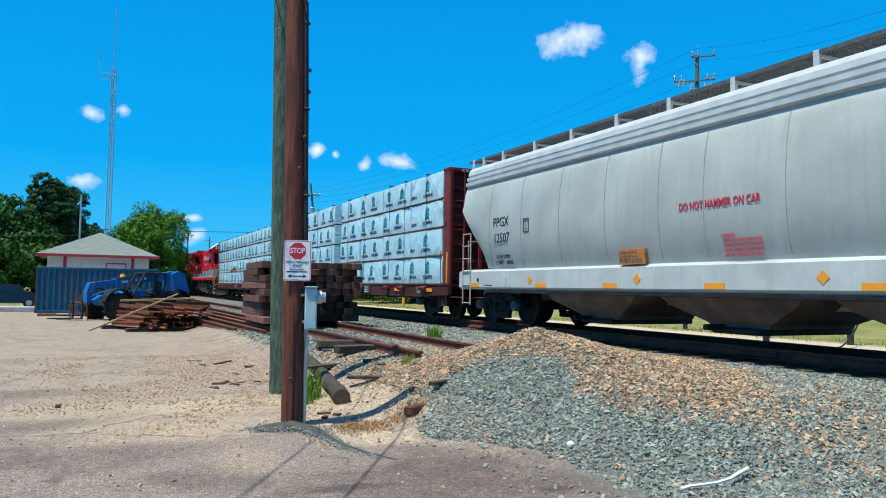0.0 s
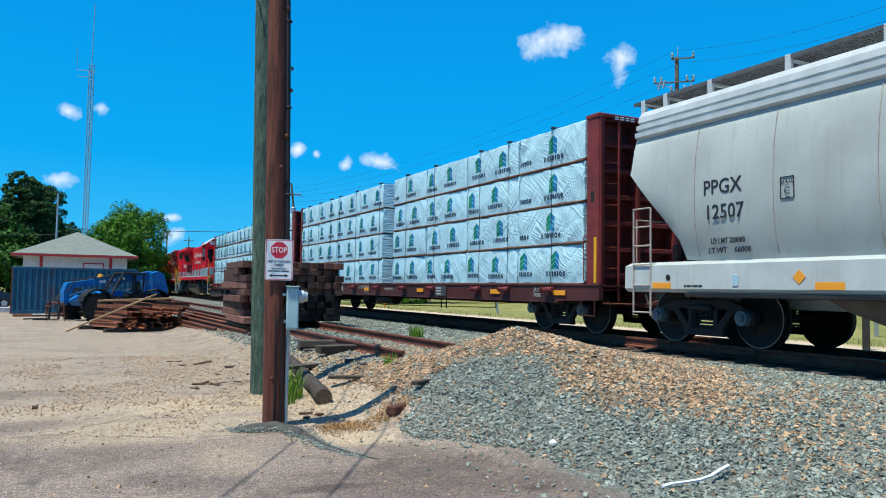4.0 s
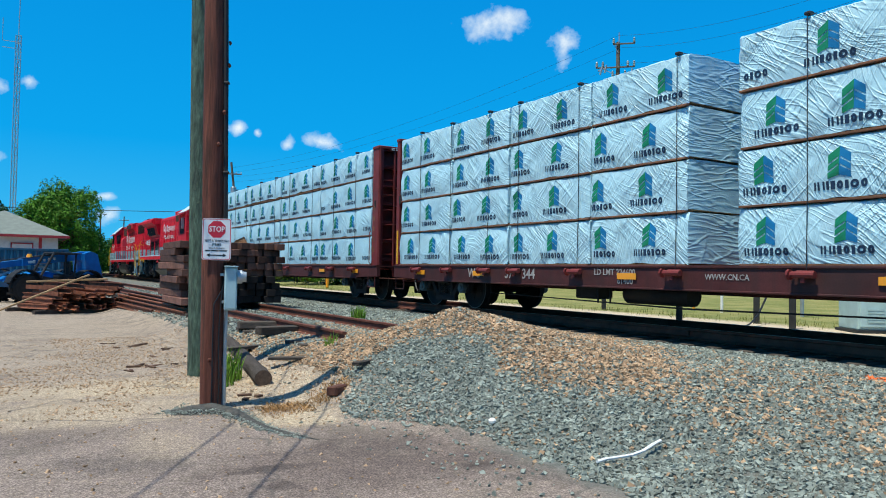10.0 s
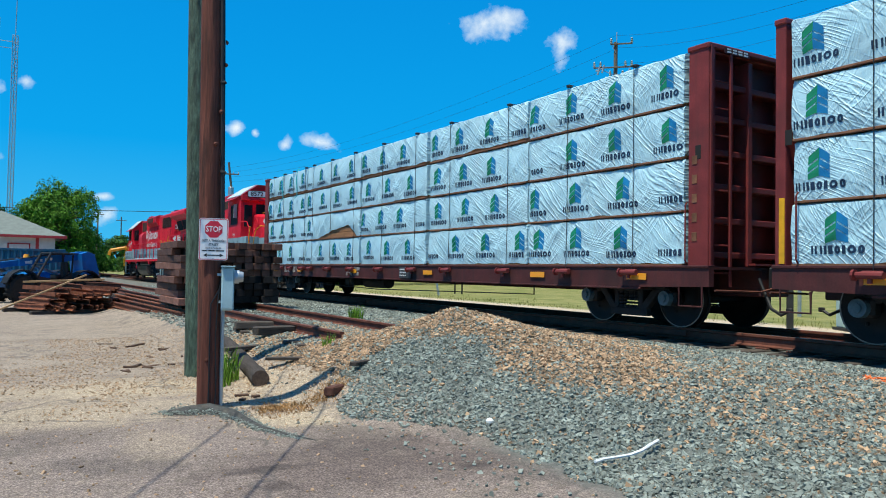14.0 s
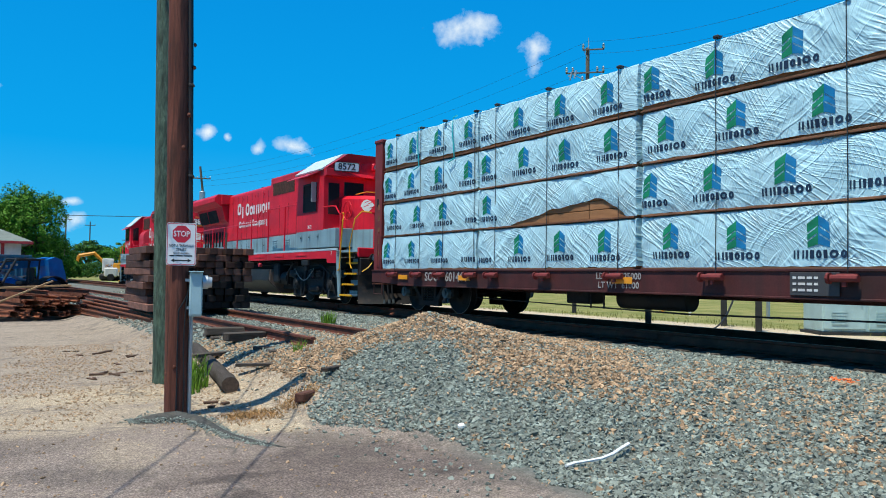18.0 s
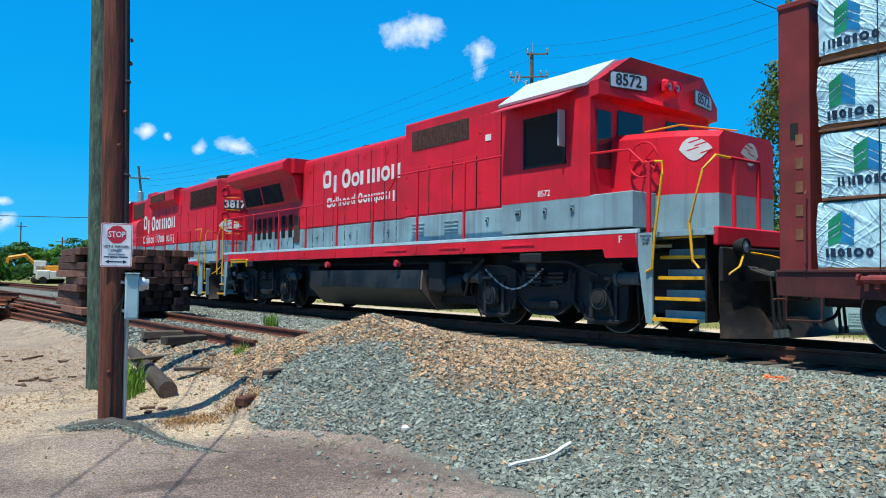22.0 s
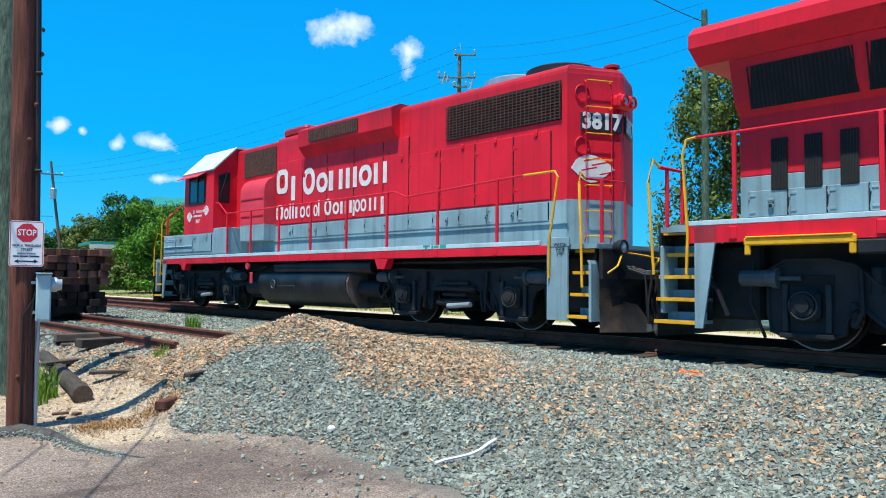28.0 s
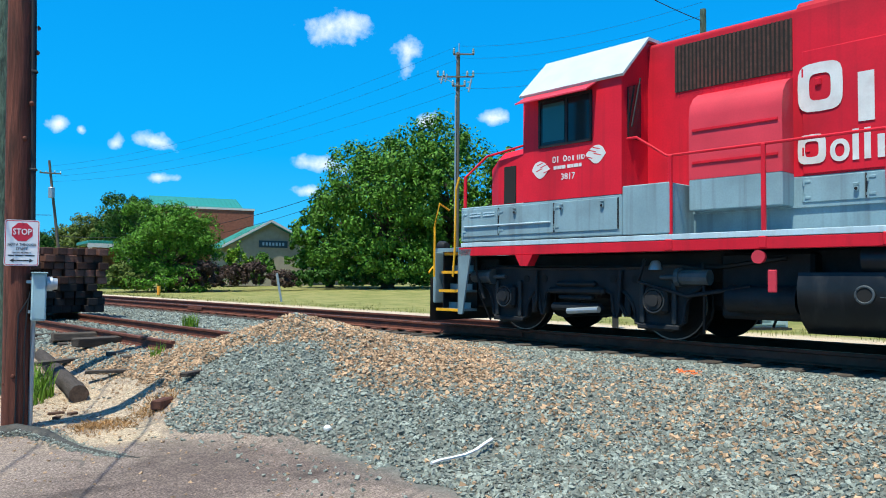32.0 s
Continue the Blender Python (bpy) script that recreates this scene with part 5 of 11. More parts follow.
def plain_mark(parent, x, kind, a, b, z0, z1, label=""):
    """One plain white shape of a painted name, from y = a (its left) to y = b: a bar, two or three bars, a ring, or a ring beside a bar."""
    g = Geo()
    z_up = z0 + (z1 - z0) * 0.74
    stem = 0.30 if kind == "two" else 0.21

    def rect(u, v, lo, hi):
        p, q = a + (b - a) * u, a + (b - a) * v
        g.add([(x, p, lo), (x, q, lo), (x, q, hi), (x, p, hi)], [(0, 1, 2, 3)])

    def ring(u, v, lo, hi, square):
        p, q = a + (b - a) * u, a + (b - a) * v
        cy, cz, ry, rz, n = (p + q) / 2, (lo + hi) / 2, abs(p - q) / 2, (hi - lo) / 2, 20
        t = 0.52 * min(ry, rz)
        f = lambda c: math.copysign(abs(c) ** square, c)
        vs = [(x, cy + (ry - k) * f(math.cos(2 * PI * i / n)), cz + (rz - k) * f(math.sin(2 * PI * i / n))) for k in (0, t) for i in range(n)]
        g.add(vs, [(i, (i + 1) % n, n + (i + 1) % n, n + i) for i in range(n)])

    if kind == "bar":
        rect(0, 1, z0, z1)
    elif kind == "two":
        rect(0, stem, z0, z1)
        rect(1 - stem, 1, z0, z1)
    elif kind == "three":
        for u in (0, 0.395, 0.79):
            rect(u, u + stem, z0, z1)
    elif kind == "ring":
        ring(0, 1, z0, z1, 0.9)
    elif kind == "block":
        ring(0, 1, z0, z1, 0.5)
    elif kind == "ring_bar":
        ring(0, 0.72, z0, z_up, 0.9)
        rect(0.74, 1, z0, z1)
    elif kind == "bar_ring":
        rect(0, 0.26, z0 - (z1 - z0) * 0.28, z1)
        ring(0.28, 1, z0, z1, 0.9)
    return part("lettering_shape", g, LETTER_WHITE, parent, label)


# the painted name as plain shapes: kind, start and end along a line of length 1, foot and top in cap heights
NAME_TOP = (("block", 0.0, 0.119, 0.15, 1.15), ("bar", 0.156, 0.196, -0.17, 0.80), ("ring", 0.273, 0.392, -0.03, 1.02), ("ring", 0.406, 0.510, -0.02, 0.74), ("bar", 0.521, 0.560, 0.0, 0.74), ("three", 0.610, 0.764, 0.0, 0.74), ("ring", 0.780, 0.883, -0.02, 0.74), ("two", 0.900, 1.0, 0.0, 0.74))
NAME_LOW = (("block", 0.0, 0.076, 0, 1), ("ring", 0.086, 0.136, 0, 0.74), ("bar", 0.143, 0.159, 0, 1), ("bar", 0.172, 0.188, 0, 1), ("bar", 0.204, 0.226, 0, 0.74), ("ring", 0.252, 0.304, 0, 0.74), ("ring", 0.313, 0.358, 0, 0.74), ("ring_bar", 0.385, 0.442, 0, 1), ("ring", 0.487, 0.552, -0.02, 1.02), ("ring", 0.563, 0.621, 0, 0.74), ("three", 0.631, 0.731, 0, 0.74), ("bar_ring", 0.738, 0.799, 0, 0.74), ("ring", 0.802, 0.850, 0, 0.74), ("two", 0.871, 0.928, 0, 0.74), ("bar", 0.962, 0.985, -0.25, 0.74))


def company_blocks(parent, x, y0, y1, z1, h1, y2, y3, z2, h2):
    for shapes, a, b, z, h, label in ((NAME_TOP, y0, y1, z1, h1, "large weathered white painted shape"), (NAME_LOW, y2, y3, z2, h2, "small weathered white painted shape")):
        for kind, u, v, lo, hi in shapes:
            plain_mark(parent, x, kind, a + (b - a) * u, a + (b - a) * v, z + lo * h, z + hi * h, label)


def rounded(w, h, r, n=5):
    pts = []
    for cx, cy, a0 in ((w / 2 - r, h / 2 - r, 0), (-w / 2 + r, h / 2 - r, 90), (-w / 2 + r, -h / 2 + r, 180), (w / 2 - r, -h / 2 + r, 270)):
        for k in range(n + 1):
            a = radians(a0 + 90 * k / n)
            pts.append((cx + r * math.cos(a), cy + r * math.sin(a)))
    return pts


def wing(parent, m, w, h, label="white swept wing emblem"):
    """A plain leaf-shaped wing mark in the plane of m, its tip to the left, slit by thin red lines."""
    n = 9
    upper = [(-w / 2 + w * i / n, h * 0.5 * math.sin(PI * (i / n) ** 0.8) ** 0.8) for i in range(n + 1)]
    lower = [(-w / 2 + w * i / n, -h * 0.5 * math.sin(PI * (i / n) ** 0.9) ** 1.3) for i in range(n - 1, 0, -1)]
    mark = part("wing_emblem", Geo().prism(upper + lower, 0.0, 0.003, "z"), LETTER_WHITE, parent, label, at=m)
    for k, (a, b) in enumerate(((-0.20, 0.24), (-0.02, 0.10), (-0.26, -0.10), (0.16, -0.22))):
        part("slit", Geo().add([(a * w, b * h, 0.004), (a * w + 0.36 * w, b * h + 0.14 * h, 0.004), (a * w + 0.34 * w, b * h + 0.19 * h, 0.004), (a * w - 0.02 * w, b * h + 0.045 * h, 0.004)], [(0, 1, 2, 3)]), LOCO_RED, mark)
    return mark


def facing(x, y, z, nx, ny):
    """A plane at a place whose outward normal is (nx, ny): x to the viewer's right, y up."""
    k = math.hypot(nx, ny)
    nx, ny = nx / k, ny / k
    return Matrix(((-ny, 0, nx, x), (nx, 0, ny, y), (0, 1, 0, z), (0, 0, 0, 1)))


def number_board(parent, text, m, w=0.66, h=0.28, pale=False, figure=0.66):
    """A board with figures, white on black or black on a pale lit face: in the plane of m, x right, y up."""
    b = part("number_board", Geo().box((0, 0, 0), (w, h, 0.03), bev=0.012), LETTER_BLACK, parent, "black-framed number board", at=m)
    if pale:
        part("board_face", Geo().prism(rounded(w * 0.93, h * 0.84, 0.04), 0.012, 0.017, "z"), LOCO_STRIPE, b, "pale board face")
    letters("painted_number", text, h * figure, LETTER_BLACK if pale else LETTER_WHITE, b, pose(0, 0, 0.019), bold=0.055 if not pale else 0.03, width=1.0 if w < 0.9 else 1.25)
    return b


def headlights(parent, m):
    h = part("headlight_housing", Geo().box((0, 0, 0), (0.44, 0.24, 0.10), bev=0.06), LOCO_RED, parent, at=m)
    for x in (-0.105, 0.105):
        part("lamp_rim", Geo().lathe([(0.098, 0.03), (0.098, 0.085), (0.074, 0.085), (0.074, 0.05)], (x, 0, 0), (0, 0, 1), 14), LOCO_RED, h, smooth=True)
        part("headlight", Geo().lathe([(0.075, 0.04), (0.072, 0.06), (0.05, 0.055), (0.0001, 0.045)], (x, 0, 0), (0, 0, 1), 14), LIGHT_LENS, h, "round headlight lens", smooth=True)


def hand_rail(parent, pts, material, r=0.019):
    return part("handrail", Geo().tube(pts, r, 7), material, parent, smooth=True)


def step_well(parent, y0, y1, z_top, n_steps, panel_back=0.30, taper=0.35):
    """Corner steps between y0 (inner) and y1 (outer) on the near side; treads edged in yellow."""
    x = -1.55
    sg = 1 if y1 > y0 else -1
    well = part("step_well", Geo().prism([(y0 - sg * panel_back, z_top), (y0, z_top), (y0, 0.24), (y0 - sg * panel_back * taper, 0.24)], x, x + 0.03, "x"), LOCO_GREY, parent, "grey step well")
    part("back_plate", Geo().span((x + 0.45, y0, 0.3), (x + 0.48, y1, z_top)), PLOUGH, well)
    part("outer_plate", Geo().span((x + 0.18, y1 - sg * 0.03, 0.28), (x + 0.45, y1, z_top), bev=0.005), PLOUGH, well)
    for k in range(n_steps):
        z = 0.30 + (z_top - 0.36) * k / max(1, n_steps - 1) if n_steps > 1 else 0.3
        d = 0.06 * k
        t = part("tread", Geo().span((x + 0.02 + d, y0, z - 0.02), (x + 0.45, y1 - sg * 0.03, z + 0.02)).span((x + 0.30 + d * 0.5, y0, z), (x + 0.31 + d * 0.5, y1 - sg * 0.03, z + 0.12)), LOCO_GREY, well)
        part("tread_edge", Geo().span((x + 0.0 + d, y0, z - 0.022), (x + 0.035 + d, y1 - sg * 0.03, z + 0.024)), YELLOW, t, "yellow tread edge")
    return well


def door_panels(parent, x, ys, z0, z1, material, name="access_door", hinge=True):
    """Shallow raised doors on the near hood side between successive ys, each with hinges and a latch."""
    for a, b in zip(ys[:-1], ys[1:]):
        w = abs(a - b)
        g = Geo().span((x, a - 0.012 * (1 if a > b else -1), z0), (x - 0.014, b + 0.012 * (1 if a > b else -1), z1), bev=0.006)
        if hinge:
            part("door_seam", Geo().span((x - 0.003, b - 0.008, z0 + 0.01), (x - 0.016, b + 0.008, z1 - 0.01)), PLOUGH, parent)
            for z in (z0 + (z1 - z0) * 0.18, z0 + (z1 - z0) * 0.82):
                g.box((x - 0.016, max(a, b) - 0.05, z), (0.012, 0.10, 0.03), bev=0.004)
                g.cyl((x - 0.018, max(a, b) - 0.02, z - 0.05), (x - 0.018, max(a, b) - 0.02, z + 0.05), 0.012, seg=6)
        part(name, g, material, parent)


def latch(parent, x, y, z, r=0.045):
    l = part("latch", Geo().cyl((x - 0.016, y, z), (x - 0.028, y, z), r, seg=12).box((x - 0.02, y, z + r * 2.0), (0.02, r * 2.2, r * 0.8), bev=0.006), LOCO_GREY, parent)
    part("lock", Geo().cyl((x - 0.028, y, z), (x - 0.036, y, z), r * 0.6, seg=10), TRUCK_BLACK, l)


CAST_GREY = mat("worn_cast_steel", (0.030, 0.036, 0.041), 0.55, var=0.35, scale=6, bump=0.15, dirt=(0.05, 0.042, 0.035), dirt_amount=0.4)
BRAKE_GREY = mat("blue_grey_cylinder_paint", (0.085, 0.105, 0.115), 0.5, var=0.3, scale=6, bump=0.05, dirt=(0.03, 0.03, 0.03), dirt_amount=0.5, dirt_scale=3)


def loco_truck(loco, y, wb, style):
    """A two-axle powered truck with deep side frames, drop hangers and brake gear."""
    for sg in (-1, 1):
        x = sg * 1.13
        g = Geo()
        h = wb / 2
        if style == "gp":
            prof = [(-h - 0.66, 0.96), (-h - 0.66, 0.76), (-h - 0.40, 0.62), (-h - 0.34, 0.17), (-h + 0.34, 0.17), (-h + 0.40, 0.50), (-h + 0.52, 0.64), (-0.74, 0.68), (-0.70, 0.30), (-0.62, 0.30), (-0.58, 0.72), (0.58, 0.72), (0.62, 0.30), (0.70, 0.30), (0.74, 0.68), (h - 0.52, 0.64), (h - 0.40, 0.50), (h - 0.34, 0.17), (h + 0.34, 0.17), (h + 0.40, 0.62), (h + 0.66, 0.76), (h + 0.66, 0.96), (h + 0.25, 1.02), (0.8, 0.98), (-0.8, 0.98), (-h - 0.25, 1.02)]
            # black discs on the solid frame paint the shade of its holes
            for dy in (-0.98, -0.62, 0.62, 0.98):
                part("frame_hole", Geo().cyl((x + sg * 0.061, dy, 0.83), (x + sg * 0.066, dy, 0.83), 0.055, seg=14), SHADE_BLACK, loco, at=pose(0, y, 0))
        else:
            prof = [(-h - 0.44, 1.08), (-h - 0.46, 0.50), (-h - 0.40, 0.17), (-h + 0.38, 0.17), (-h + 0.44, 0.46), (-h + 0.56, 0.56), (-h + 0.74, 0.40), (-h + 0.92, 0.26), (h - 0.92, 0.26), (h - 0.74, 0.40), (h - 0.56, 0.56), (h - 0.44, 0.46), (h - 0.38, 0.17), (h + 0.40, 0.17), (h + 0.46, 0.50), (h + 0.44, 1.08), (h - 0.45, 1.08), (h - 0.85, 0.70), (-h + 0.85, 0.70), (-h + 0.45, 1.08)]
        soft = []
        for (ya, za), (yb, zb) in zip(prof, prof[1:] + prof[:1]):
            soft += [(ya * 0.78 + yb * 0.22, za * 0.78 + zb * 0.22), (ya * 0.22 + yb * 0.78, za * 0.22 + zb * 0.78)]
        g.prism(soft, x - 0.05, x + 0.05, "x")
        g.tube([(x + sg * 0.055, a, b) for a, b in soft + soft[:1]], 0.026, 5)
        f = part("truck_sideframe", g, TRUCK_BLACK, loco, "deep black cast truck frame", at=pose(0, y, 0))
        for dy in (-h, h):
            part("journal_box", Geo().box((x + sg * 0.10, dy, 0.55), (0.16, 0.34, 0.36), bev=0.05).cyl((x + sg * 0.17, dy, 0.55), (x + sg * 0.21, dy, 0.55), 0.13, seg=16).cyl((x + sg * 0.20, dy, 0.55), (x + sg * 0.23, dy, 0.55), 0.08, seg=12), TRUCK_BLACK, f)
            part("cap_ring", Geo().tube([(x + sg * 0.19, dy + 0.155 * math.cos(q * PI / 10), 0.55 + 0.155 * math.sin(q * PI / 10)) for q in range(21)], 0.016, 5), CAST_GREY, f)
            part("pedestal_tie", Geo().box((x + sg * 0.06, dy, 0.20), (0.10, 0.62, 0.07), bev=0.015), TRUCK_BLACK, f)
            for sy in (-0.24, 0.24):
                part("pedestal_guide", Geo().box((x + sg * 0.075, dy + sy, 0.52), (0.06, 0.07, 0.56), bev=0.012), CAST_GREY, f)
            s_ = 1 if dy > 0 else -1
            part("brake_cylinder", Geo().cyl((x + sg * 0.10, dy + s_ * 0.35, 0.86), (x + sg * 0.10, dy + s_ * 0.75, 0.86), 0.10, seg=12).cyl((x + sg * 0.10, dy + s_ * 0.30, 0.86), (x + sg * 0.10, dy + s_ * 0.36, 0.86), 0.125, seg=12).cyl((x + sg * 0.10, dy + s_ * 0.05, 0.86), (x + sg * 0.10, dy + s_ * 0.32, 0.86), 0.03, seg=8), BRAKE_GREY, f)
            part("sand_pipe", Geo().tube([(x + sg * 0.04, dy + s_ * 0.62, 1.05), (x + sg * 0.08, dy + s_ * 0.66, 0.6), (x - sg * 0.10, dy + s_ * 0.56, 0.14)], 0.02), TRUCK_BLACK, f)
            part("brake_hanger", Geo().tube([(x + sg * 0.08, dy - s_ * 0.58, 0.95), (x + sg * 0.10, dy - s_ * 0.60, 0.5), (x + sg * 0.06, dy - s_ * 0.50, 0.32)], 0.03).box((x + sg * 0.0, dy - s_ * 0.50, 0.46), (0.12, 0.10, 0.30), bev=0.02), TRUCK_BLACK, f)
        if style == "gp":
            part("leaf_spring", Geo().box((x + sg * 0.08, 0, 0.66), (0.12, 1.0, 0.10), bev=0.03).box((x + sg * 0.08, 0, 0.76), (0.12, 0.7, 0.08), bev=0.03).box((x + sg * 0.08, 0, 0.56), (0.12, 0.6, 0.06), bev=0.02).box((x + sg * 0.08, 0, 0.42), (0.14, 0.9, 0.12), bev=0.04), TRUCK_BLACK, f)
            part("damper", Geo().cyl((x + sg * 0.16, -0.45, 0.40), (x + sg * 0.16, 0.1, 0.36), 0.045, seg=10), GALV, f)
        else:
            # black plates and discs paint the shade of the frame's openings
            for dy in (-h, h):
                part("pedestal_window_shade", Geo().span((x + sg * 0.055, dy - 0.30, 0.76), (x + sg * 0.064, dy + 0.30, 0.90), bev=0.003), SHADE_BLACK, f)
            for dy in (-0.45, 0.10):
                part("frame_hole", Geo().cyl((x + sg * 0.061, dy, 0.42), (x + sg * 0.066, dy, 0.42), 0.05, seg=14), SHADE_BLACK, f)
            part("bolster_end", Geo().box((x - sg * 0.06, 0.0, 0.82), (0.20, 0.85, 0.20), bev=0.03), TRUCK_BLACK, f)
            part("leaf_pack", Geo().box((x + sg * 0.03, -0.28, 0.80), (0.16, 0.34, 0.05), bev=0.01).box((x + sg * 0.03, -0.28, 0.87), (0.16, 0.34, 0.05), bev=0.01).box((x + sg * 0.03, -0.28, 0.94), (0.16, 0.34, 0.05), bev=0.01), CAST_GREY, f)
            part("leaf_pack", Geo().box((x + sg * 0.03, 0.22, 0.80), (0.16, 0.34, 0.05), bev=0.01).box((x + sg * 0.03, 0.22, 0.87), (0.16, 0.34, 0.05), bev=0.01).box((x + sg * 0.03, 0.22, 0.94), (0.16, 0.34, 0.05), bev=0.01), CAST_GREY, f)
            for dy in (-0.55, -0.2, 0.2, 0.55):
                part("rubber_pad", Geo().cyl((x - sg * 0.02, dy, 0.70), (x - sg * 0.02, dy, 0.98), 0.10, 0.08, seg=12), TRUCK_BLACK, f)
            part("spring_seat", Geo().box((x + sg * 0.06, 0.0, 0.42), (0.16, 0.7, 0.16), bev=0.04), TRUCK_BLACK, f)
    g = Geo()
    for dy in (-0.7, 0.7):
        g.cyl((-0.62, dy, 0.55), (0.62, dy, 0.55), 0.33, seg=16)
    g.span((-1.05, -0.3, 0.55), (1.05, 0.3, 0.90), bev=0.05)
    g.span((-0.60, -wb / 2 - 0.75, 0.42), (0.60, wb / 2 + 0.75, 1.08), bev=0.06)
    part("traction_motor", g, TRUCK_BLACK, loco, at=pose(0, y, 0))
    for dy in (-wb / 2, wb / 2):
        add_wheelset(loco, y + dy, True)




def pilot(loco, y, sg):
    """End plate, plough and hoses at the end y; sg is the outward way."""
    p = part("pilot", Geo().span((-1.45, y - sg * 0.06, 0.40), (1.45, y, 1.28), bev=0.02), LOCO_GREY if sg > 0 else PLOUGH, loco)
    rings = []
    for z, o in ((0.10, 0.30), (0.22, 0.20), (0.40, 0.10), (0.58, 0.07), (0.76, 0.12), (0.84, 0.18)):
        rings.append([(-1.5, y + sg * 0.0, z), (-0.9, y + sg * (o + 0.12), z), (0.0, y + sg * (o + 0.22), z), (0.9, y + sg * (o + 0.12), z), (1.5, y, z), (0, y - sg * 0.02, z)])
    part("plough", Geo().loft(rings), PLOUGH, p, "scuffed black plough blade", smooth=True)
    for x in (-1.0, -0.86, -0.74, 0.74, 0.9):
        hose = part("air_hose", Geo().tube([(x, y + sg * 0.02, 1.02), (x + 0.02, y + sg * 0.40, 0.90), (x - 0.01, y + sg * 0.44, 0.50), (x + 0.03, y + sg * 0.45, 0.20)], 0.022), BLACK_CABLE, p, smooth=True)
        part("hose_coupling", Geo().cyl((x + 0.03, y + sg * 0.45, 0.22), (x + 0.035, y + sg * 0.46, 0.12), 0.032, 0.04, seg=8).box((x + 0.02, y + sg * 0.43, 0.93), (0.05, 0.05, 0.07), bev=0.01), BRAKE_GREY, hose)
    part("cut_lever", Geo().tube([(-1.45, y + sg * 0.10, 0.92), (-1.30, y + sg * 0.16, 1.02), (-1.12, y + sg * 0.12, 1.22), (-0.5, y + sg * 0.12, 1.18), (-0.1, y + sg * 0.3, 1.1)], 0.016), YELLOW, p, "yellow uncoupling lever", smooth=True)
    part("coupler", COUPLER, None, loco, at=pose(0, y, 0.82, 0, 0, 0 if sg > 0 else 180))
    d_at = (-1.12, y + sg * 0.08, 1.29 if sg < 0 else 1.38)
    ditch = part("ditch_light", Geo().lathe([(0.0001, -0.10), (0.08, -0.08), (0.11, 0.0), (0.11, 0.07), (0.085, 0.07), (0.085, 0.03)], d_at, (0, sg, 0), 14), TRUCK_BLACK, loco, smooth=True)
    part("lamp_lens", Geo().lathe([(0.084, 0.03), (0.08, 0.055), (0.04, 0.065), (0.0001, 0.068)], d_at, (0, sg, 0), 14), LIGHT_LENS, ditch, smooth=True)


def hood_profile(half, z0, z1, r=0.14):
    pts = [(-half, z0), (half, z0), (half, z1 - r)]
    for k in range(1, 5):
        a = PI / 2 * k / 4
        pts.append((half - r + r * math.cos(a), z1 - r + r * math.sin(a)))
    for k in range(0, 5):
        a = PI / 2 + PI / 2 * k / 4
        pts.append((-half + r + r * math.cos(a), z1 - r + r * math.sin(a)))
    return pts


def slats(x, y0, y1, z0, z1, step=0.045, lean=0.0):
    """Upright slats, set before a flat sheet painted black as the shade behind them."""
    g = Geo()
    y = min(y0, y1)
    while y < max(y0, y1):
        g.add([(x, y, z0), (x - 0.02, y + step * 0.35, z0), (x - 0.02 - lean, y + step * 0.35, z1), (x - lean, y, z1)], [(0, 1, 2, 3)])
        y += step
    return g


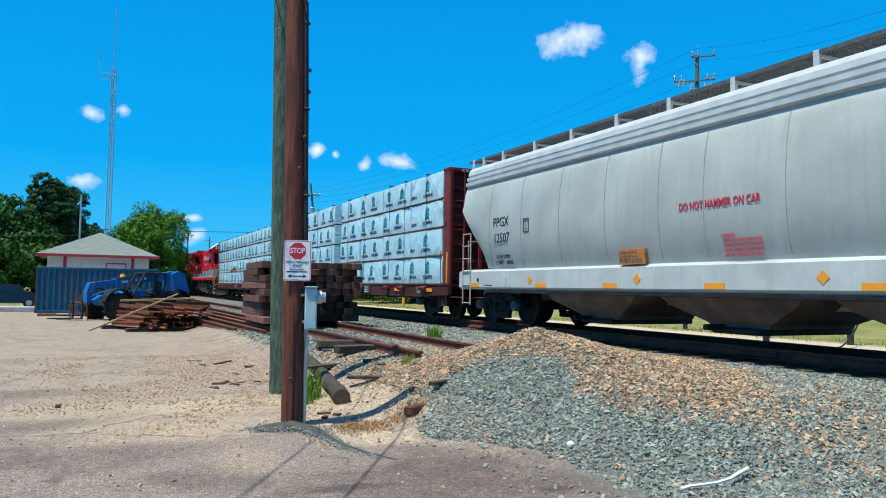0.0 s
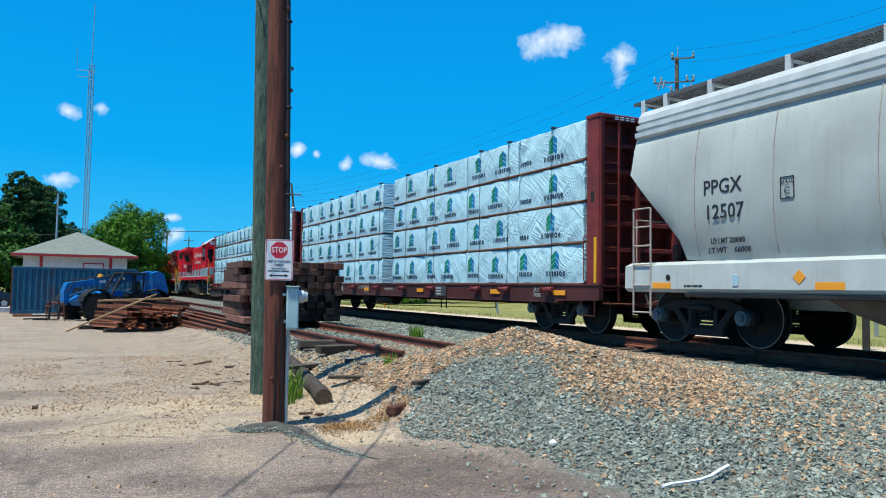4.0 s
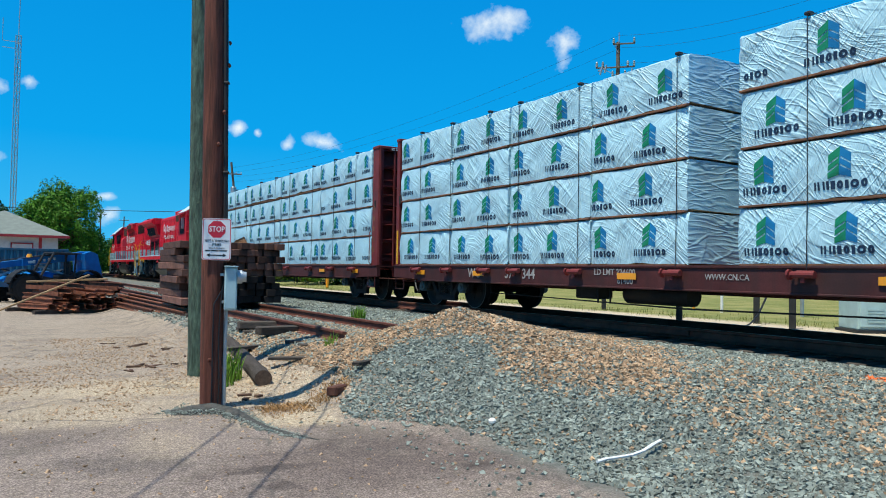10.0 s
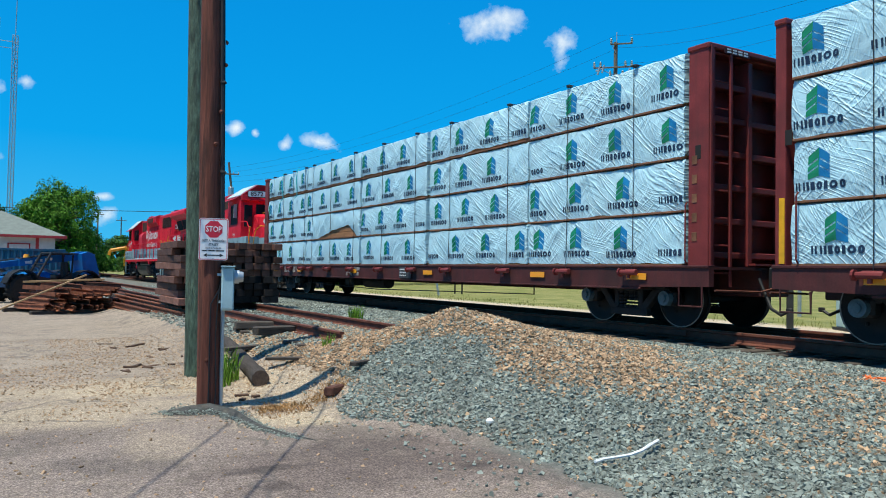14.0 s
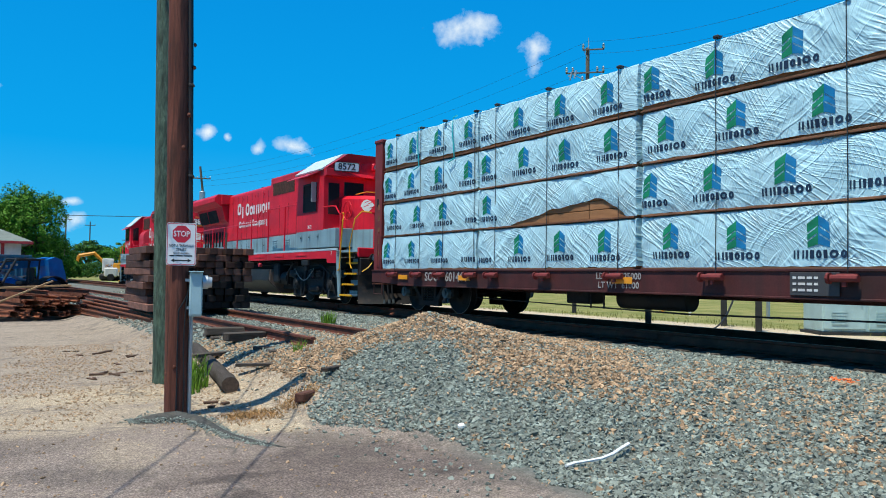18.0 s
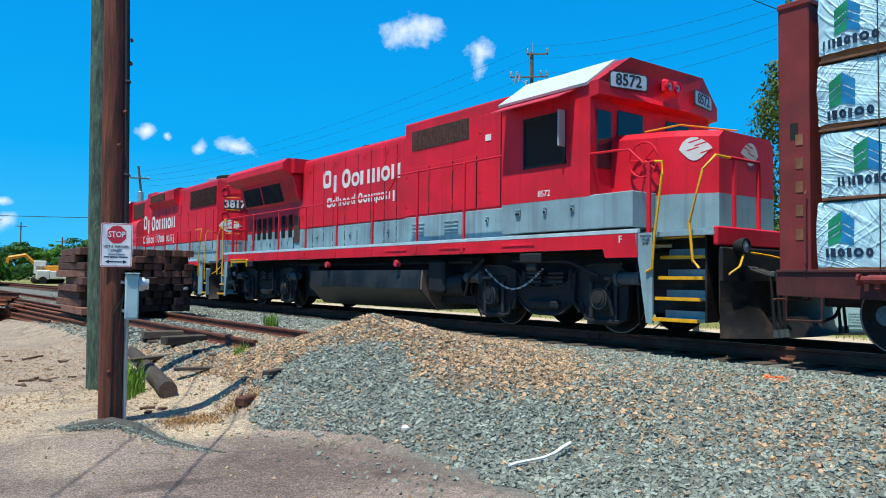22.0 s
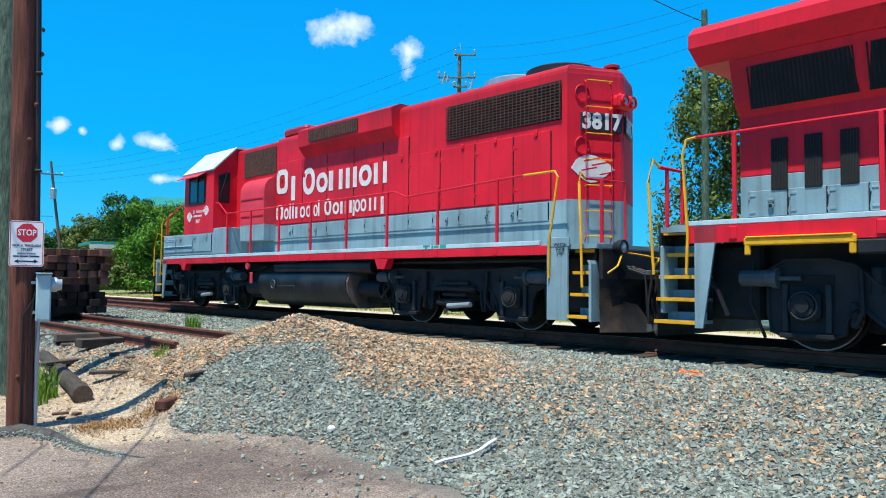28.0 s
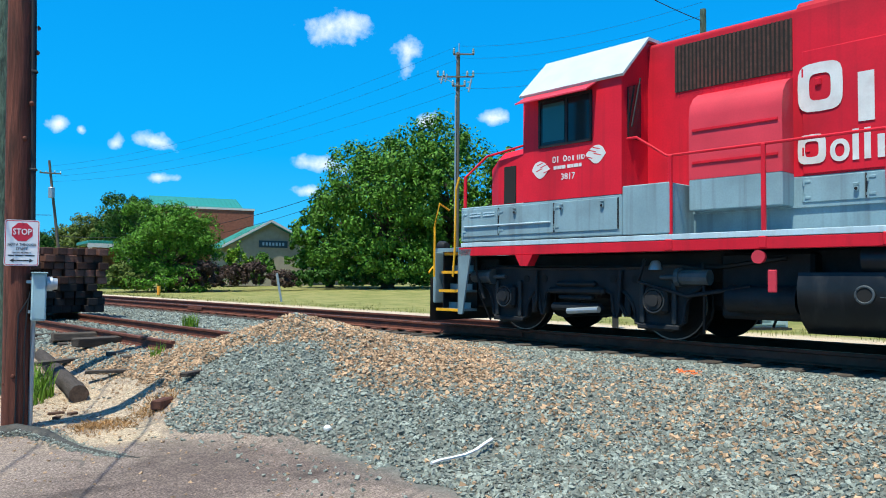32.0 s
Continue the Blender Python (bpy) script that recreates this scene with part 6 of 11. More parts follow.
def loco_road_switcher():
    """The leading engine: nose and cab at +y, long hood behind."""
    mid = 87.2
    L = thing("diesel_locomotive", trk(MAIN_N, mid, RAIL_Z), "faded red and grey diesel locomotive with white cab roof, leading", "locomotive", "locomotives of the train")
    MOVERS.append((L, mid))
    Y = lambda S: S - mid
    # frame and walkway
    part("underframe", Geo().span((-0.75, Y(79.5), 0.80), (0.75, Y(95.0), 1.22), bev=0.03), TRUCK_BLACK, L)
    for S0, S1 in ((79.45, 80.55), (94.0, 95.0), (84.55, 85.4), (88.95, 90.1)):
        part("draft_box", Geo().span((-0.98, Y(S0), 0.34), (0.98, Y(S1), 1.18), bev=0.04), TRUCK_BLACK, L)
    for S0, S1, z in ((84.6, 85.3, 0.62), (89.05, 89.9, 0.60)):
        part("air_filter", Geo().cyl((-1.12, Y(S0), z), (-1.12, Y(S1), z), 0.17, seg=14), TRUCK_BLACK, L, smooth=True)
    for sg in (-1, 1):
        s = part("side_sill", Geo().span((sg * 1.55, Y(80.26), 1.19), (sg * 1.47, Y(94.35), 1.33), bev=0.008), LOCO_RED, L, "red side sill")
        part("pale_stripe", Geo().span((sg * 1.553, Y(80.4), 1.335), (sg * 1.50, Y(94.3), 1.405), bev=0.005), LOCO_STRIPE, s, "pale sill stripe")
    part("walkway", Geo().span((-1.5, Y(79.4), 1.27), (1.5, Y(95.0), 1.335)), LOCO_GREY, L)
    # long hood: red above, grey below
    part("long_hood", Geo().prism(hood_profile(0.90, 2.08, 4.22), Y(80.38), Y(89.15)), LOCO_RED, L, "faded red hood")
    part("hood_base", Geo().span((-0.90, Y(80.38), 1.33), (0.90, Y(90.7), 2.08), bev=0.01), LOCO_GREY, L, "grey lower hood")
    # the rear end comes to a blunt ridge between two slanted faces
    ridge = lambda half, nose, z: [(-half, Y(80.385), z), (-0.05, Y(nose), z), (0.05, Y(nose), z), (half, Y(80.385), z)]
    part("hood_end", Geo().loft([ridge(0.90, 79.985, 2.08), ridge(0.90, 79.985, 4.06), ridge(0.885, 80.0, 4.14), ridge(0.84, 80.05, 4.195), ridge(0.76, 80.12, 4.22)]), LOCO_RED, L, "faded red hood end, slanted to a ridge")
    part("hood_end_base", Geo().loft([ridge(0.90, 79.985, 1.33), ridge(0.90, 79.985, 2.08)]), LOCO_GREY, L, "grey lower hood end")
    part("hood_ledge", Geo().span((-0.93, Y(80.36), 1.70), (-0.90, Y(90.7), 1.73)), LOCO_GREY, L)
    part("electrical_cabinet", Geo().prism(hood_profile(0.90, 2.08, 4.14, 0.06), Y(89.15), Y(91.2)), LOCO_RED, L, "red equipment cabinet behind the cab")
    # blower bulge and filter grille
    g = Geo()
    prof = [(-0.88, 2.12), (-1.22, 2.12), (-1.22, 2.92), (-1.19, 3.08), (-1.10, 3.20), (-0.98, 3.27), (-0.88, 3.29)]
    g.prism(prof, Y(89.2), Y(90.4))
    part("blower_duct", g, LOCO_RED_FADED, L, "rounded faded red blower duct", smooth=True)
    part("duct_rib", Geo().span((-1.235, Y(89.25), 2.74), (-1.215, Y(90.35), 2.77)).span((-1.235, Y(89.25), 2.32), (-1.215, Y(90.35), 2.35)), LOCO_RED, L)
    part("duct_base", Geo().span((-1.22, Y(89.2), 1.72), (-0.88, Y(90.4), 2.12), bev=0.01), LOCO_GREY, L)
    # black sheet on the closed hood, painted shade behind the slats
    part("filter_shade_sheet", Geo().span((-0.91, Y(89.2), 3.38), (-0.88, Y(90.75), 4.02)), SHADE_BLACK, L)
    part("filter_grille", slats(-0.915, Y(89.2), Y(90.75), 3.38, 4.02, 0.055), GRILLE, L, "rusty dark filter grille")
    # dynamic brake housing
    g = Geo()
    prof = [(-0.90, 3.55), (-1.10, 3.80), (-1.12, 4.16), (-0.9, 4.27), (0.9, 4.27), (1.12, 4.16), (1.10, 3.80), (0.90, 3.55)]
    g.prism(prof, Y(84.5), Y(87.9))
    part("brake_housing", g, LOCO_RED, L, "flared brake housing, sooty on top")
    # black sheet as painted shade behind the brake slats
    part("brake_shade_sheet", Geo().span((-1.125, Y(85.6), 3.86), (-1.105, Y(87.4), 4.12)), SHADE_BLACK, L)
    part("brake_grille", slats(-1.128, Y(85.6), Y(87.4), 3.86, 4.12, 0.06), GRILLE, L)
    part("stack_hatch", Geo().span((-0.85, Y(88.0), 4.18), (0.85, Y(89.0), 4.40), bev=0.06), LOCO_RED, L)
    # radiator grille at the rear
    # black sheet as painted shade behind the radiator mesh
    rad = part("radiator_shade_sheet", Geo().span((-0.915, Y(80.5), 3.34), (-0.89, Y(83.1), 3.96)), SHADE_BLACK, L)
    g = Geo()
    for k in range(12):
        z = 3.36 + k * 0.05
        g.span((-0.935, Y(80.48), z), (-0.918, Y(83.12), z + 0.016))
    for k in range(30):
        y = Y(80.5) + k * 0.09
        g.span((-0.945, y, 3.34), (-0.936, y + 0.014, 3.96))
    part("radiator_mesh", g, GRILLE, rad, "rust-brown radiator mesh")
    for S in (82.2, 81.2):
        part("fan_housing", Geo().lathe([(0.62, 0.0), (0.62, 0.14), (0.56, 0.17), (0.52, 0.10), (0.0001, 0.10)], (0.0, Y(S), 4.245), (0, 0, 1), 24), GALV if S > 82 else TRUCK_BLACK, L, "round roof fan housing", smooth=True)
    part("vent_cap", Geo().lathe([(0.05, 0.0), (0.05, 0.05), (0.13, 0.06), (0.13, 0.10), (0.07, 0.13), (0.0001, 0.14)], (0.05, Y(80.22), 4.21), (0, 0, 1), 14), LOCO_RED, L, smooth=True)
    part("roof_grab", Geo().tube([(-0.45, Y(80.85), 4.2), (-0.45, Y(80.82), 4.36), (-0.2, Y(80.5), 4.34), (-0.05, Y(80.3), 4.2)], 0.012), TRUCK_BLACK, L)
    part("roof_horn", Geo().cyl((0.3, Y(83.2), 4.25), (0.3, Y(83.6), 4.32), 0.05, 0.03, seg=10), GALV, L)
    # hood doors, seams and fittings
    door_panels(L, -0.90, [Y(s) for s in (89.1, 88.4, 87.7, 87.0, 86.3, 85.6, 84.9, 84.2, 83.5, 82.8, 82.1, 81.4, 80.75)], 1.76, 2.06, LOCO_GREY)
    door_panels(L, -0.90, [Y(s) for s in (89.1, 88.0, 87.0, 86.0, 85.0, 84.2)], 2.10, 3.58, LOCO_RED)
    door_panels(L, -0.90, [Y(s) for s in (84.2, 83.3, 82.4, 81.5, 80.7)], 2.10, 3.2, LOCO_RED)
    for S in (88.5, 87.4, 86.2, 84.9, 83.1, 82.1, 81.5):
        latch(L, -0.912, Y(S), 1.88, 0.03)
    for S in (88.9, 87.9, 85.4, 84.4, 83.4, 82.7, 81.9, 81.0):
        part("hook_plate", Geo().box((-0.925, Y(S), 3.18), (0.03, 0.07, 0.09), bev=0.01), LOCO_RED, L)
    TEAL = plain("teal_spray_paint", (0.02, 0.32, 0.29), 0.6)
    for a, b, z0, z1 in ((83.02, 82.84, 1.375, 1.405), (82.97, 82.91, 1.345, 1.40), (82.80, 82.75, 1.345, 1.405), (82.73, 82.62, 1.355, 1.40), (82.58, 82.43, 1.35, 1.405)):
        part("spray_mark", Geo().span((-1.5555, Y(a), z0), (-1.553, Y(b), z1)), TEAL, L, "teal sprayed mark")
    company_blocks(L, -0.924, Y(89.137), Y(84.86), 2.74, 0.585, Y(89.143), Y(84.89), 2.21, 0.355)
    # rear face
    slant = lambda n, z, out=0.0, side=-1: facing(n + side * 0.406 * out, Y(80.383 - (0.9 - abs(n)) * 0.4706 - 0.905 * out), z, side * 0.4706, -1)
    number_board(L, "3817", slant(-0.371, 3.31, 0.018), 0.74, 0.30, figure=0.82)
    number_board(L, "3817", slant(0.371, 3.31, 0.018, 1), 0.74, 0.30, figure=0.82)
    part("headlight_base", Geo().span((-0.20, Y(80.12), 3.55), (0.20, Y(79.93), 3.77), bev=0.05), LOCO_RED, L)
    headlights(L, facing(0.0, Y(79.92), 3.66, 0, -1))
    for z in (3.95, 3.53, 3.11, 2.70, 2.295, 1.895, 1.50):
        part("ladder_rung", Geo().tube([(-0.22, 0, 0), (-0.22, 0.01, 0.075), (0.22, 0.01, 0.075), (0.22, 0, 0)], 0.0095), YELLOW, L, "yellow ladder rung", at=slant(-0.426, z))
    for x in (-0.225, 0.225):
        part("ladder_stile", Geo().tube([(x, -1.3, 0.0), (x, -1.25, 0.05), (x, 1.2, 0.05), (x, 1.25, 0.0)], 0.008), LOCO_RED, L, at=slant(-0.426, 2.72))
    for z in (3.76, 2.935):
        part("lifting_ring", Geo().tube([(0.125 * math.cos(a * PI / 8), 0.125 * math.sin(a * PI / 8), 0.014) for a in range(17)], 0.012, 5), LOCO_RED, L, at=slant(-0.668, z))
    # winged emblem as a plain shape
    wing(L, slant(-0.496, 2.57, 0.002), 0.77, 0.44)
    # cab
    cab = part("cab", Geo().prism([(-1.55, 1.98), (1.55, 1.98), (1.55, 3.60), (0.95, 4.20), (-0.95, 4.20), (-1.55, 3.60)], Y(91.2), Y(92.95)), LOCO_RED, L, "red cab")
    g = Geo()
    for sg in (-1, 1):
        g.add([(sg * 1.60, Y(91.15), 3.60), (sg * 1.60, Y(93.0), 3.60), (sg * 0.95, Y(93.0), 4.235), (sg * 0.95, Y(91.15), 4.235), (sg * 1.58, Y(91.15), 3.57), (sg * 1.58, Y(93.0), 3.57), (sg * 0.95, Y(93.0), 4.19), (sg * 0.95, Y(91.15), 4.19)], [(0, 1, 2, 3), (4, 5, 6, 7), (0, 1, 5, 4), (2, 3, 7, 6), (0, 3, 7, 4), (1, 2, 6, 5)])
    g.span((-0.95, Y(91.15), 4.19), (0.95, Y(93.0), 4.24))
    part("cab_roof", g, ROOF_WHITE, L, "white painted cab roof")
    w = part("side_window", Geo().span((-1.556, Y(91.72), 2.80), (-1.53, Y(92.60), 3.44)), GLASS, L, "dark open cab window")
    g = Geo()
    for a, b, c, d in ((91.68, 2.76, 92.64, 2.80), (91.68, 3.44, 92.64, 3.48), (91.68, 2.76, 91.72, 3.48), (92.60, 2.76, 92.64, 3.48), (92.1, 2.8, 92.14, 3.44)):
        g.span((-1.57, Y(a), b), (-1.545, Y(c), d))
    part("window_frame", g, TRUCK_BLACK, w)
    # painted reflection: a teal sheet over half the dark pane
    part("window_glint", Geo().span((-1.562, Y(92.16), 2.84), (-1.556, Y(92.56), 3.4)), REFLECTION_TEAL, w)
    part("window_awning", Geo().add([(-1.56, Y(91.6), 3.58), (-1.56, Y(92.9), 3.58), (-1.80, Y(92.9), 3.44), (-1.80, Y(91.6), 3.44), (-1.56, Y(91.6), 3.56), (-1.56, Y(92.9), 3.56), (-1.80, Y(92.9), 3.42), (-1.80, Y(91.6), 3.42)], [(0, 1, 2, 3), (4, 5, 6, 7), (0, 1, 5, 4), (2, 3, 7, 6), (0, 3, 7, 4), (1, 2, 6, 5)]), LOCO_RED_FADED, L, "faded red window awning")
    part("rear_door_window", Geo().prism([(-1.42, 2.75), (-1.12, 2.75), (-1.12, 3.55), (-1.42, 3.45)], Y(91.195), Y(91.17)), GLASS, L)
    part("window_strut", Geo().tube([(-1.4, Y(91.14), 2.9), (-1.2, Y(91.13), 3.6)], 0.012), TRUCK_BLACK, L)
    # cab emblem and number, as plain shapes and figures
    wing(L, facing(-1.552, Y(92.60), 2.44, -1, 0), 0.34, 0.26)
    wing(L, facing(-1.552, Y(91.62), 2.56, -1, 0) @ Matrix.Diagonal((-1, 1, 1, 1)), 0.34, 0.26)
    for k, (kind, w_) in enumerate((("block", 0.06), ("bar", 0.025), ("ring", 0.07), ("ring", 0.055), ("bar", 0.03), ("three", 0.085), ("ring", 0.055), ("two", 0.055))):
        plain_mark(L, -1.554, kind, Y(92.38) - 0.082 * k - (0.03 if k > 1 else 0), Y(92.38) - 0.082 * k - (0.03 if k > 1 else 0) - w_, 2.52, 2.61 if k < 3 else 2.59)
    g = Geo()
    bar_row(g, -1.551, Y(92.36), 2.42, 0.05, [1.2, 0.5, 0.6, 1.4, -0.3, 1.2, 0.7, 1.5, 1.0], 0.2)
    part("cab_emblem", g, LETTER_WHITE, L, "white emblem and name blocks")
    letters("cab_number", "3817", 0.09, LETTER_WHITE, L, near_face(-1.553, Y(92.1), 2.30), bold=0.02)
    # nose, battery boxes
    rings = []
    for S, top, half in ((92.95, 2.98, 1.10), (93.9, 2.92, 1.08), (94.12, 2.80, 1.0)):
        rings.append([(-half, Y(S), 1.34), (half, Y(S), 1.34), (half, Y(S), top - 0.14), (half - 0.15, Y(S), top), (-half + 0.15, Y(S), top), (-half, Y(S), top - 0.14)])
    part("nose", Geo().loft(rings), LOCO_RED, L, "short red nose")
    # the nose is not hollowed: a black sheet paints the recess's shade
    part("nose_shade_sheet", Geo().span((-1.105, Y(93.5), 2.05), (-1.085, Y(93.75), 2.65)), SHADE_BLACK, L)
    part("battery_box", Geo().span((-1.55, Y(91.2), 1.42), (-1.10, Y(94.3), 1.98), bev=0.015), LOCO_GREY, L, "grey battery box along the walkway")
    part("cab_base", Geo().span((-1.54, Y(90.5), 1.42), (-0.90, Y(91.2), 2.08), bev=0.012), LOCO_GREY, L)
    door_panels(L, -1.55, [Y(s) for s in (94.25, 93.45, 92.35, 91.25)], 1.50, 1.94, LOCO_GREY, "battery_door")
    for S in (93.1, 92.2, 91.5):
        latch(L, -1.56, Y(S), 1.84, 0.03)
    for S in (93.95, 93.65):
        part("vent", Geo().span((-1.575, Y(S) - 0.12, 1.82), (-1.56, Y(S) + 0.12, 1.84)).span((-1.575, Y(S) - 0.12, 1.86), (-1.56, Y(S) + 0.12, 1.88)), LOCO_STRIPE, L)
    part("drop_rail", Geo().tube([(-1.58, Y(94.2), 1.66), (-1.58, Y(92.4), 1.66)], 0.012), LOCO_STRIPE, L)
    # fuel tank, reservoir, air pipes
    g = Geo()
    prof = [(-1.42, 0.92), (-1.48, 0.75), (-1.45, 0.55), (-1.34, 0.36), (-1.15, 0.22), (1.15, 0.22), (1.34, 0.36), (1.45, 0.55), (1.48, 0.75), (1.42, 0.92)]
    g.prism(prof, Y(85.45), Y(88.95))
    tank = part("fuel_tank", g, TANK_BLACK, L, "black fuel tank", smooth=True)
    part("fuel_gauge", Geo().cyl((-1.47, Y(88.25), 0.68), (-1.49, Y(88.25), 0.68), 0.075, seg=16), SHADE_BLACK, tank)
    part("gauge_ring", Geo().tube([(-1.488, Y(88.25) + 0.09 * math.cos(q * PI / 10), 0.68 + 0.09 * math.sin(q * PI / 10)) for q in range(21)], 0.014, 6), BRAKE_GREY, tank)
    part("fuel_line_mark", Geo().span((-1.484, Y(88.1), 0.655), (-1.49, Y(87.35), 0.662)).span((-1.48, Y(87.36), 0.56), (-1.49, Y(87.35), 0.66)), BRAKE_GREY, tank)
    part("tank_end", Geo().prism([(a * 0.995, b) for a, b in prof], Y(85.44), Y(85.38)), HOP_CHUTE, tank)
    part("air_reservoir", Geo().cyl((-1.28, Y(84.7), 1.06), (-1.28, Y(88.3), 1.06), 0.16, seg=16), TANK_BLACK, L, smooth=True)
    part("red_valve", Geo().cyl((-1.5, Y(89.35), 1.10), (-1.56, Y(89.35), 1.10), 0.08, seg=12).box((-1.52, Y(89.2), 0.82), (0.04, 0.10, 0.26), bev=0.01), LOCO_RED_FADED, L)
    part("bell_mount", Geo().lathe([(0.10, 0.0), (0.085, 0.06), (0.05, 0.12), (0.0001, 0.13)], (-1.2, Y(90.9), 0.96), (0, 0, 1), 14), GALV, L, smooth=True)
    part("jacking_pad", Geo().prism([(Y(92.75), 1.19), (Y(93.1), 1.19), (Y(93.0), 1.02), (Y(92.85), 1.02)], -1.56, -1.40, "x"), LOCO_RED, L)
    part("jacking_pad", Geo().prism([(Y(84.0), 1.19), (Y(84.4), 1.19), (Y(84.3), 1.0), (Y(84.1), 1.0)], -1.56, -1.40, "x"), LOCO_RED, L)
    for pts in ([(-1.1, Y(89.2), 1.1), (-1.1, Y(90.0), 1.0), (-1.15, Y(93.8), 1.02), (-1.0, Y(94.2), 0.7)], [(-1.25, Y(80.4), 1.12), (-1.25, Y(84.6), 1.12)], [(-1.3, Y(91.0), 1.1), (-1.3, Y(91.1), 0.8), (-1.28, Y(90.4), 0.62), (-1.2, Y(89.6), 0.75)], [(-1.32, Y(84.4), 1.1), (-1.34, Y(84.2), 0.7), (-1.3, Y(84.5), 0.45)], [(-1.3, Y(94.25), 1.15), (-1.32, Y(94.1), 0.8), (-1.3, Y(94.0), 0.5)]):
        part("pipe", Geo().tube(pts, 0.028), TRUCK_BLACK, L, smooth=True)
    loco_truck(L, Y(92.2), 2.68, "gp")
    loco_truck(L, Y(82.55), 2.68, "gp")
    # rails along the walkway
    hand_rail(L, [(-1.50, Y(91.15), 2.72), (-1.50, Y(91.0), 2.72), (-1.50, Y(90.55), 2.42), (-1.50, Y(88.0), 2.42), (-1.50, Y(84.8), 2.42), (-1.50, Y(83.9), 2.42), (-1.50, Y(83.55), 2.30), (-1.50, Y(80.75), 2.42)], LOCO_RED)
    hand_rail(L, [(-1.50, Y(80.75), 2.42), (-1.52, Y(80.12), 2.42), (-1.55, Y(80.05), 2.32), (-1.57, Y(80.12), 1.8), (-1.57, Y(80.19), 1.4), (-1.57, Y(80.20), 0.85)], YELLOW)
    for S in (90.5, 89.3, 88.0, 86.7, 85.4, 84.1, 82.7, 81.3):
        part("rail_post", Geo().span((-1.525, Y(S) - 0.025, 1.22), (-1.485, Y(S) + 0.025, 2.42), bev=0.006).box((-1.54, Y(S), 1.27), (0.05, 0.10, 0.14), bev=0.01), LOCO_RED, L)
    hand_rail(L, [(-1.30, Y(79.75), 2.30), (-1.45, Y(79.72), 2.36), (-1.53, Y(79.68), 2.20), (-1.57, Y(79.62), 1.5), (-1.57, Y(79.60), 0.72)], YELLOW)
    hand_rail(L, [(-1.30, Y(79.75), 2.30), (-0.5, Y(79.6), 2.30), (-0.5, Y(79.6), 1.35)], LOCO_RED)
    hand_rail(L, [(-1.1, Y(79.6), 1.35), (-1.1, Y(79.6), 2.30)], LOCO_RED, 0.03)
    step_well(L, Y(79.87), Y(79.50), 1.30, 4, panel_back=0.38, taper=1.0)
    part("corner_plate", Geo().span((-1.556, Y(80.255), 1.302), (-1.52, Y(79.84), 1.44), bev=0.006), LOCO_GREY, L, "grey corner plate over the steps")
    part("step_stringer", Geo().prism([(Y(79.50), 0.24), (Y(79.50), 1.05), (Y(79.53), 1.10), (Y(79.47), 1.10), (Y(79.455), 1.05), (Y(79.455), 0.24)], -1.55, -1.16, "x"), LOCO_GREY, L)
    letters("step_note", "WATCH\nYOUR\nSTEP", 0.044, LETTER_BLACK, L, near_face(-1.559, Y(80.0), 1.27))
    step_well(L, Y(94.36), Y(94.92), 1.30, 4)
    hand_rail(L, [(-1.54, Y(94.35), 2.50), (-1.57, Y(94.4), 2.3), (-1.57, Y(94.42), 1.3), (-1.57, Y(94.46), 0.85)], YELLOW)
    hand_rail(L, [(-1.30, Y(94.85), 2.0), (-1.50, Y(94.88), 2.1), (-1.57, Y(94.92), 1.7), (-1.57, Y(94.92), 0.85)], YELLOW)
    hand_rail(L, [(-1.12, Y(93.05), 2.98), (-1.15, Y(94.1), 2.86), (-1.45, Y(94.3), 2.5)], LOCO_RED)
    hand_rail(L, [(-1.45, Y(94.3), 2.5), (-1.45, Y(94.3), 1.33)], LOCO_RED, 0.03)
    pilot(L, Y(95.1), 1)
    pilot(L, Y(79.35), -1)
    return L


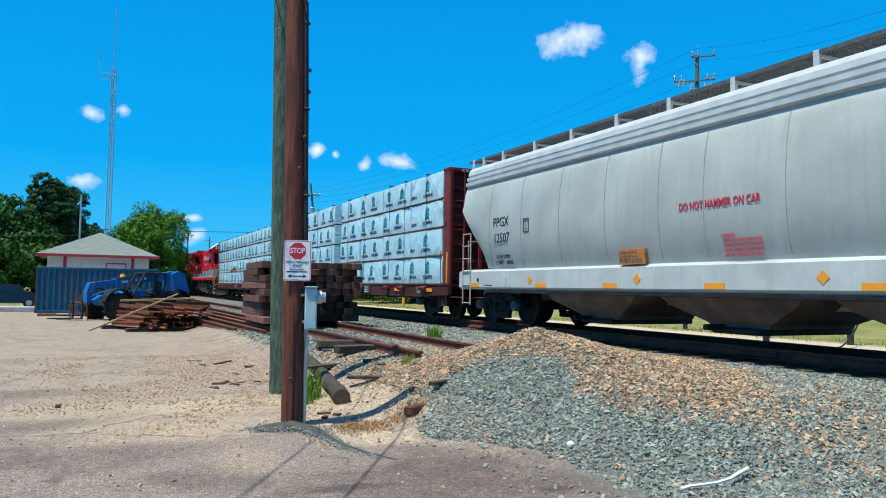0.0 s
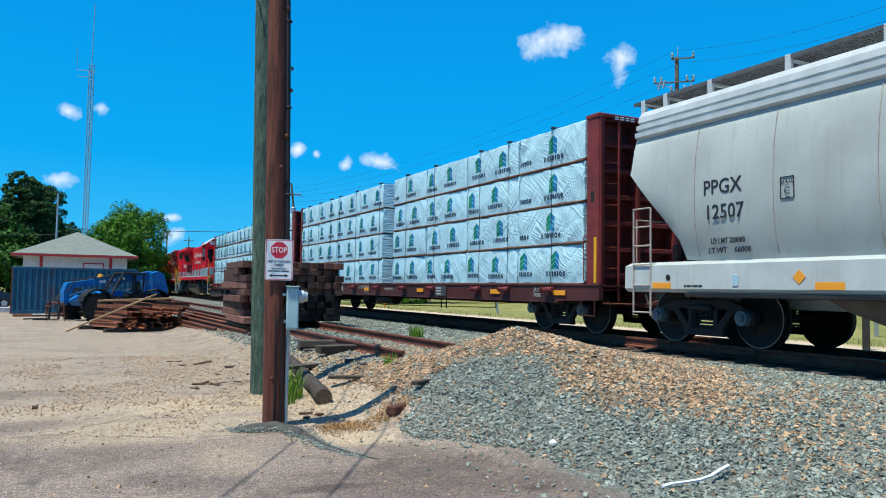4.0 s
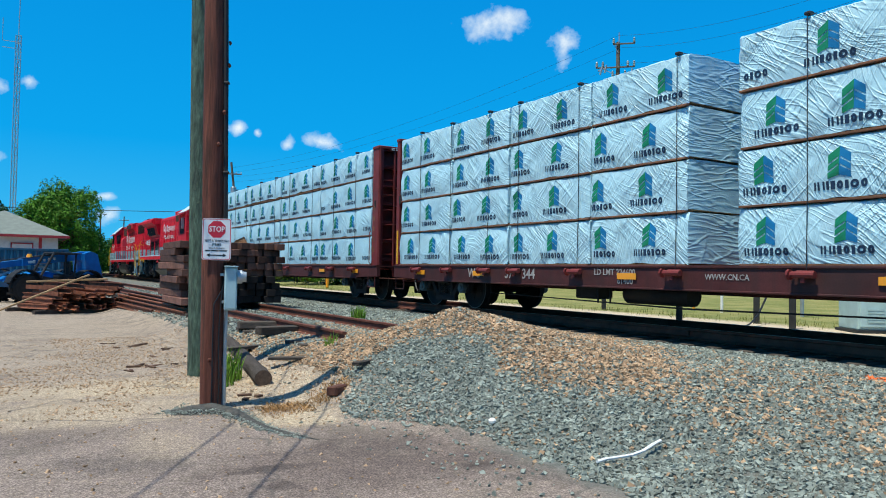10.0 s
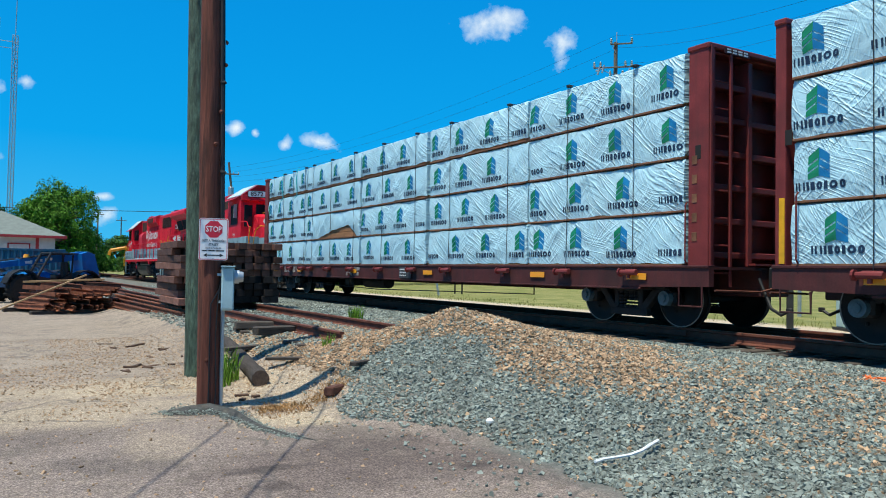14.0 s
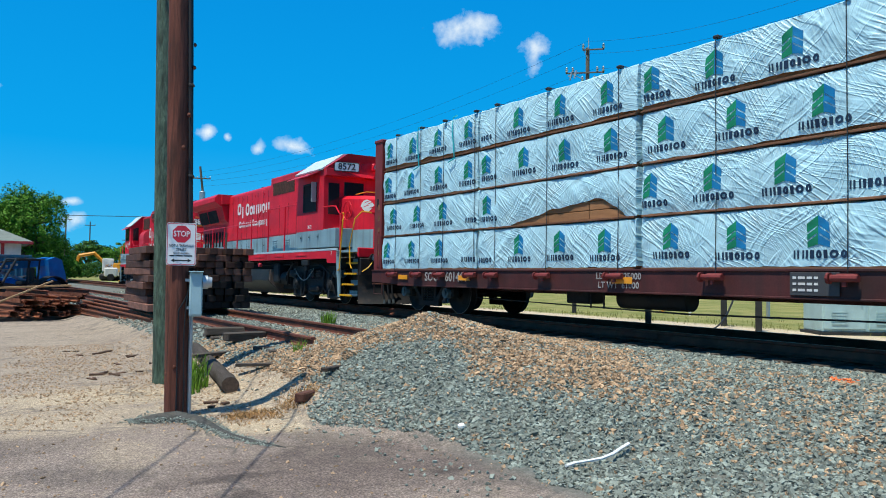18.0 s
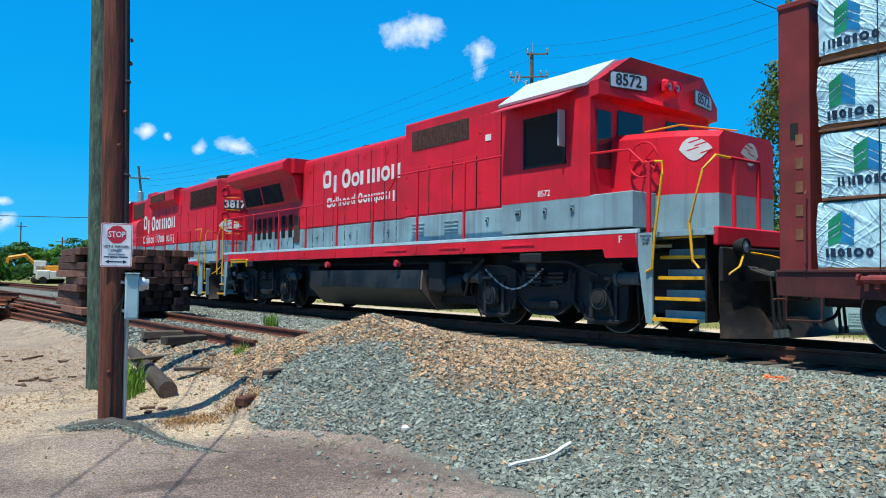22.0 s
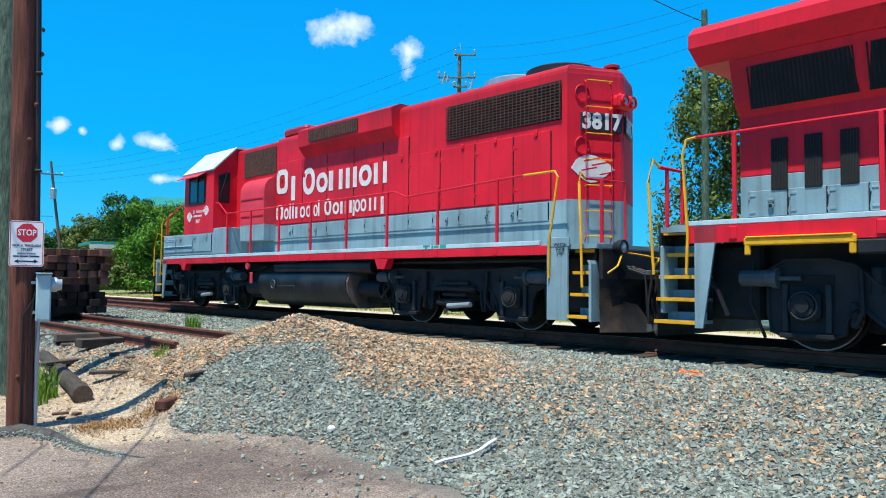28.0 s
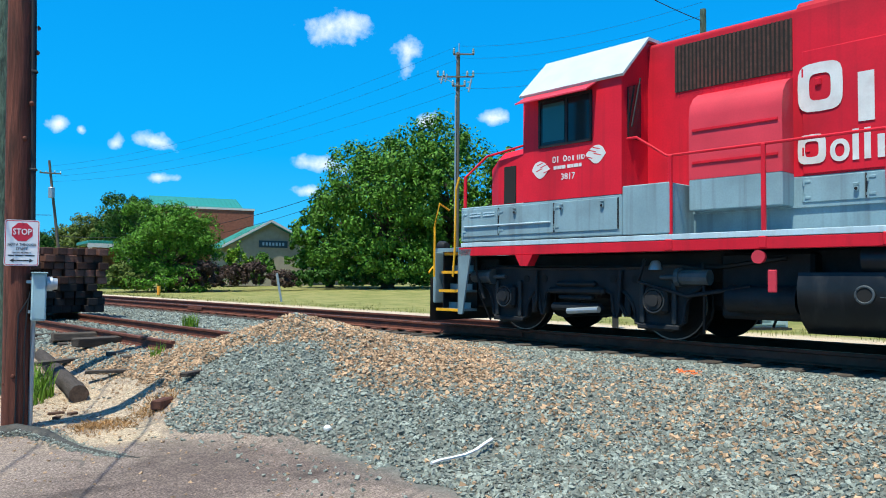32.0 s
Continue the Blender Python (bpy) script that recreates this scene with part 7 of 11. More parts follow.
def loco_wide_radiator():
    """The second engine: cab and nose at the trailing end, flared radiator at the leading end."""
    mid = 69.7
    L = thing("diesel_locomotive", trk(MAIN_N, mid, RAIL_Z), "bright red and grey diesel locomotive with flared radiator, coupled second", "locomotive", "locomotives of the train")
    MOVERS.append((L, mid))
    Y = lambda S: S - mid
    part("underframe", Geo().span((-0.75, Y(60.9), 0.82), (0.75, Y(78.4), 1.32), bev=0.03), TRUCK_BLACK, L)
    for S0, S1 in ((60.95, 62.3), (77.3, 78.4), (66.2, 67.5), (72.35, 73.5)):
        part("draft_box", Geo().span((-0.98, Y(S0), 0.34), (0.98, Y(S1), 1.28), bev=0.04), TRUCK_BLACK, L)
    for sg in (-1, 1):
        s = part("side_sill", Geo().prism([(Y(62.1), 1.16), (Y(62.1), 1.50), (Y(78.0), 1.50), (Y(78.0), 1.29), (Y(62.75), 1.29), (Y(62.7), 1.16)], sg * 1.55, sg * 1.46, "x"), LOCO_RED, L, "red side sill")
        part("pale_stripe", Geo().span((sg * 1.553, Y(62.1), 1.505), (sg * 1.50, Y(78.0), 1.565), bev=0.005), LOCO_STRIPE, s, "pale sill stripe")
    part("walkway", Geo().span((-1.5, Y(60.9), 1.44), (1.5, Y(78.4), 1.505)), LOCO_GREY, L)
    for S in (64.6, 66.4, 68.3):
        part("sill_flange", Geo().span((-1.565, Y(S) - 0.4, 1.385), (-1.55, Y(S) + 0.4, 1.42), bev=0.004), LOCO_RED, L)
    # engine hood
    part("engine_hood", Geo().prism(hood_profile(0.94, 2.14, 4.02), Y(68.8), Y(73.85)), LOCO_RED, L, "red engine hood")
    part("hood_base", Geo().span((-0.94, Y(65.0), 1.50), (0.94, Y(77.6), 2.14), bev=0.01), LOCO_GREY, L, "grey lower hood")
    part("cabinet_hood", Geo().prism(hood_profile(1.0, 2.14, 4.20, 0.06), Y(65.0), Y(68.8)), LOCO_RED, L, "red equipment cabinet behind the cab")
    # black sheet as painted shade behind the intake slats
    part("intake_shade_sheet", Geo().span((-1.005, Y(66.6), 3.56), (-0.99, Y(68.5), 3.98)), SHADE_BLACK, L)
    part("intake_grille", slats(-1.008, Y(66.6), Y(68.5), 3.56, 3.98, 0.05), GRILLE, L, "rusty dark intake grille")
    part("exhaust_stack", Geo().cyl((0, Y(71.6), 4.0), (0, Y(71.6), 4.16), 0.34, 0.30, seg=18).cyl((0, Y(71.6), 4.16), (0, Y(71.6), 4.20), 0.36, seg=18), TRUCK_BLACK, L, "sooty exhaust stack", smooth=True)
    horn = part("air_horn", Geo().box((0.1, Y(69.3), 4.1), (0.5, 0.12, 0.1), bev=0.02), TRUCK_BLACK, L)
    for k in range(4):
        part("trumpet", Geo().cyl((-0.15 + 0.15 * k, Y(69.25), 4.14), (-0.15 + 0.15 * k, Y(68.9), 4.17), 0.03, 0.08, seg=10), TRUCK_BLACK, horn, smooth=True)
    # radiator end: body, sloping grilles and wide top
    part("radiator_body", Geo().span((-0.94, Y(73.85), 2.14), (0.94, Y(77.6), 3.1), bev=0.01), LOCO_RED, L)
    g = Geo()
    prof = [(-0.94, 2.90), (-1.08, 3.06), (-1.22, 3.60), (1.22, 3.60), (1.08, 3.06), (0.94, 2.90)]
    g.prism(prof, Y(73.9), Y(77.6))
    part("radiator_slope", g, LOCO_RED, L)
    g = Geo()
    prof = [(-1.25, 3.58), (-1.50, 3.76), (-1.50, 3.93), (-1.35, 4.06), (1.35, 4.06), (1.50, 3.93), (1.50, 3.76), (1.25, 3.58)]
    g.prism(prof, Y(73.95), Y(78.0))
    g.prism([(-1.25, 3.66), (1.25, 3.66), (1.25, 4.04), (-1.25, 4.04)], Y(73.75), Y(73.95))
    part("radiator_top", g, LOCO_RED, L, "wide flared radiator top")
    for a, b in ((74.75, 76.05), (76.15, 77.40)):
        g = Geo()
        xx = lambda z: -1.08 - (z - 3.06) / 0.54 * 0.14 - 0.006
        g.add([(xx(2.96), Y(a), 2.96), (xx(2.96), Y(b), 2.96), (xx(3.47), Y(b - 0.06), 3.47), (xx(3.47), Y(a + 0.06), 3.47)], [(0, 1, 2, 3)])
        # the black quad paints the shade behind the screen
        r = part("radiator_grille", g, SHADE_BLACK, L, "black radiator grille")
        g = Geo()
        y = Y(a) + 0.02
        while y < Y(b):
            g.add([(xx(2.96) - 0.004, y, 2.96), (xx(2.96) - 0.02, y + 0.016, 2.96), (xx(3.47) - 0.02, y + 0.016, 3.47), (xx(3.47) - 0.004, y, 3.47)], [(0, 1, 2, 3)])
            y += 0.05
        part("grille_screen", g, TRUCK_BLACK, r)
    for S in (77.1, 76.7, 76.3, 75.9, 75.45, 75.0, 74.55):
        # black plate paints the shade between the louvre bars
        v = part("louvre", Geo().span((-0.965, Y(S) - 0.10, 1.94), (-0.945, Y(S) + 0.10, 2.58), bev=0.006), SHADE_BLACK, L, "black upright louvre")
        g = Geo()
        for k in range(6):
            g.span((-0.972, Y(S) - 0.085 + k * 0.033, 1.96), (-0.962, Y(S) - 0.075 + k * 0.033, 2.56))
        part("louvre_screen", g, TRUCK_BLACK, v)
    part("mesh_door", Geo().span((-0.965, Y(73.98), 1.78), (-0.945, Y(74.3), 2.52), bev=0.006), GRILLE, L, "rusty mesh door")
    door_panels(L, -0.94, [Y(s) for s in (77.5, 77.0, 76.55, 76.1, 75.6, 75.1, 74.7, 74.35)], 1.62, 1.95, LOCO_GREY, "hood_door")
    door_panels(L, -0.94, [Y(s) for s in (73.8, 73.2, 72.6, 72.1, 71.5, 70.9, 70.3, 69.7, 69.2, 68.85)], 1.62, 2.12, LOCO_GREY, "hood_door")
    door_panels(L, -0.94, [Y(s) for s in (73.8, 73.2, 72.6, 72.1, 71.5, 70.9, 70.3, 69.7, 69.2, 68.85)], 2.16, 3.84, LOCO_RED, "hood_door")
    door_panels(L, -1.0, [Y(s) for s in (68.75, 67.9, 67.1, 66.35)], 2.18, 3.20, LOCO_RED, "cabinet_door")
    door_panels(L, -1.0, [Y(s) for s in (66.3, 65.65)], 2.18, 3.95, LOCO_RED, "cabinet_door")
    door_panels(L, -1.0, [Y(s) for s in (65.6, 65.1)], 2.18, 3.40, LOCO_RED, "cabinet_door")
    part("base_panel", Geo().span((-1.02, Y(65.0), 1.60), (-0.94, Y(68.8), 2.14), bev=0.008), LOCO_GREY, L)
    for S in (68.25, 67.1):
        g = Geo()
        for k in range(4):
            g.span((-1.045, Y(S) - 0.22, 1.74 + k * 0.075), (-1.018, Y(S) + 0.22, 1.775 + k * 0.075), bev=0.006)
        part("louvre_set", g, LOCO_GREY, L)
    for S, z, x in ((72.9, 1.86, -0.954), (71.2, 1.86, -0.954), (69.5, 1.86, -0.954), (75.85, 1.75, -0.954), (77.2, 1.75, -0.954), (66.0, 1.92, -1.02), (64.55, 1.92, -1.55), (63.95, 1.92, -1.55), (63.35, 1.92, -1.55), (65.0 - 0.4, 1.92, -1.55)):
        latch(L, x, Y(S), z, 0.038)
    for S, z in ((73.4, 3.65), (72.0, 3.72), (69.6, 3.72), (70.6, 3.72)):
        part("hook_plate", Geo().box((-0.965, Y(S), z), (0.03, 0.07, 0.09), bev=0.01), LOCO_RED, L)
    part("data_plate", Geo().box((-1.02, Y(66.0), 3.50), (0.008, 0.16, 0.12)), LETTER_WHITE, L)
    company_blocks(L, -0.962, Y(72.64), Y(69.05), 3.06, 0.45, Y(72.41), Y(69.22), 2.62, 0.245)
    # cab and nose
    cab = part("cab", Geo().prism([(-1.55, 2.10), (1.55, 2.10), (1.55, 3.85), (0.95, 4.28), (-0.95, 4.28), (-1.55, 3.85)], Y(63.0), Y(65.0)), LOCO_RED, L, "red cab")
    part("cab_base", Geo().span((-1.55, Y(62.2), 1.60), (1.55, Y(65.0), 2.12), bev=0.012), LOCO_GREY, L, "grey cab base with round latches")
    g = Geo()
    for sg in (-1, 1):
        g.add([(sg * 1.62, Y(63.02), 3.84), (sg * 1.62, Y(65.05), 3.84), (sg * 0.95, Y(65.05), 4.32), (sg * 0.95, Y(63.02), 4.32), (sg * 1.60, Y(63.02), 3.80), (sg * 1.60, Y(65.05), 3.80), (sg * 0.95, Y(65.05), 4.27), (sg * 0.95, Y(63.02), 4.27)], [(0, 1, 2, 3), (4, 5, 6, 7), (0, 1, 5, 4), (2, 3, 7, 6), (0, 3, 7, 4), (1, 2, 6, 5)])
    g.span((-0.95, Y(63.02), 4.27), (0.95, Y(65.05), 4.32))
    part("cab_roof", g, ROOF_WHITE, L, "white painted cab roof")
    # brow over the windscreen with number boards
    g = Geo()
    rings = []
    for S, zb in ((63.0, 3.62), (62.72, 3.64)):
        rings.append([(-1.55, Y(S + (63.0 - S) * 0.4), zb), (-0.6, Y(S), zb), (0.6, Y(S), zb), (1.55, Y(S + (63.0 - S) * 0.4), zb), (1.55, Y(S + (63.0 - S) * 0.4), 3.86), (0.95, Y(S), 4.28), (-0.95, Y(S), 4.28), (-1.55, Y(S + (63.0 - S) * 0.4), 3.86)])
    g.loft(rings)
    part("cab_brow", g, LOCO_RED, L)
    fr = Matrix(((1, 0, 0, 0), (0, 0, -1, 0), (0, 1, 0, 0), (0, 0, 0, 1)))
    number_board(L, "8572", Matrix.Translation((-0.98, Y(62.74), 3.90)) @ pose(0, 0, 0, 0, 0, -12) @ fr, 0.74, 0.27, True)
    number_board(L, "8572", Matrix.Translation((0.98, Y(62.74), 3.90)) @ pose(0, 0, 0, 0, 0, 12) @ fr, 0.74, 0.27, True)
    headlights(L, Matrix.Translation((0.0, Y(62.68), 3.95)) @ fr)
    for x, w_, zz in ((-1.25, 0.34, (2.55, 3.45)), (-0.62, 0.62, (2.98, 3.50)), (0.62, 0.62, (2.98, 3.50)), (1.25, 0.34, (2.55, 3.45))):
        part("windscreen", Geo().box((x, Y(62.985), (zz[0] + zz[1]) / 2), (w_, 0.02, zz[1] - zz[0]), bev=0.009), GLASS, L, "dark windscreen pane")
    # black sheet paints the shaded cab interior in the open window
    w = part("side_window", Geo().span((-1.556, Y(63.55), 2.70), (-1.53, Y(64.42), 3.46)), SHADE_BLACK, L, "dark open cab window")
    g = Geo()
    for a, b, c, d in ((63.50, 2.66, 64.46, 2.70), (63.50, 3.46, 64.46, 3.50), (63.50, 2.66, 63.55, 3.50), (64.42, 2.66, 64.46, 3.50)):
        g.span((-1.575, Y(a), b), (-1.545, Y(c), d))
    part("window_frame", g, TRUCK_BLACK, w)
    part("wind_deflector", Geo().span((-1.72, Y(63.50), 2.92), (-1.56, Y(63.53), 3.50), bev=0.01), HOP_GREY, L, "pale folding wind deflector")
    part("window_awning", Geo().add([(-1.56, Y(63.3), 3.80), (-1.56, Y(64.9), 3.80), (-1.92, Y(64.9), 3.64), (-1.92, Y(63.3), 3.64), (-1.56, Y(63.3), 3.78), (-1.56, Y(64.9), 3.78), (-1.92, Y(64.9), 3.62), (-1.92, Y(63.3), 3.62)], [(0, 1, 2, 3), (4, 5, 6, 7), (0, 1, 5, 4), (2, 3, 7, 6), (0, 3, 7, 4), (1, 2, 6, 5)]), LOCO_RED_FADED, L, "faded red window awning")
    letters("cab_number", "8572", 0.10, LETTER_WHITE, L, near_face(-1.553, Y(63.98), 2.22), bold=0.02)
    letters("end_letter", "F", 0.10, LETTER_WHITE, L, near_face(-1.553, Y(62.42), 1.42), bold=0.02)
    rings = []
    for S, top, half in ((63.0, 3.10, 1.05), (61.9, 3.02, 1.0), (61.35, 2.98, 0.72)):
        rings.append([(-half, Y(S), 2.08), (half, Y(S), 2.08), (half, Y(S), top - 0.10), (half - 0.12, Y(S), top), (-half + 0.12, Y(S), top), (-half, Y(S), top - 0.10)])
    part("nose", Geo().loft(rings), LOCO_RED, L, "faceted red nose")
    rings = [[(x, y, z - 1.0 if False else z) for x, y, z in ((-h, Y(S), 1.50), (h, Y(S), 1.50), (h, Y(S), 2.08), (-h, Y(S), 2.08))] for S, h in ((62.6, 1.05), (61.9, 1.0), (61.35, 0.72))]
    part("nose_base", Geo().loft(rings), LOCO_GREY, L, "grey lower nose")
    wing(L, facing(-0.868, Y(61.63), 2.72, -0.89, -0.45), 0.46, 0.34)
    wing(L, facing(0.05, Y(61.343), 2.70, 0, -1) @ Matrix.Diagonal((-1, 1, 1, 1)), 0.46, 0.34)
    hw = part("hand_wheel", Geo().tube([(-1.12, Y(62.35) + 0.26 * math.cos(a * PI / 10), 2.62 + 0.26 * math.sin(a * PI / 10)) for a in range(21)], 0.016, 6), LOCO_RED, L, "red brake hand wheel", smooth=True)
    g = Geo()
    for a in range(5):
        g.tube([(-1.08, Y(62.35), 2.62), (-1.12, Y(62.35) + 0.26 * math.cos(a * 2 * PI / 5), 2.62 + 0.26 * math.sin(a * 2 * PI / 5))], 0.012)
    part("spokes", g, LOCO_RED, hw)
    hand_rail(L, [(-0.75, Y(62.6), 3.12), (-0.72, Y(62.0), 3.14), (0.3, Y(61.7), 3.14)], YELLOW, 0.014)
    # tank, trucks, gear
    prof = [(-1.45, 1.00), (-1.48, 0.62), (-1.05, 0.20), (1.05, 0.20), (1.48, 0.62), (1.45, 1.00)]
    tank = part("fuel_tank", Geo().prism(prof, Y(67.55), Y(72.3)), TANK_BLACK, L, "long black fuel tank with sloping lower side")
    part("tank_end", Geo().prism([(a * 0.99, b) for a, b in prof], Y(67.54), Y(67.48)), HOP_CHUTE, tank)
    part("red_valve", Geo().cyl((-1.46, Y(68.3), 1.14), (-1.56, Y(68.3), 1.14), 0.07, seg=12), LOCO_RED_FADED, L)
    part("red_valve", Geo().cyl((-1.46, Y(71.3), 1.14), (-1.56, Y(71.3), 1.14), 0.07, seg=12), LOCO_RED_FADED, L)
    part("air_reservoir", Geo().cyl((-1.1, Y(66.4), 0.72), (-1.1, Y(67.3), 0.72), 0.22, seg=16), TRUCK_BLACK, L, smooth=True)
    for pts in ([(-1.2, Y(66.2), 1.15), (-1.2, Y(72.8), 1.15), (-1.2, Y(74), 1.2)], [(-1.3, Y(62.6), 1.1), (-1.3, Y(62.9), 0.7), (-1.25, Y(62.8), 0.3)], [(-1.3, Y(78.0), 1.1), (-1.35, Y(77.7), 0.7), (-1.3, Y(77.6), 0.4)], [(-1.32, Y(74.9), 1.2), (-1.36, Y(74.7), 0.9), (-1.34, Y(74.75), 0.5), (-1.3, Y(75.2), 0.35)], [(-1.3, Y(73.6), 1.2), (-1.32, Y(73.3), 0.8), (-1.25, Y(73.5), 0.5)], [(-1.34, Y(65.7), 1.2), (-1.36, Y(66.1), 0.9), (-1.3, Y(66.3), 0.5)], [(-1.36, Y(64.9), 1.15), (-1.37, Y(63.6), 1.12), (-1.34, Y(63.0), 0.9)]):
        part("pipe", Geo().tube(pts, 0.030), TRUCK_BLACK, L, smooth=True)
    ch = [(-1.28, Y(65.75 - k * 0.15), 1.02 - 0.36 * math.sin(PI * k / 10)) for k in range(11)]
    g = Geo()
    for a, b in zip(ch[:-1], ch[1:]):
        for k in range(3):
            p = Vector(a).lerp(Vector(b), (k + 0.5) / 3)
            g.box((0, 0, 0), (0.035 if k % 2 else 0.014, 0.055, 0.014 if k % 2 else 0.035), tr=Matrix.Translation(p), bev=0.005)
    part("safety_chain", g, GALV, L, "hanging safety chain")
    part("jack_bracket", Geo().box((-1.5, Y(64.3), 1.18), (0.12, 0.50, 0.16), bev=0.02).box((-1.48, Y(64.3), 1.05), (0.10, 0.24, 0.18), bev=0.02), TRUCK_BLACK, L)
    part("jack_bracket", Geo().box((-1.5, Y(75.9), 1.2), (0.12, 0.30, 0.16), bev=0.02), TRUCK_BLACK, L)
    part("re_railer", Geo().box((-1.58, Y(76.64), 1.285), (0.06, 1.22, 0.095), bev=0.015).box((-1.58, Y(77.21), 1.19), (0.05, 0.07, 0.13), bev=0.015).box((-1.58, Y(76.07), 1.19), (0.05, 0.07, 0.13), bev=0.015).box((-1.58, Y(76.64), 1.335), (0.09, 1.16, 0.02), bev=0.006), YELLOW, L, "yellow bar hung on the sill")
    part("equipment_box", Geo().span((-1.2, Y(72.35), 0.5), (1.2, Y(72.9), 1.18), bev=0.05), TRUCK_BLACK, L)
    part("sand_box", Geo().span((-1.38, Y(66.9), 0.55), (-0.9, Y(67.4), 1.2), bev=0.05), TRUCK_BLACK, L)
    loco_truck(L, Y(64.3), 2.55, "ge")
    loco_truck(L, Y(75.42), 2.55, "ge")
    # hand rails
    hand_rail(L, [(-1.50, Y(65.05), 2.98), (-1.50, Y(68.35), 2.98), (-1.50, Y(68.75), 2.62), (-1.50, Y(77.9), 2.62)], LOCO_RED)
    for S in (66.1, 67.6, 69.3, 70.9, 72.5, 74.1, 75.8, 77.4):
        part("rail_post", Geo().span((-1.525, Y(S) - 0.025, 1.36), (-1.485, Y(S) + 0.025, 2.97 if S < 68.5 else 2.62), bev=0.006).box((-1.54, Y(S), 1.40), (0.05, 0.10, 0.16), bev=0.01), LOCO_RED, L)
    hand_rail(L, [(-1.50, Y(77.9), 2.62), (-1.53, Y(78.02), 2.60), (-1.56, Y(78.05), 2.4), (-1.57, Y(77.98), 1.4), (-1.57, Y(78.0), 0.9)], YELLOW)
    hand_rail(L, [(-1.2, Y(78.6), 2.35), (-1.45, Y(78.55), 2.42), (-1.55, Y(78.55), 2.1), (-1.57, Y(78.5), 1.5), (-1.57, Y(78.46), 0.9)], YELLOW)
    hand_rail(L, [(-1.2, Y(78.6), 2.35), (-0.6, Y(78.6), 2.35), (-0.6, Y(78.6), 1.5)], LOCO_RED, 0.028)
    hand_rail(L, [(-1.0, Y(78.6), 1.5), (-1.0, Y(78.6), 2.35)], LOCO_RED, 0.028)
    hand_rail(L, [(-1.56, Y(63.0), 2.74), (-1.50, Y(62.55), 2.74), (-1.50, Y(62.3), 2.72), (-1.50, Y(62.05), 2.50), (-1.50, Y(61.85), 2.50)], LOCO_RED)
    hand_rail(L, [(-1.50, Y(61.85), 2.50), (-1.53, Y(61.70), 2.48), (-1.57, Y(61.68), 2.3), (-1.57, Y(61.80), 1.5), (-1.57, Y(61.85), 1.0), (-1.57, Y(61.95), 0.95)], YELLOW)
    part("rail_post", Geo().span((-1.53, Y(61.95) - 0.03, 1.3), (-1.48, Y(61.95) + 0.03, 2.5), bev=0.006), LOCO_RED, L)
    hand_rail(L, [(-1.1, Y(60.95), 2.48), (-1.35, Y(61.0), 2.50), (-1.50, Y(61.1), 2.3), (-1.57, Y(61.25), 1.6), (-1.57, Y(61.2), 1.1), (-1.57, Y(61.1), 1.0)], YELLOW)
    hand_rail(L, [(-1.1, Y(60.95), 2.48), (-0.4, Y(60.95), 2.48), (-0.4, Y(60.95), 1.5)], LOCO_RED, 0.03)
    hand_rail(L, [(-1.0, Y(60.95), 1.5), (-1.0, Y(60.95), 2.48)], LOCO_RED, 0.03)
    step_well(L, Y(61.86), Y(61.12), 1.50, 5, panel_back=0.30)
    step_well(L, Y(77.9), Y(78.5), 1.50, 5, panel_back=0.30)
    letters("step_note", "WATCH\nYOUR\nSTEP", 0.036, LETTER_BLACK, L, near_face(-1.554, Y(61.97), 1.40))
    part("end_plate", Geo().span((-1.5, Y(60.88), 1.3), (1.5, Y(60.95), 1.55), bev=0.02), LOCO_RED, L)
    pilot(L, Y(60.85), -1)
    pilot(L, Y(78.45), 1)
    return L


loco_road_switcher()
loco_wide_radiator()


# ---- near the camera: poles, sign, log, heap ----
def foot(az, d):
    """Ground height at a bearing and distance."""
    x, y = d * math.sin(radians(az)), d * math.cos(radians(az))
    c, s = math.cos(radians(HEAD)), math.sin(radians(HEAD))
    return ground_z(x * c + y * s, -x * s + y * c)


def pole_geo(h, r0, r1, seg=18, lean=(0, 0), rough=0.006):
    g = Geo()
    rings = []
    n = 16
    for i in range(n + 1):
        z = -0.4 + (h + 0.4) * i / n
        k = i / n
        r = r0 + (r1 - r0) * k
        cx, cy = lean[0] * z, lean[1] * z
        rings.append([(cx + (r + rough * noise.noise((math.cos(a) * 2, math.sin(a) * 2, z * 0.8))) * math.cos(a), cy + (r + rough * noise.noise((math.cos(a) * 2, math.sin(a) * 2, z * 0.8))) * math.sin(a), z) for a in (2 * PI * j / seg for j in range(seg))])
    return g.loft(rings)


def pole_knots(h, r0, r1, seed, n=9):
    rnd = random.Random(seed)
    g = Geo()
    for _ in range(n):
        z, a = rnd.uniform(0.4, min(h, 6)), rnd.uniform(PI, 2 * PI)
        r = r0 + (r1 - r0) * z / h
        d = Vector((math.cos(a), math.sin(a), 0))
        g.cyl(d * (r - 0.01) + Vector((0, 0, z)), d * (r + 0.010) + Vector((0, 0, z)), 0.028, 0.012, seg=8)
    return g


green_pole = thing("utility_pole", pose(-2.35, 11.05, 0.0), "greenish treated wooden utility pole standing in sandy soil", "utility pole")
part("shaft", pole_geo(7.3, 0.165, 0.13, lean=(-0.020, 0)), POLE_GREEN, green_pole, smooth=True)

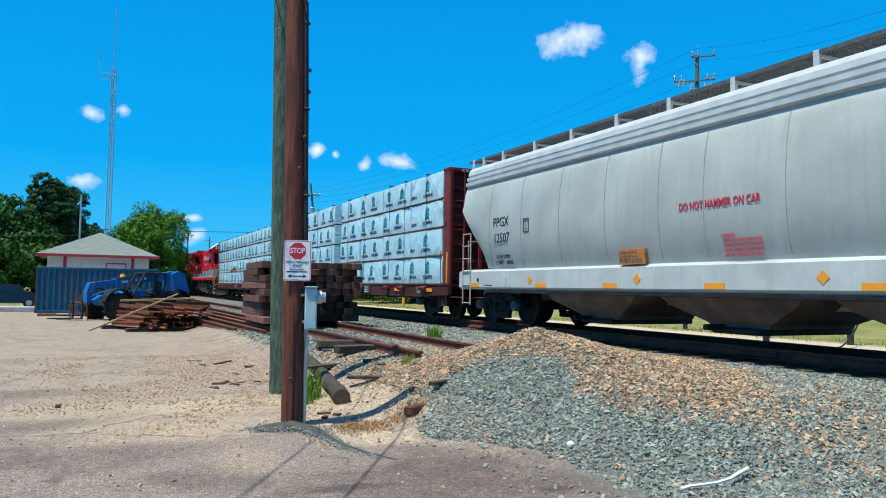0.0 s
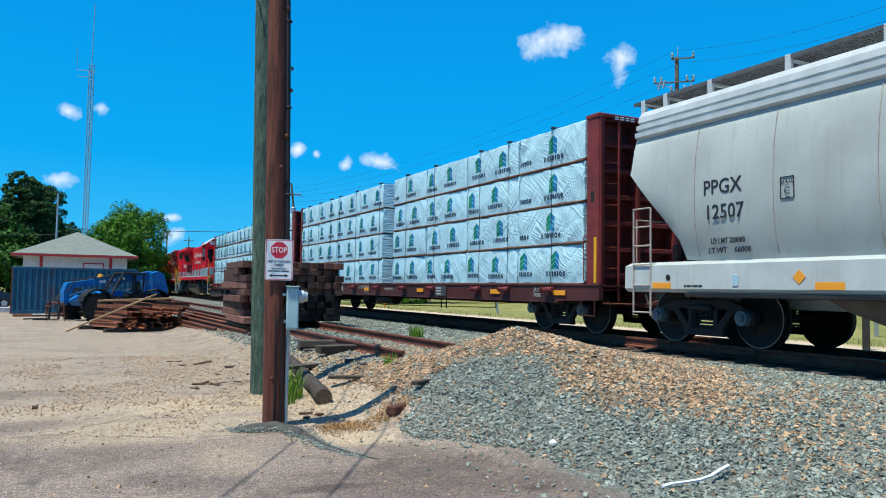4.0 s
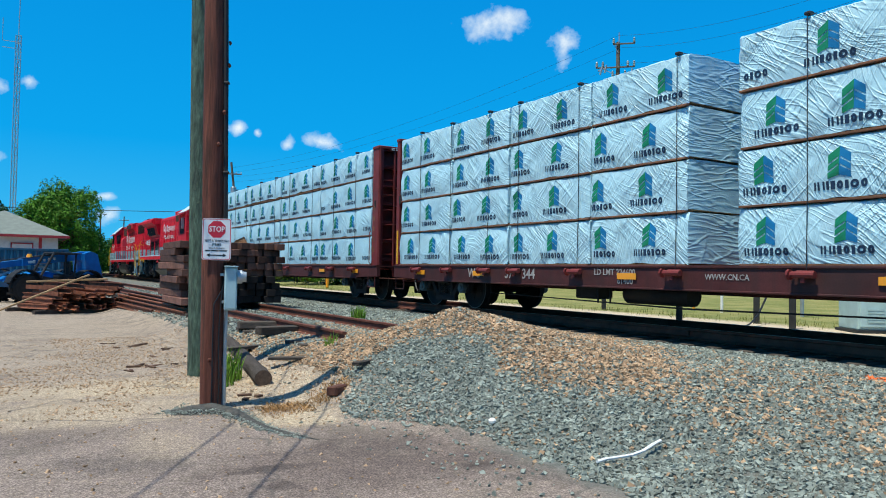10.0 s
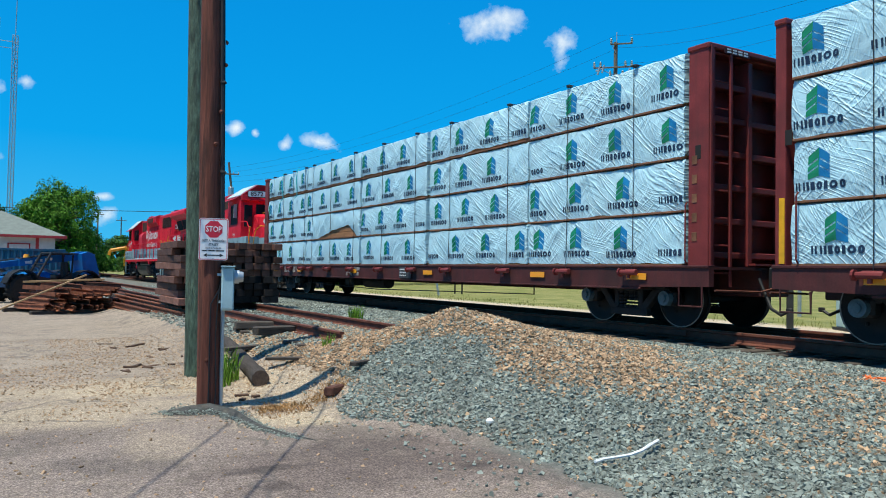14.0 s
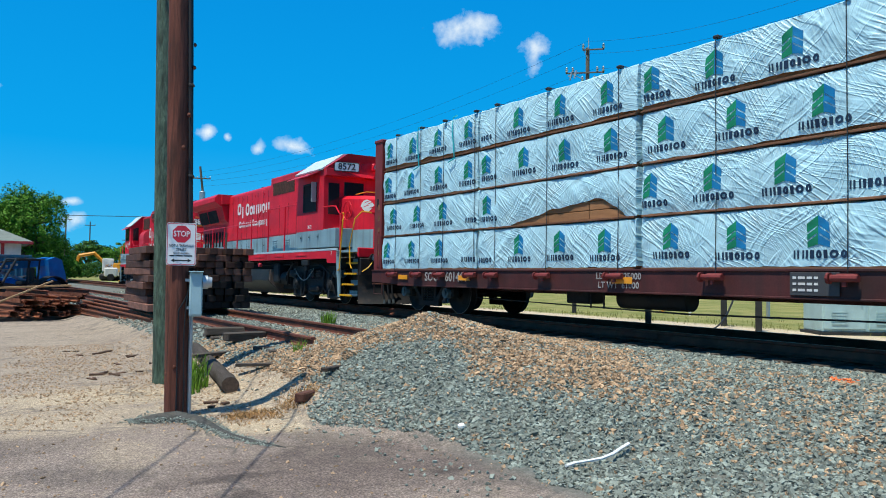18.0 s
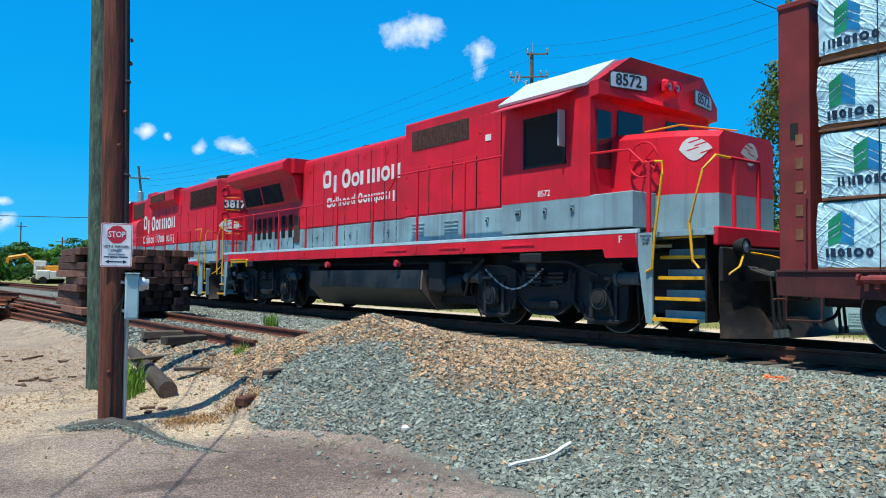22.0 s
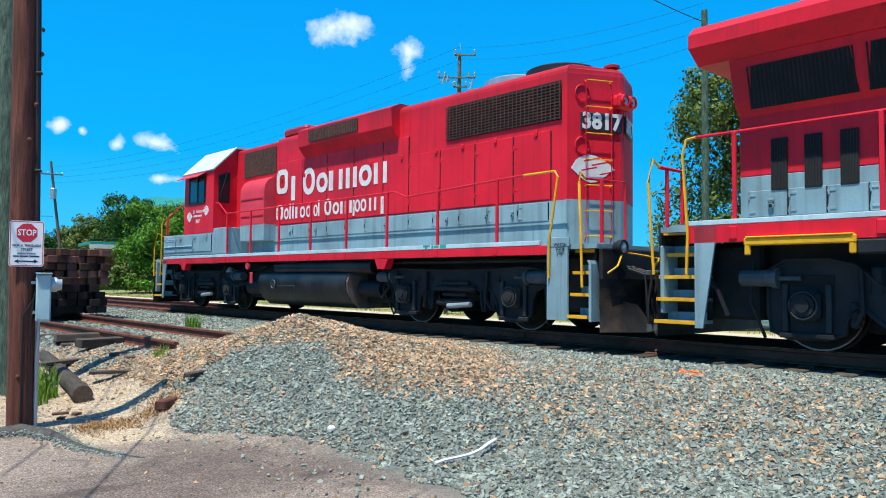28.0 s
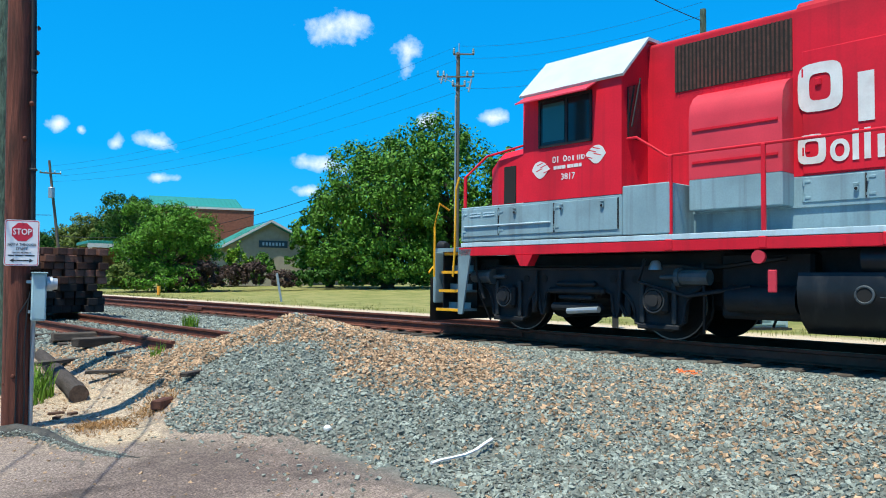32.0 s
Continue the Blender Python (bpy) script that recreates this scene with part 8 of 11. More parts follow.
brown_pole = thing("utility_pole", pose(-1.67, 8.53, 0.0), "dark brown creosoted utility pole carrying a sign and meter box", "utility pole")
part("shaft", pole_geo(5.0, 0.130, 0.104, lean=(-0.018, -0.004)), POLE_BROWN, brown_pole, smooth=True)
part("knot", pole_knots(5.0, 0.130, 0.104, 5), POLE_BROWN, brown_pole)
g = Geo()
g.cyl((0.135, -0.03, 0.02), (0.135, -0.03, 1.15), 0.022, seg=8)
part("riser", Geo().cyl((0.110, -0.05, 1.9), (0.040, -0.06, 4.9), 0.018, seg=8), BLACK_CABLE, brown_pole, "black cable riser", smooth=True)
part("conduit", g, GALV, brown_pole, "grey steel conduit", smooth=True)
for dx, dy in ((0.02, -0.125), (0.085, -0.105)):
    pts = [(dx * (1 + 0.1 * math.sin(k)), dy * 1.02, 0.02 + 0.16 * k) for k in range(8)]
    part("ground_wire", Geo().tube(pts + [(0.10, -0.09, 1.3), (0.125, -0.06, 1.45)], 0.008, 5), BLACK_CABLE, brown_pole)
part("service_cable", Geo().tube([(0.118, -0.02, 1.9), (0.078, -0.03, 3.9), (0.055, -0.04, 4.85)], 0.014, 6), BLACK_CABLE, brown_pole)
for z in (2.6, 3.6, 4.6):
    part("cable_strap", Geo().box((0.150 - 0.019 * z, -0.05, z), (0.06, 0.06, 0.025), bev=0.005), BLACK_CABLE, brown_pole)

# overhead cables that leave the two poles over the lot
for a, b, label in ((trk(2.1, 8.42, 4.85).translation, trk(-20.0, -28.1, 6.2).translation, "black service cable from the brown pole"), (trk(2.2, 11.0, 6.2).translation, trk(-20.0, -28.5, 5.4).translation, "black cable from the green pole")):
    solid("overhead_cable", Geo().tube([a.lerp(b, k / 12) - Vector((0, 0, 0.5 * math.sin(PI * k / 12))) for k in range(13)], 0.012, 6), BLACK_CABLE, pose(0, 0, 0), label, "cable", "overhead cables")

# dark gravel fill banked round the foot of the brown pole, trailing off over the lot
g = Geo()
rings = []
fill = [(1.58, 8.34, 0.02, 0.0), (1.68, 8.24, 0.12, 0.04), (1.84, 8.22, 0.20, 0.07), (2.04, 8.22, 0.24, 0.08), (2.20, 8.00, 0.17, 0.05), (2.24, 7.55, 0.11, 0.03), (2.28, 7.10, 0.08, 0.02), (2.40, 6.72, 0.07, 0.015), (2.56, 6.40, 0.02, 0.0)]
for i, (n, s, w, h) in enumerate(fill):
    n1, s1 = fill[min(i + 1, len(fill) - 1)][:2]
    n0, s0 = fill[max(i - 1, 0)][:2]
    d = Vector((n1 - n0, s1 - s0, 0)).normalized()
    side_ = Vector((d.y, -d.x, 0))
    rings.append([tuple(Vector((n, s, ground_z(n, s) - 0.015 + (h + 0.02) * math.cos(k * PI / 10) ** 1.5 * (1 + 0.2 * noise.noise((i, k, 2))))) + side_ * (w * k / 5 * (1 + 0.15 * noise.noise((i * 2, k, 7))))) for k in range(-5, 6)])
g.loft(rings, caps=False, closed=False)
FILL = mat("dark_gravel_fill", (0.085, 0.084, 0.078), 0.95, var=0.5, scale=14, fine=70, bump=0.9, bump_dist=0.02, dirt=(0.16, 0.14, 0.11), dirt_amount=0.4, dirt_scale=9)
solid("gravel_fill", g, FILL, TRK, "dark fine gravel banked round the pole foot", "gravel", kind="stuff")

TOWARDS = pose(0, 0, 0, 0, 0, 11.5)
meter_box = solid("meter_box", Geo().box((0, 0, 0), (0.135, 0.17, 0.48), bev=0.012), BOX_GREY, pose(-1.67, 8.53, 0) @ TOWARDS @ pose(0.168, -0.085, 1.315), "pale grey electrical box strapped to the pole", "electrical box")
part("cover_lip", Geo().box((0, -0.087, 0.0), (0.115, 0.01, 0.44), bev=0.004).box((0, -0.02, 0.243), (0.15, 0.20, 0.012), bev=0.003), BOX_GREY, meter_box)
part("meter_head", Geo().cyl((0.068, -0.02, 0.13), (0.12, -0.02, 0.13), 0.075, seg=18).cyl((0.12, -0.02, 0.13), (0.165, -0.02, 0.13), 0.062, 0.055, seg=18), GALV, meter_box, "round meter socket", smooth=True)
part("bracket", Geo().box((-0.09, 0.03, 0.15), (0.06, 0.06, 0.03)).box((-0.09, 0.03, -0.15), (0.06, 0.06, 0.03)), GALV, meter_box)


sign = thing("street_sign", pose(-1.67, 8.53, 0) @ pose(0, 0, 0, 0, 0, 11.8) @ pose(0.006, -0.146, 1.852, 90, 0, 0), "white metal sign with red border, stop octagon and arrow", "sign")
part("sheet", Geo().prism(rounded(0.305, 0.457, 0.025), -0.004, 0.0, "z"), SIGN_WHITE, sign)
g = Geo()
outer, inner = rounded(0.293, 0.445, 0.022), rounded(0.279, 0.431, 0.017)
k = len(outer)
g.add([(*p, 0.001) for p in outer] + [(*p, 0.001) for p in inner], [(i, (i + 1) % k, k + (i + 1) % k, k + i) for i in range(k)])
part("border", g, SIGN_RED, sign, "red border line")
oct_ = part("octagon", Geo().prism([(0.098 * math.cos(radians(22.5 + 45 * i)), 0.108 + 0.098 * math.sin(radians(22.5 + 45 * i))) for i in range(8)], 0.0, 0.0015, "z"), SIGN_RED, sign, "red octagon")
letters("word", "STOP", 0.060, SIGN_WHITE, oct_, pose(0, 0.108, 0.002), bold=0.02, width=0.80)
letters("word", "NOT A THROUGH", 0.026, LETTER_BLACK, sign, pose(0, -0.018, 0.001), bold=0.012, width=0.80)
letters("word", "STREET", 0.026, LETTER_BLACK, sign, pose(0, -0.060, 0.001), bold=0.012, width=0.85)
letters("word", "PRIVATE PROPERTY", 0.013, LETTER_BLACK, sign, pose(0, -0.098, 0.001), bold=0.01)
g = Geo()
for x0, x1 in ((-0.118, -0.066), (-0.058, 0.018), (0.026, 0.112)):
    g.span((x0, -0.132, 0.0), (x1, -0.119, 0.0015))
part("name_bar", g, LETTER_BLACK, sign)
part("arrow", Geo().prism([(-0.105, -0.175), (-0.068, -0.155), (-0.068, -0.169), (0.068, -0.169), (0.068, -0.155), (0.105, -0.175), (0.068, -0.195), (0.068, -0.181), (-0.068, -0.181), (-0.068, -0.195)], 0.0, 0.0015, "z"), LETTER_BLACK, sign, "black double arrow")
for y in (0.205, -0.212):
    part("bolt", Geo().cyl((0, y, 0), (0, y, 0.006), 0.007, seg=8), GALV, sign)

# log beside the poles
LOG = mat("charred_log_wood", (0.075, 0.06, 0.05), 0.9, var=0.45, scale=3, fine=18, bump=0.6, stretch=(7, 0.6, 7), bump_dist=0.02)
g = Geo()
rings = []
for i in range(13):
    y = 4.2 * i / 12
    r = 0.112 + 0.014 * noise.noise((i * 0.7, 2, 3))
    rings.append([((r + 0.012 * noise.noise((math.cos(a) * 2, math.sin(a) * 2, i * 0.9))) * math.cos(a), y, (r + 0.012 * noise.noise((math.cos(a) * 2, math.sin(a) * 2, i * 0.9))) * math.sin(a)) for a in (2 * PI * j / 16 for j in range(16))])
g.loft(rings)
log = solid("log", g, LOG, trk(3.02, 9.55, 0.115, -9.0) @ pose(0, 0, 0, 1.0, 0, 0), "weathered grey-black log lying beside the poles", "log", smooth=True)
part("end_grain", Geo().cyl((0, -0.004, 0), (0, 0.002, 0), 0.106, seg=16), mat("cut_end_grain", (0.11, 0.075, 0.055), 0.9, var=0.4, scale=20, bump=0.4), log, "dark cut end")


def chunk(name, n, s, size, material, label, category, turn=0, z=None, seed=1):
    rnd = random.Random(seed)
    gg = Geo().box((0, 0, 0), size, bev=min(size) * 0.12)
    gg.v = [tuple(c + rnd.uniform(-1, 1) * 0.06 * min(size) for c in p) for p in gg.v]
    return solid(name, gg, material, trk(n, s, (ground_z(n, s) if z is None else z) + size[2] * 0.42, turn), label, category)


chunk("tie_chunk", 3.42, 8.06, (0.27, 0.13, 0.10), mat("broken_tie_wood", (0.13, 0.055, 0.038), 0.85, var=0.4, scale=9), "short broken piece of brown tie", "wood piece", 40)
chunk("plank", 3.80, 10.25, (0.95, 0.14, 0.04), TIE_OLD, "old grey plank lying on the sand", "plank", -20, seed=2)
chunk("plank", 3.7, 12.1, (1.3, 0.16, 0.05), TIE_OLD, "old grey plank lying on the sand", "plank", 25, seed=3)
chunk("plank", 3.98, 8.45, (0.5, 0.10, 0.05), LOG, "charred stick on the gravel", "plank", 30, seed=4)
for i, (n, s, t) in enumerate(((4.45, 12.7, 10), (4.5, 13.9, -6))):
    chunk("loose_tie", n, s, (1.2, 0.22, 0.14), TIE_OLD, "weathered loose tie beside the spur", "railway tie", t, seed=10 + i)
stone = solid("white_stone", Geo().lathe([(0.0001, -0.03), (0.036, -0.012), (0.038, 0.008), (0.022, 0.028), (0.0001, 0.033)], (0, 0, 0), (0, 0, 1), 9), plain("pale_stone", (0.75, 0.74, 0.70), 0.8), trk(4.04, 5.81, ground_z(4.04, 5.81) + 0.03), "small white stone at the gravel edge", "stone", smooth=True)
stick_a, stick_b = Vector((4.14, 4.49)), Vector((4.78, 4.40))
g = Geo().tube([(stick_a.x + (stick_b.x - stick_a.x) * k / 6, stick_a.y + (stick_b.y - stick_a.y) * k / 6 + 0.03 * math.sin(k * 1.3), ground_z(stick_a.x + (stick_b.x - stick_a.x) * k / 6, 4.6) + 0.045) for k in range(7)], 0.014, 6)
solid("white_stick", g, plain("bleached_wood", (0.72, 0.72, 0.72), 0.7), TRK, "thin bleached white stick on the gravel", "stick", smooth=True)
PAINT = plain("orange_marking_paint", (0.75, 0.16, 0.04), 0.8)


# scraps of rotten tie and sticks strewn over the sand behind the poles
rnd = random.Random(31)
SCRAP = mat("rotten_wood_scrap", (0.13, 0.075, 0.05), 0.9, var=0.45, scale=8, bump=0.3, per_object=0.5)
for k in range(16):
    n, s = rnd.uniform(1.7, 2.9), rnd.uniform(11.2, 16.5)
    chunk("wood_scrap", n, s, (rnd.uniform(0.10, 0.42), rnd.uniform(0.02, 0.06), rnd.uniform(0.015, 0.035)), SCRAP, "splinter of rotten tie wood on the sand", "wood scrap", rnd.uniform(-90, 90), seed=40 + k)
for k, (n, s, L) in enumerate(((2.62, 9.0, 0.16), (2.75, 8.86, 0.10), (2.55, 8.72, 0.12), (-0.35, 10.6, 0.16))):
    chunk("wood_scrap", n, s, (L, 0.06, 0.03), SCRAP, "small broken piece of wood on the sand", "wood scrap", 30 * k, seed=70 + k)


# ---- grass and weeds ----
def grass_material(name, base):
    return mat(name, base, 0.7, var=0.3, scale=4, fine=30, bump=0.0, island=0.4)


WEED_GREEN = grass_material("weed_green", (0.17, 0.32, 0.03))
DRY_GRASS = grass_material("dry_grass", (0.40, 0.22, 0.085))


def tuft_geo(g, n, s, count, h, spread, rnd, z=None, lean=0.35):
    for _ in range(count):
        a = rnd.uniform(0, 2 * PI)
        r = spread * rnd.random() ** 0.7
        x, y = n + r * math.cos(a), s + r * math.sin(a)
        z0 = (ground_z(x, y) if z is None else z) - 0.01
        hh = h * rnd.uniform(0.5, 1.1)
        dx, dy = rnd.uniform(-1, 1) * lean * hh, rnd.uniform(-1, 1) * lean * hh
        b = rnd.uniform(0, PI)
        w = 0.005 + 0.008 * h
        wx, wy = w * math.cos(b), w * math.sin(b)
        g.add([(x - wx, y - wy, z0), (x + wx, y + wy, z0), (x + wx * 0.7 + dx * 0.4, y + wy * 0.7 + dy * 0.4, z0 + hh * 0.6), (x - wx * 0.7 + dx * 0.4, y - wy * 0.7 + dy * 0.4, z0 + hh * 0.6), (x + dx, y + dy, z0 + hh)], [(0, 1, 2, 3), (3, 2, 4)])


def tuft(n, s, count, h, spread, material, label, seed, z=None):
    g = Geo()
    tuft_geo(g, n, s, count, h, spread, random.Random(seed), z)
    me = g.mesh("weed_clump", [material], fix=False)
    solid("weed_clump", me, None, TRK, label, "weeds", "weed clumps")


tuft(2.72, 10.35, 260, 0.46, 0.24, WEED_GREEN, "tall green weeds beside the log", 1)
tuft(2.55, 9.95, 160, 0.30, 0.20, WEED_GREEN, "green weeds at the foot of the pole", 2)
tuft(7.0, 15.4, 190, 0.34, 0.16, WEED_GREEN, "green weed growing by the spur rail", 3, 0.42)
tuft(6.6, 21.8, 100, 0.24, 0.10, WEED_GREEN, "small green weed by the spur rail", 4, 0.42)
tuft(4.2, 10.2, 40, 0.2, 0.1, WEED_GREEN, "small green weed among planks", 5)
g = Geo()
rnd = random.Random(8)
for _ in range(90):
    k = rnd.random()
    tuft_geo(g, 2.5 + 1.1 * k + rnd.gauss(0, 0.06), 7.88 + 0.42 * k + rnd.gauss(0, 0.13), 16, 0.055, 0.14, rnd, lean=1.2)
tagged(new("dry_grass", g.mesh("dry_grass", [DRY_GRASS], fix=False)), "flattened straw-brown grass on the sand", "grass", kind="stuff").matrix_world = TRK


# ---- loose ballast ----
def tan_share(n, s):
    """How much of the gravel is the tan kind at a place."""
    cone = 1 - smooth_step(0.75, 1.05, math.hypot((n - 4.18) / 1.0, (s - 7.55) / 1.08) + 0.15 * noise.noise((n * 2, s * 2, 4)))
    wob = 0.35 * noise.noise((n * 0.9, s * 0.9, 2))
    rim = max(6.2 - (n - 4.65) * 1.09, 5.0 + (n - 5.75) * 1.02) + wob
    top = smooth_step(4.55, 4.95, n) * smooth_step(-0.9, 0.7, s - rim) * (1 - smooth_step(8.0, 8.6, n)) * (1 - smooth_step(12.5, 14, s))
    left = smooth_step(8.1, 8.8, s) * (1 - smooth_step(13, 15, s)) * smooth_step(3.2, 3.6, n)
    return max(0.05, max(0.82 * top, 0.85 * left, 0.30 * smooth_step(4.9, 5.8, n) * (1 - smooth_step(7.4, 8.6, n)) * smooth_step(0.0, 3.5, s)) + 0.3 * wob * (top > 0.2) - 0.9 * cone)


def stones(name, label, material, places, seed):
    rng = np.random.default_rng(seed)
    m = len(places)
    p = np.array(places)
    base = np.array([(i, j, k) for i in (-1, 1) for j in (-1, 1) for k in (-1, 1)], float)
    size = p[:, 3:4] * rng.uniform(0.7, 1.3, (m, 1))
    v = base[None] * (1 + rng.uniform(-0.55, 0.30, (m, 8, 3))) * (size * np.array([1.06, 0.78, 0.54]))[:, None, :] * 0.5
    q = rng.normal(size=(m, 4)) * np.array([1.0, 0.28, 0.28, 1.0])
    q /= np.linalg.norm(q, axis=1, keepdims=True)
    w, x, y, z = q.T
    R = np.stack([np.stack([1 - 2 * (y * y + z * z), 2 * (x * y - z * w), 2 * (x * z + y * w)], -1), np.stack([2 * (x * y + z * w), 1 - 2 * (x * x + z * z), 2 * (y * z - x * w)], -1), np.stack([2 * (x * z - y * w), 2 * (y * z + x * w), 1 - 2 * (x * x + y * y)], -1)], 1)
    v = np.einsum("mij,mkj->mki", R, v) + p[:, None, :3]
    faces = np.array([(0, 1, 3, 2), (4, 6, 7, 5), (0, 4, 5, 1), (2, 3, 7, 6), (0, 2, 6, 4), (1, 5, 7, 3)])
    f = (faces[None] + 8 * np.arange(m)[:, None, None]).reshape(-1, 4)
    me = bpy.data.meshes.new(name)
    me.vertices.add(8 * m)
    me.vertices.foreach_set("co", v.reshape(-1))
    me.loops.add(f.size)
    me.loops.foreach_set("vertex_index", f.reshape(-1).astype(np.int32))
    me.polygons.add(len(f))
    me.polygons.foreach_set("loop_start", np.arange(0, f.size, 4, dtype=np.int32))
    me.materials.append(material)
    me.update(calc_edges=True)
    me.shade_flat()
    me.validate()
    ob = new(name, me)
    ob.matrix_world = TRK
    return tagged(ob, label, "gravel", kind="stuff")


rnd = random.Random(21)
grey_places, tan_places, marked = [], [], []
for _ in range(172000):
    n = rnd.uniform(3.0, 8.75)
    s = -4.5 + 19.5 * rnd.random() ** 0.85
    edge = 3.86 + 0.12 * noise.noise((s * 0.9, 0, 5)) + 0.10 * noise.noise((s * 3.1, 0, 8)) - 0.68 * smooth_step(6.0, 7.2, s) + 0.5 * smooth_step(7.4, 8.3, s) - 0.10 * smooth_step(9, 11, s)
    if n < edge and rnd.random() < 0.985 or (s > 11 and rnd.random() < 0.3):
        continue
    size = rnd.choice((0.017, 0.022, 0.027, 0.032, 0.041))
    place = (n, s, ground_z(n, s) + size * rnd.uniform(0.0, 0.4), size)
    if abs(n - 7.92) < 0.10 and abs(s - 4.38) < 0.16 and rnd.random() < 0.7:
        marked.append(place)
        continue
    (tan_places if rnd.random() < tan_share(n, s) else grey_places).append(place)
# sparse strays on the asphalt
for _ in range(300):
    s, n = rnd.uniform(-2, 8.5), 3.7 - abs(rnd.gauss(0, 0.45))
    grey_places.append((n, s, ground_z(n, s) + 0.008, rnd.uniform(0.010, 0.032)))
# bed along the main track, further off
for _ in range(24000):
    s, n = 11 + 34 * rnd.random() ** 1.4, rnd.choice((rnd.uniform(6.9, 8.9), rnd.uniform(3.6, 7)))
    grey_places.append((n, s, ground_z(n, s) + 0.008, rnd.uniform(0.034, 0.062)))
for _ in range(2600):
    k = rnd.random() ** 0.8 * (len(fill) - 2) + 0.5
    i, f = int(k), k - int(k)
    (n0, s0, w0, h0), (n1, s1, w1, h1) = fill[i], fill[i + 1]
    w = (w0 + (w1 - w0) * f) * 1.25
    n, s = n0 + (n1 - n0) * f + rnd.gauss(0, 0.45) * w, s0 + (s1 - s0) * f + rnd.gauss(0, 0.45) * w
    grey_places.append((n, s, ground_z(n, s) + 0.6 * (h0 + (h1 - h0) * f) * max(0, 1 - abs(n - n0) / (w + 0.01)), rnd.uniform(0.008, 0.022)))
grit_places = []
for _ in range(26000):
    n, s = rnd.uniform(-3.5, 3.9), rnd.uniform(4.2, 17.5)
    if rnd.random() < 0.10 + 0.90 * smooth_step(7.2, 9.4, s + 0.5 * (n - 1.5)) * smooth_step(0.38, 0.62, 0.5 + 0.8 * noise.noise((n * 0.9, s * 0.7, 5)) + 0.12 * n):
        grit_places.append((n, s, ground_z(n, s) + 0.003, rnd.uniform(0.008, 0.026)))
stones("lot_grit", "scattered tan grit and small stones on the lot", STONE_TAN, grit_places, 9)
stones("grey_gravel", "loose grey-green crushed stone ballast", STONE_GREY, grey_places, 5)
stones("tan_gravel", "loose tan and rust coloured ballast on the heap", STONE_TAN, tan_places, 6)
stones("painted_gravel", "stones sprayed with orange marking paint", PAINT, marked, 7)


# ---- stacks of ties on the spur ----
def tie_stack(n0, n1, s0, length, layers, z0, label, seed, loose=0.2):
    """Ties laid along the track, stacked in layers across it, ends towards the camera."""
    rnd = random.Random(seed)
    st = thing("tie_stack", trk(0, 0, 0), label, "stack of ties", "tie stacks")
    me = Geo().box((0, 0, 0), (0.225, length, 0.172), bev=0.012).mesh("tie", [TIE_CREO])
    # darker ties for the lowest four layers of the right-hand stack
    low = Geo().box((0, 0, 0), (0.232, length, 0.178), bev=0.010).mesh("tie", [TIE_DARK])
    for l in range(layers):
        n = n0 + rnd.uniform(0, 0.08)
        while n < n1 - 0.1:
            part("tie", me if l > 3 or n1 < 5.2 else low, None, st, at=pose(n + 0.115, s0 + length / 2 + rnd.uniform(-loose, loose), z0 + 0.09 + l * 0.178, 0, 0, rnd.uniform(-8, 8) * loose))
            n += 0.232 + rnd.uniform(0, 0.012)
    return st


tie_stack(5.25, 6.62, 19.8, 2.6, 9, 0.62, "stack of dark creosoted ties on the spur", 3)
tie_stack(3.88, 5.12, 19.3, 2.6, 9, 0.60, "stack of reddish brown creosoted ties on the spur", 4, 0.42)


# ---- rusty rails ----
OLD_RAIL = mat("scrap_rail_rust", (0.22, 0.075, 0.038), 0.8, var=0.4, scale=4, fine=60, bump=0.25, per_object=0.3)


def loose_rail(length, m, parent=None, label=""):
    me = Geo().prism(rail_profile(), -length / 2, length / 2).mesh("rail", [OLD_RAIL])
    if parent:
        return part("rail", me, None, parent, at=m)
    return solid("loose_rail", me, None, m, label, "rail", "loose rails")


pile = thing("rail_pile", around(-20.6, 28.5, foot(-20.6, 28.5) + 0.0, 22.0), "heap of rusty scrap rails lying across one another", "rail pile")
rnd = random.Random(12)
for l, count in enumerate((13, 12, 10, 7)):
    for k in range(count):
        x = -1.25 + 2.3 * (k + 0.5) / count + rnd.uniform(-0.06, 0.06) + 0.12 * l
        loose_rail(rnd.uniform(2.4, 3.1), pose(x, rnd.uniform(-0.35, 0.35), 0.30 + l * 0.17 + rnd.uniform(-0.01, 0.02), rnd.uniform(-1.5, 1.5), rnd.choice((0, 0, 180, 90)) if l else 0, rnd.uniform(-7, 7)), pile)
g = Geo()
for y in (-1.2, 1.2):
    g.span((-1.6, y - 0.1, 0.0), (1.6, y + 0.1, 0.13), bev=0.01)
part("bearer_tie", g, TIE_OLD, pile)
BOARD = mat("raw_board", (0.42, 0.26, 0.13), 0.75, var=0.25, scale=3, fine=40, stretch=(1, 6, 6), bump=0.15)
solid("board", Geo().box((0, 0, 0), (2.3, 0.20, 0.06), bev=0.006), BOARD, around(-20.8, 26.6, 1.06, 4) @ pose(0.0, 0, 0, 0, -2.4, 0), "pale wooden board lying on the rails", "board")
solid("board", Geo().box((0, 0, 0), (2.9, 0.10, 0.05), bev=0.006), BOARD, around(-22.3, 26.2, 0.66, 10) @ pose(0, 0, 0, 0, -24, 0), "wooden board leaning against the rail heap", "board")
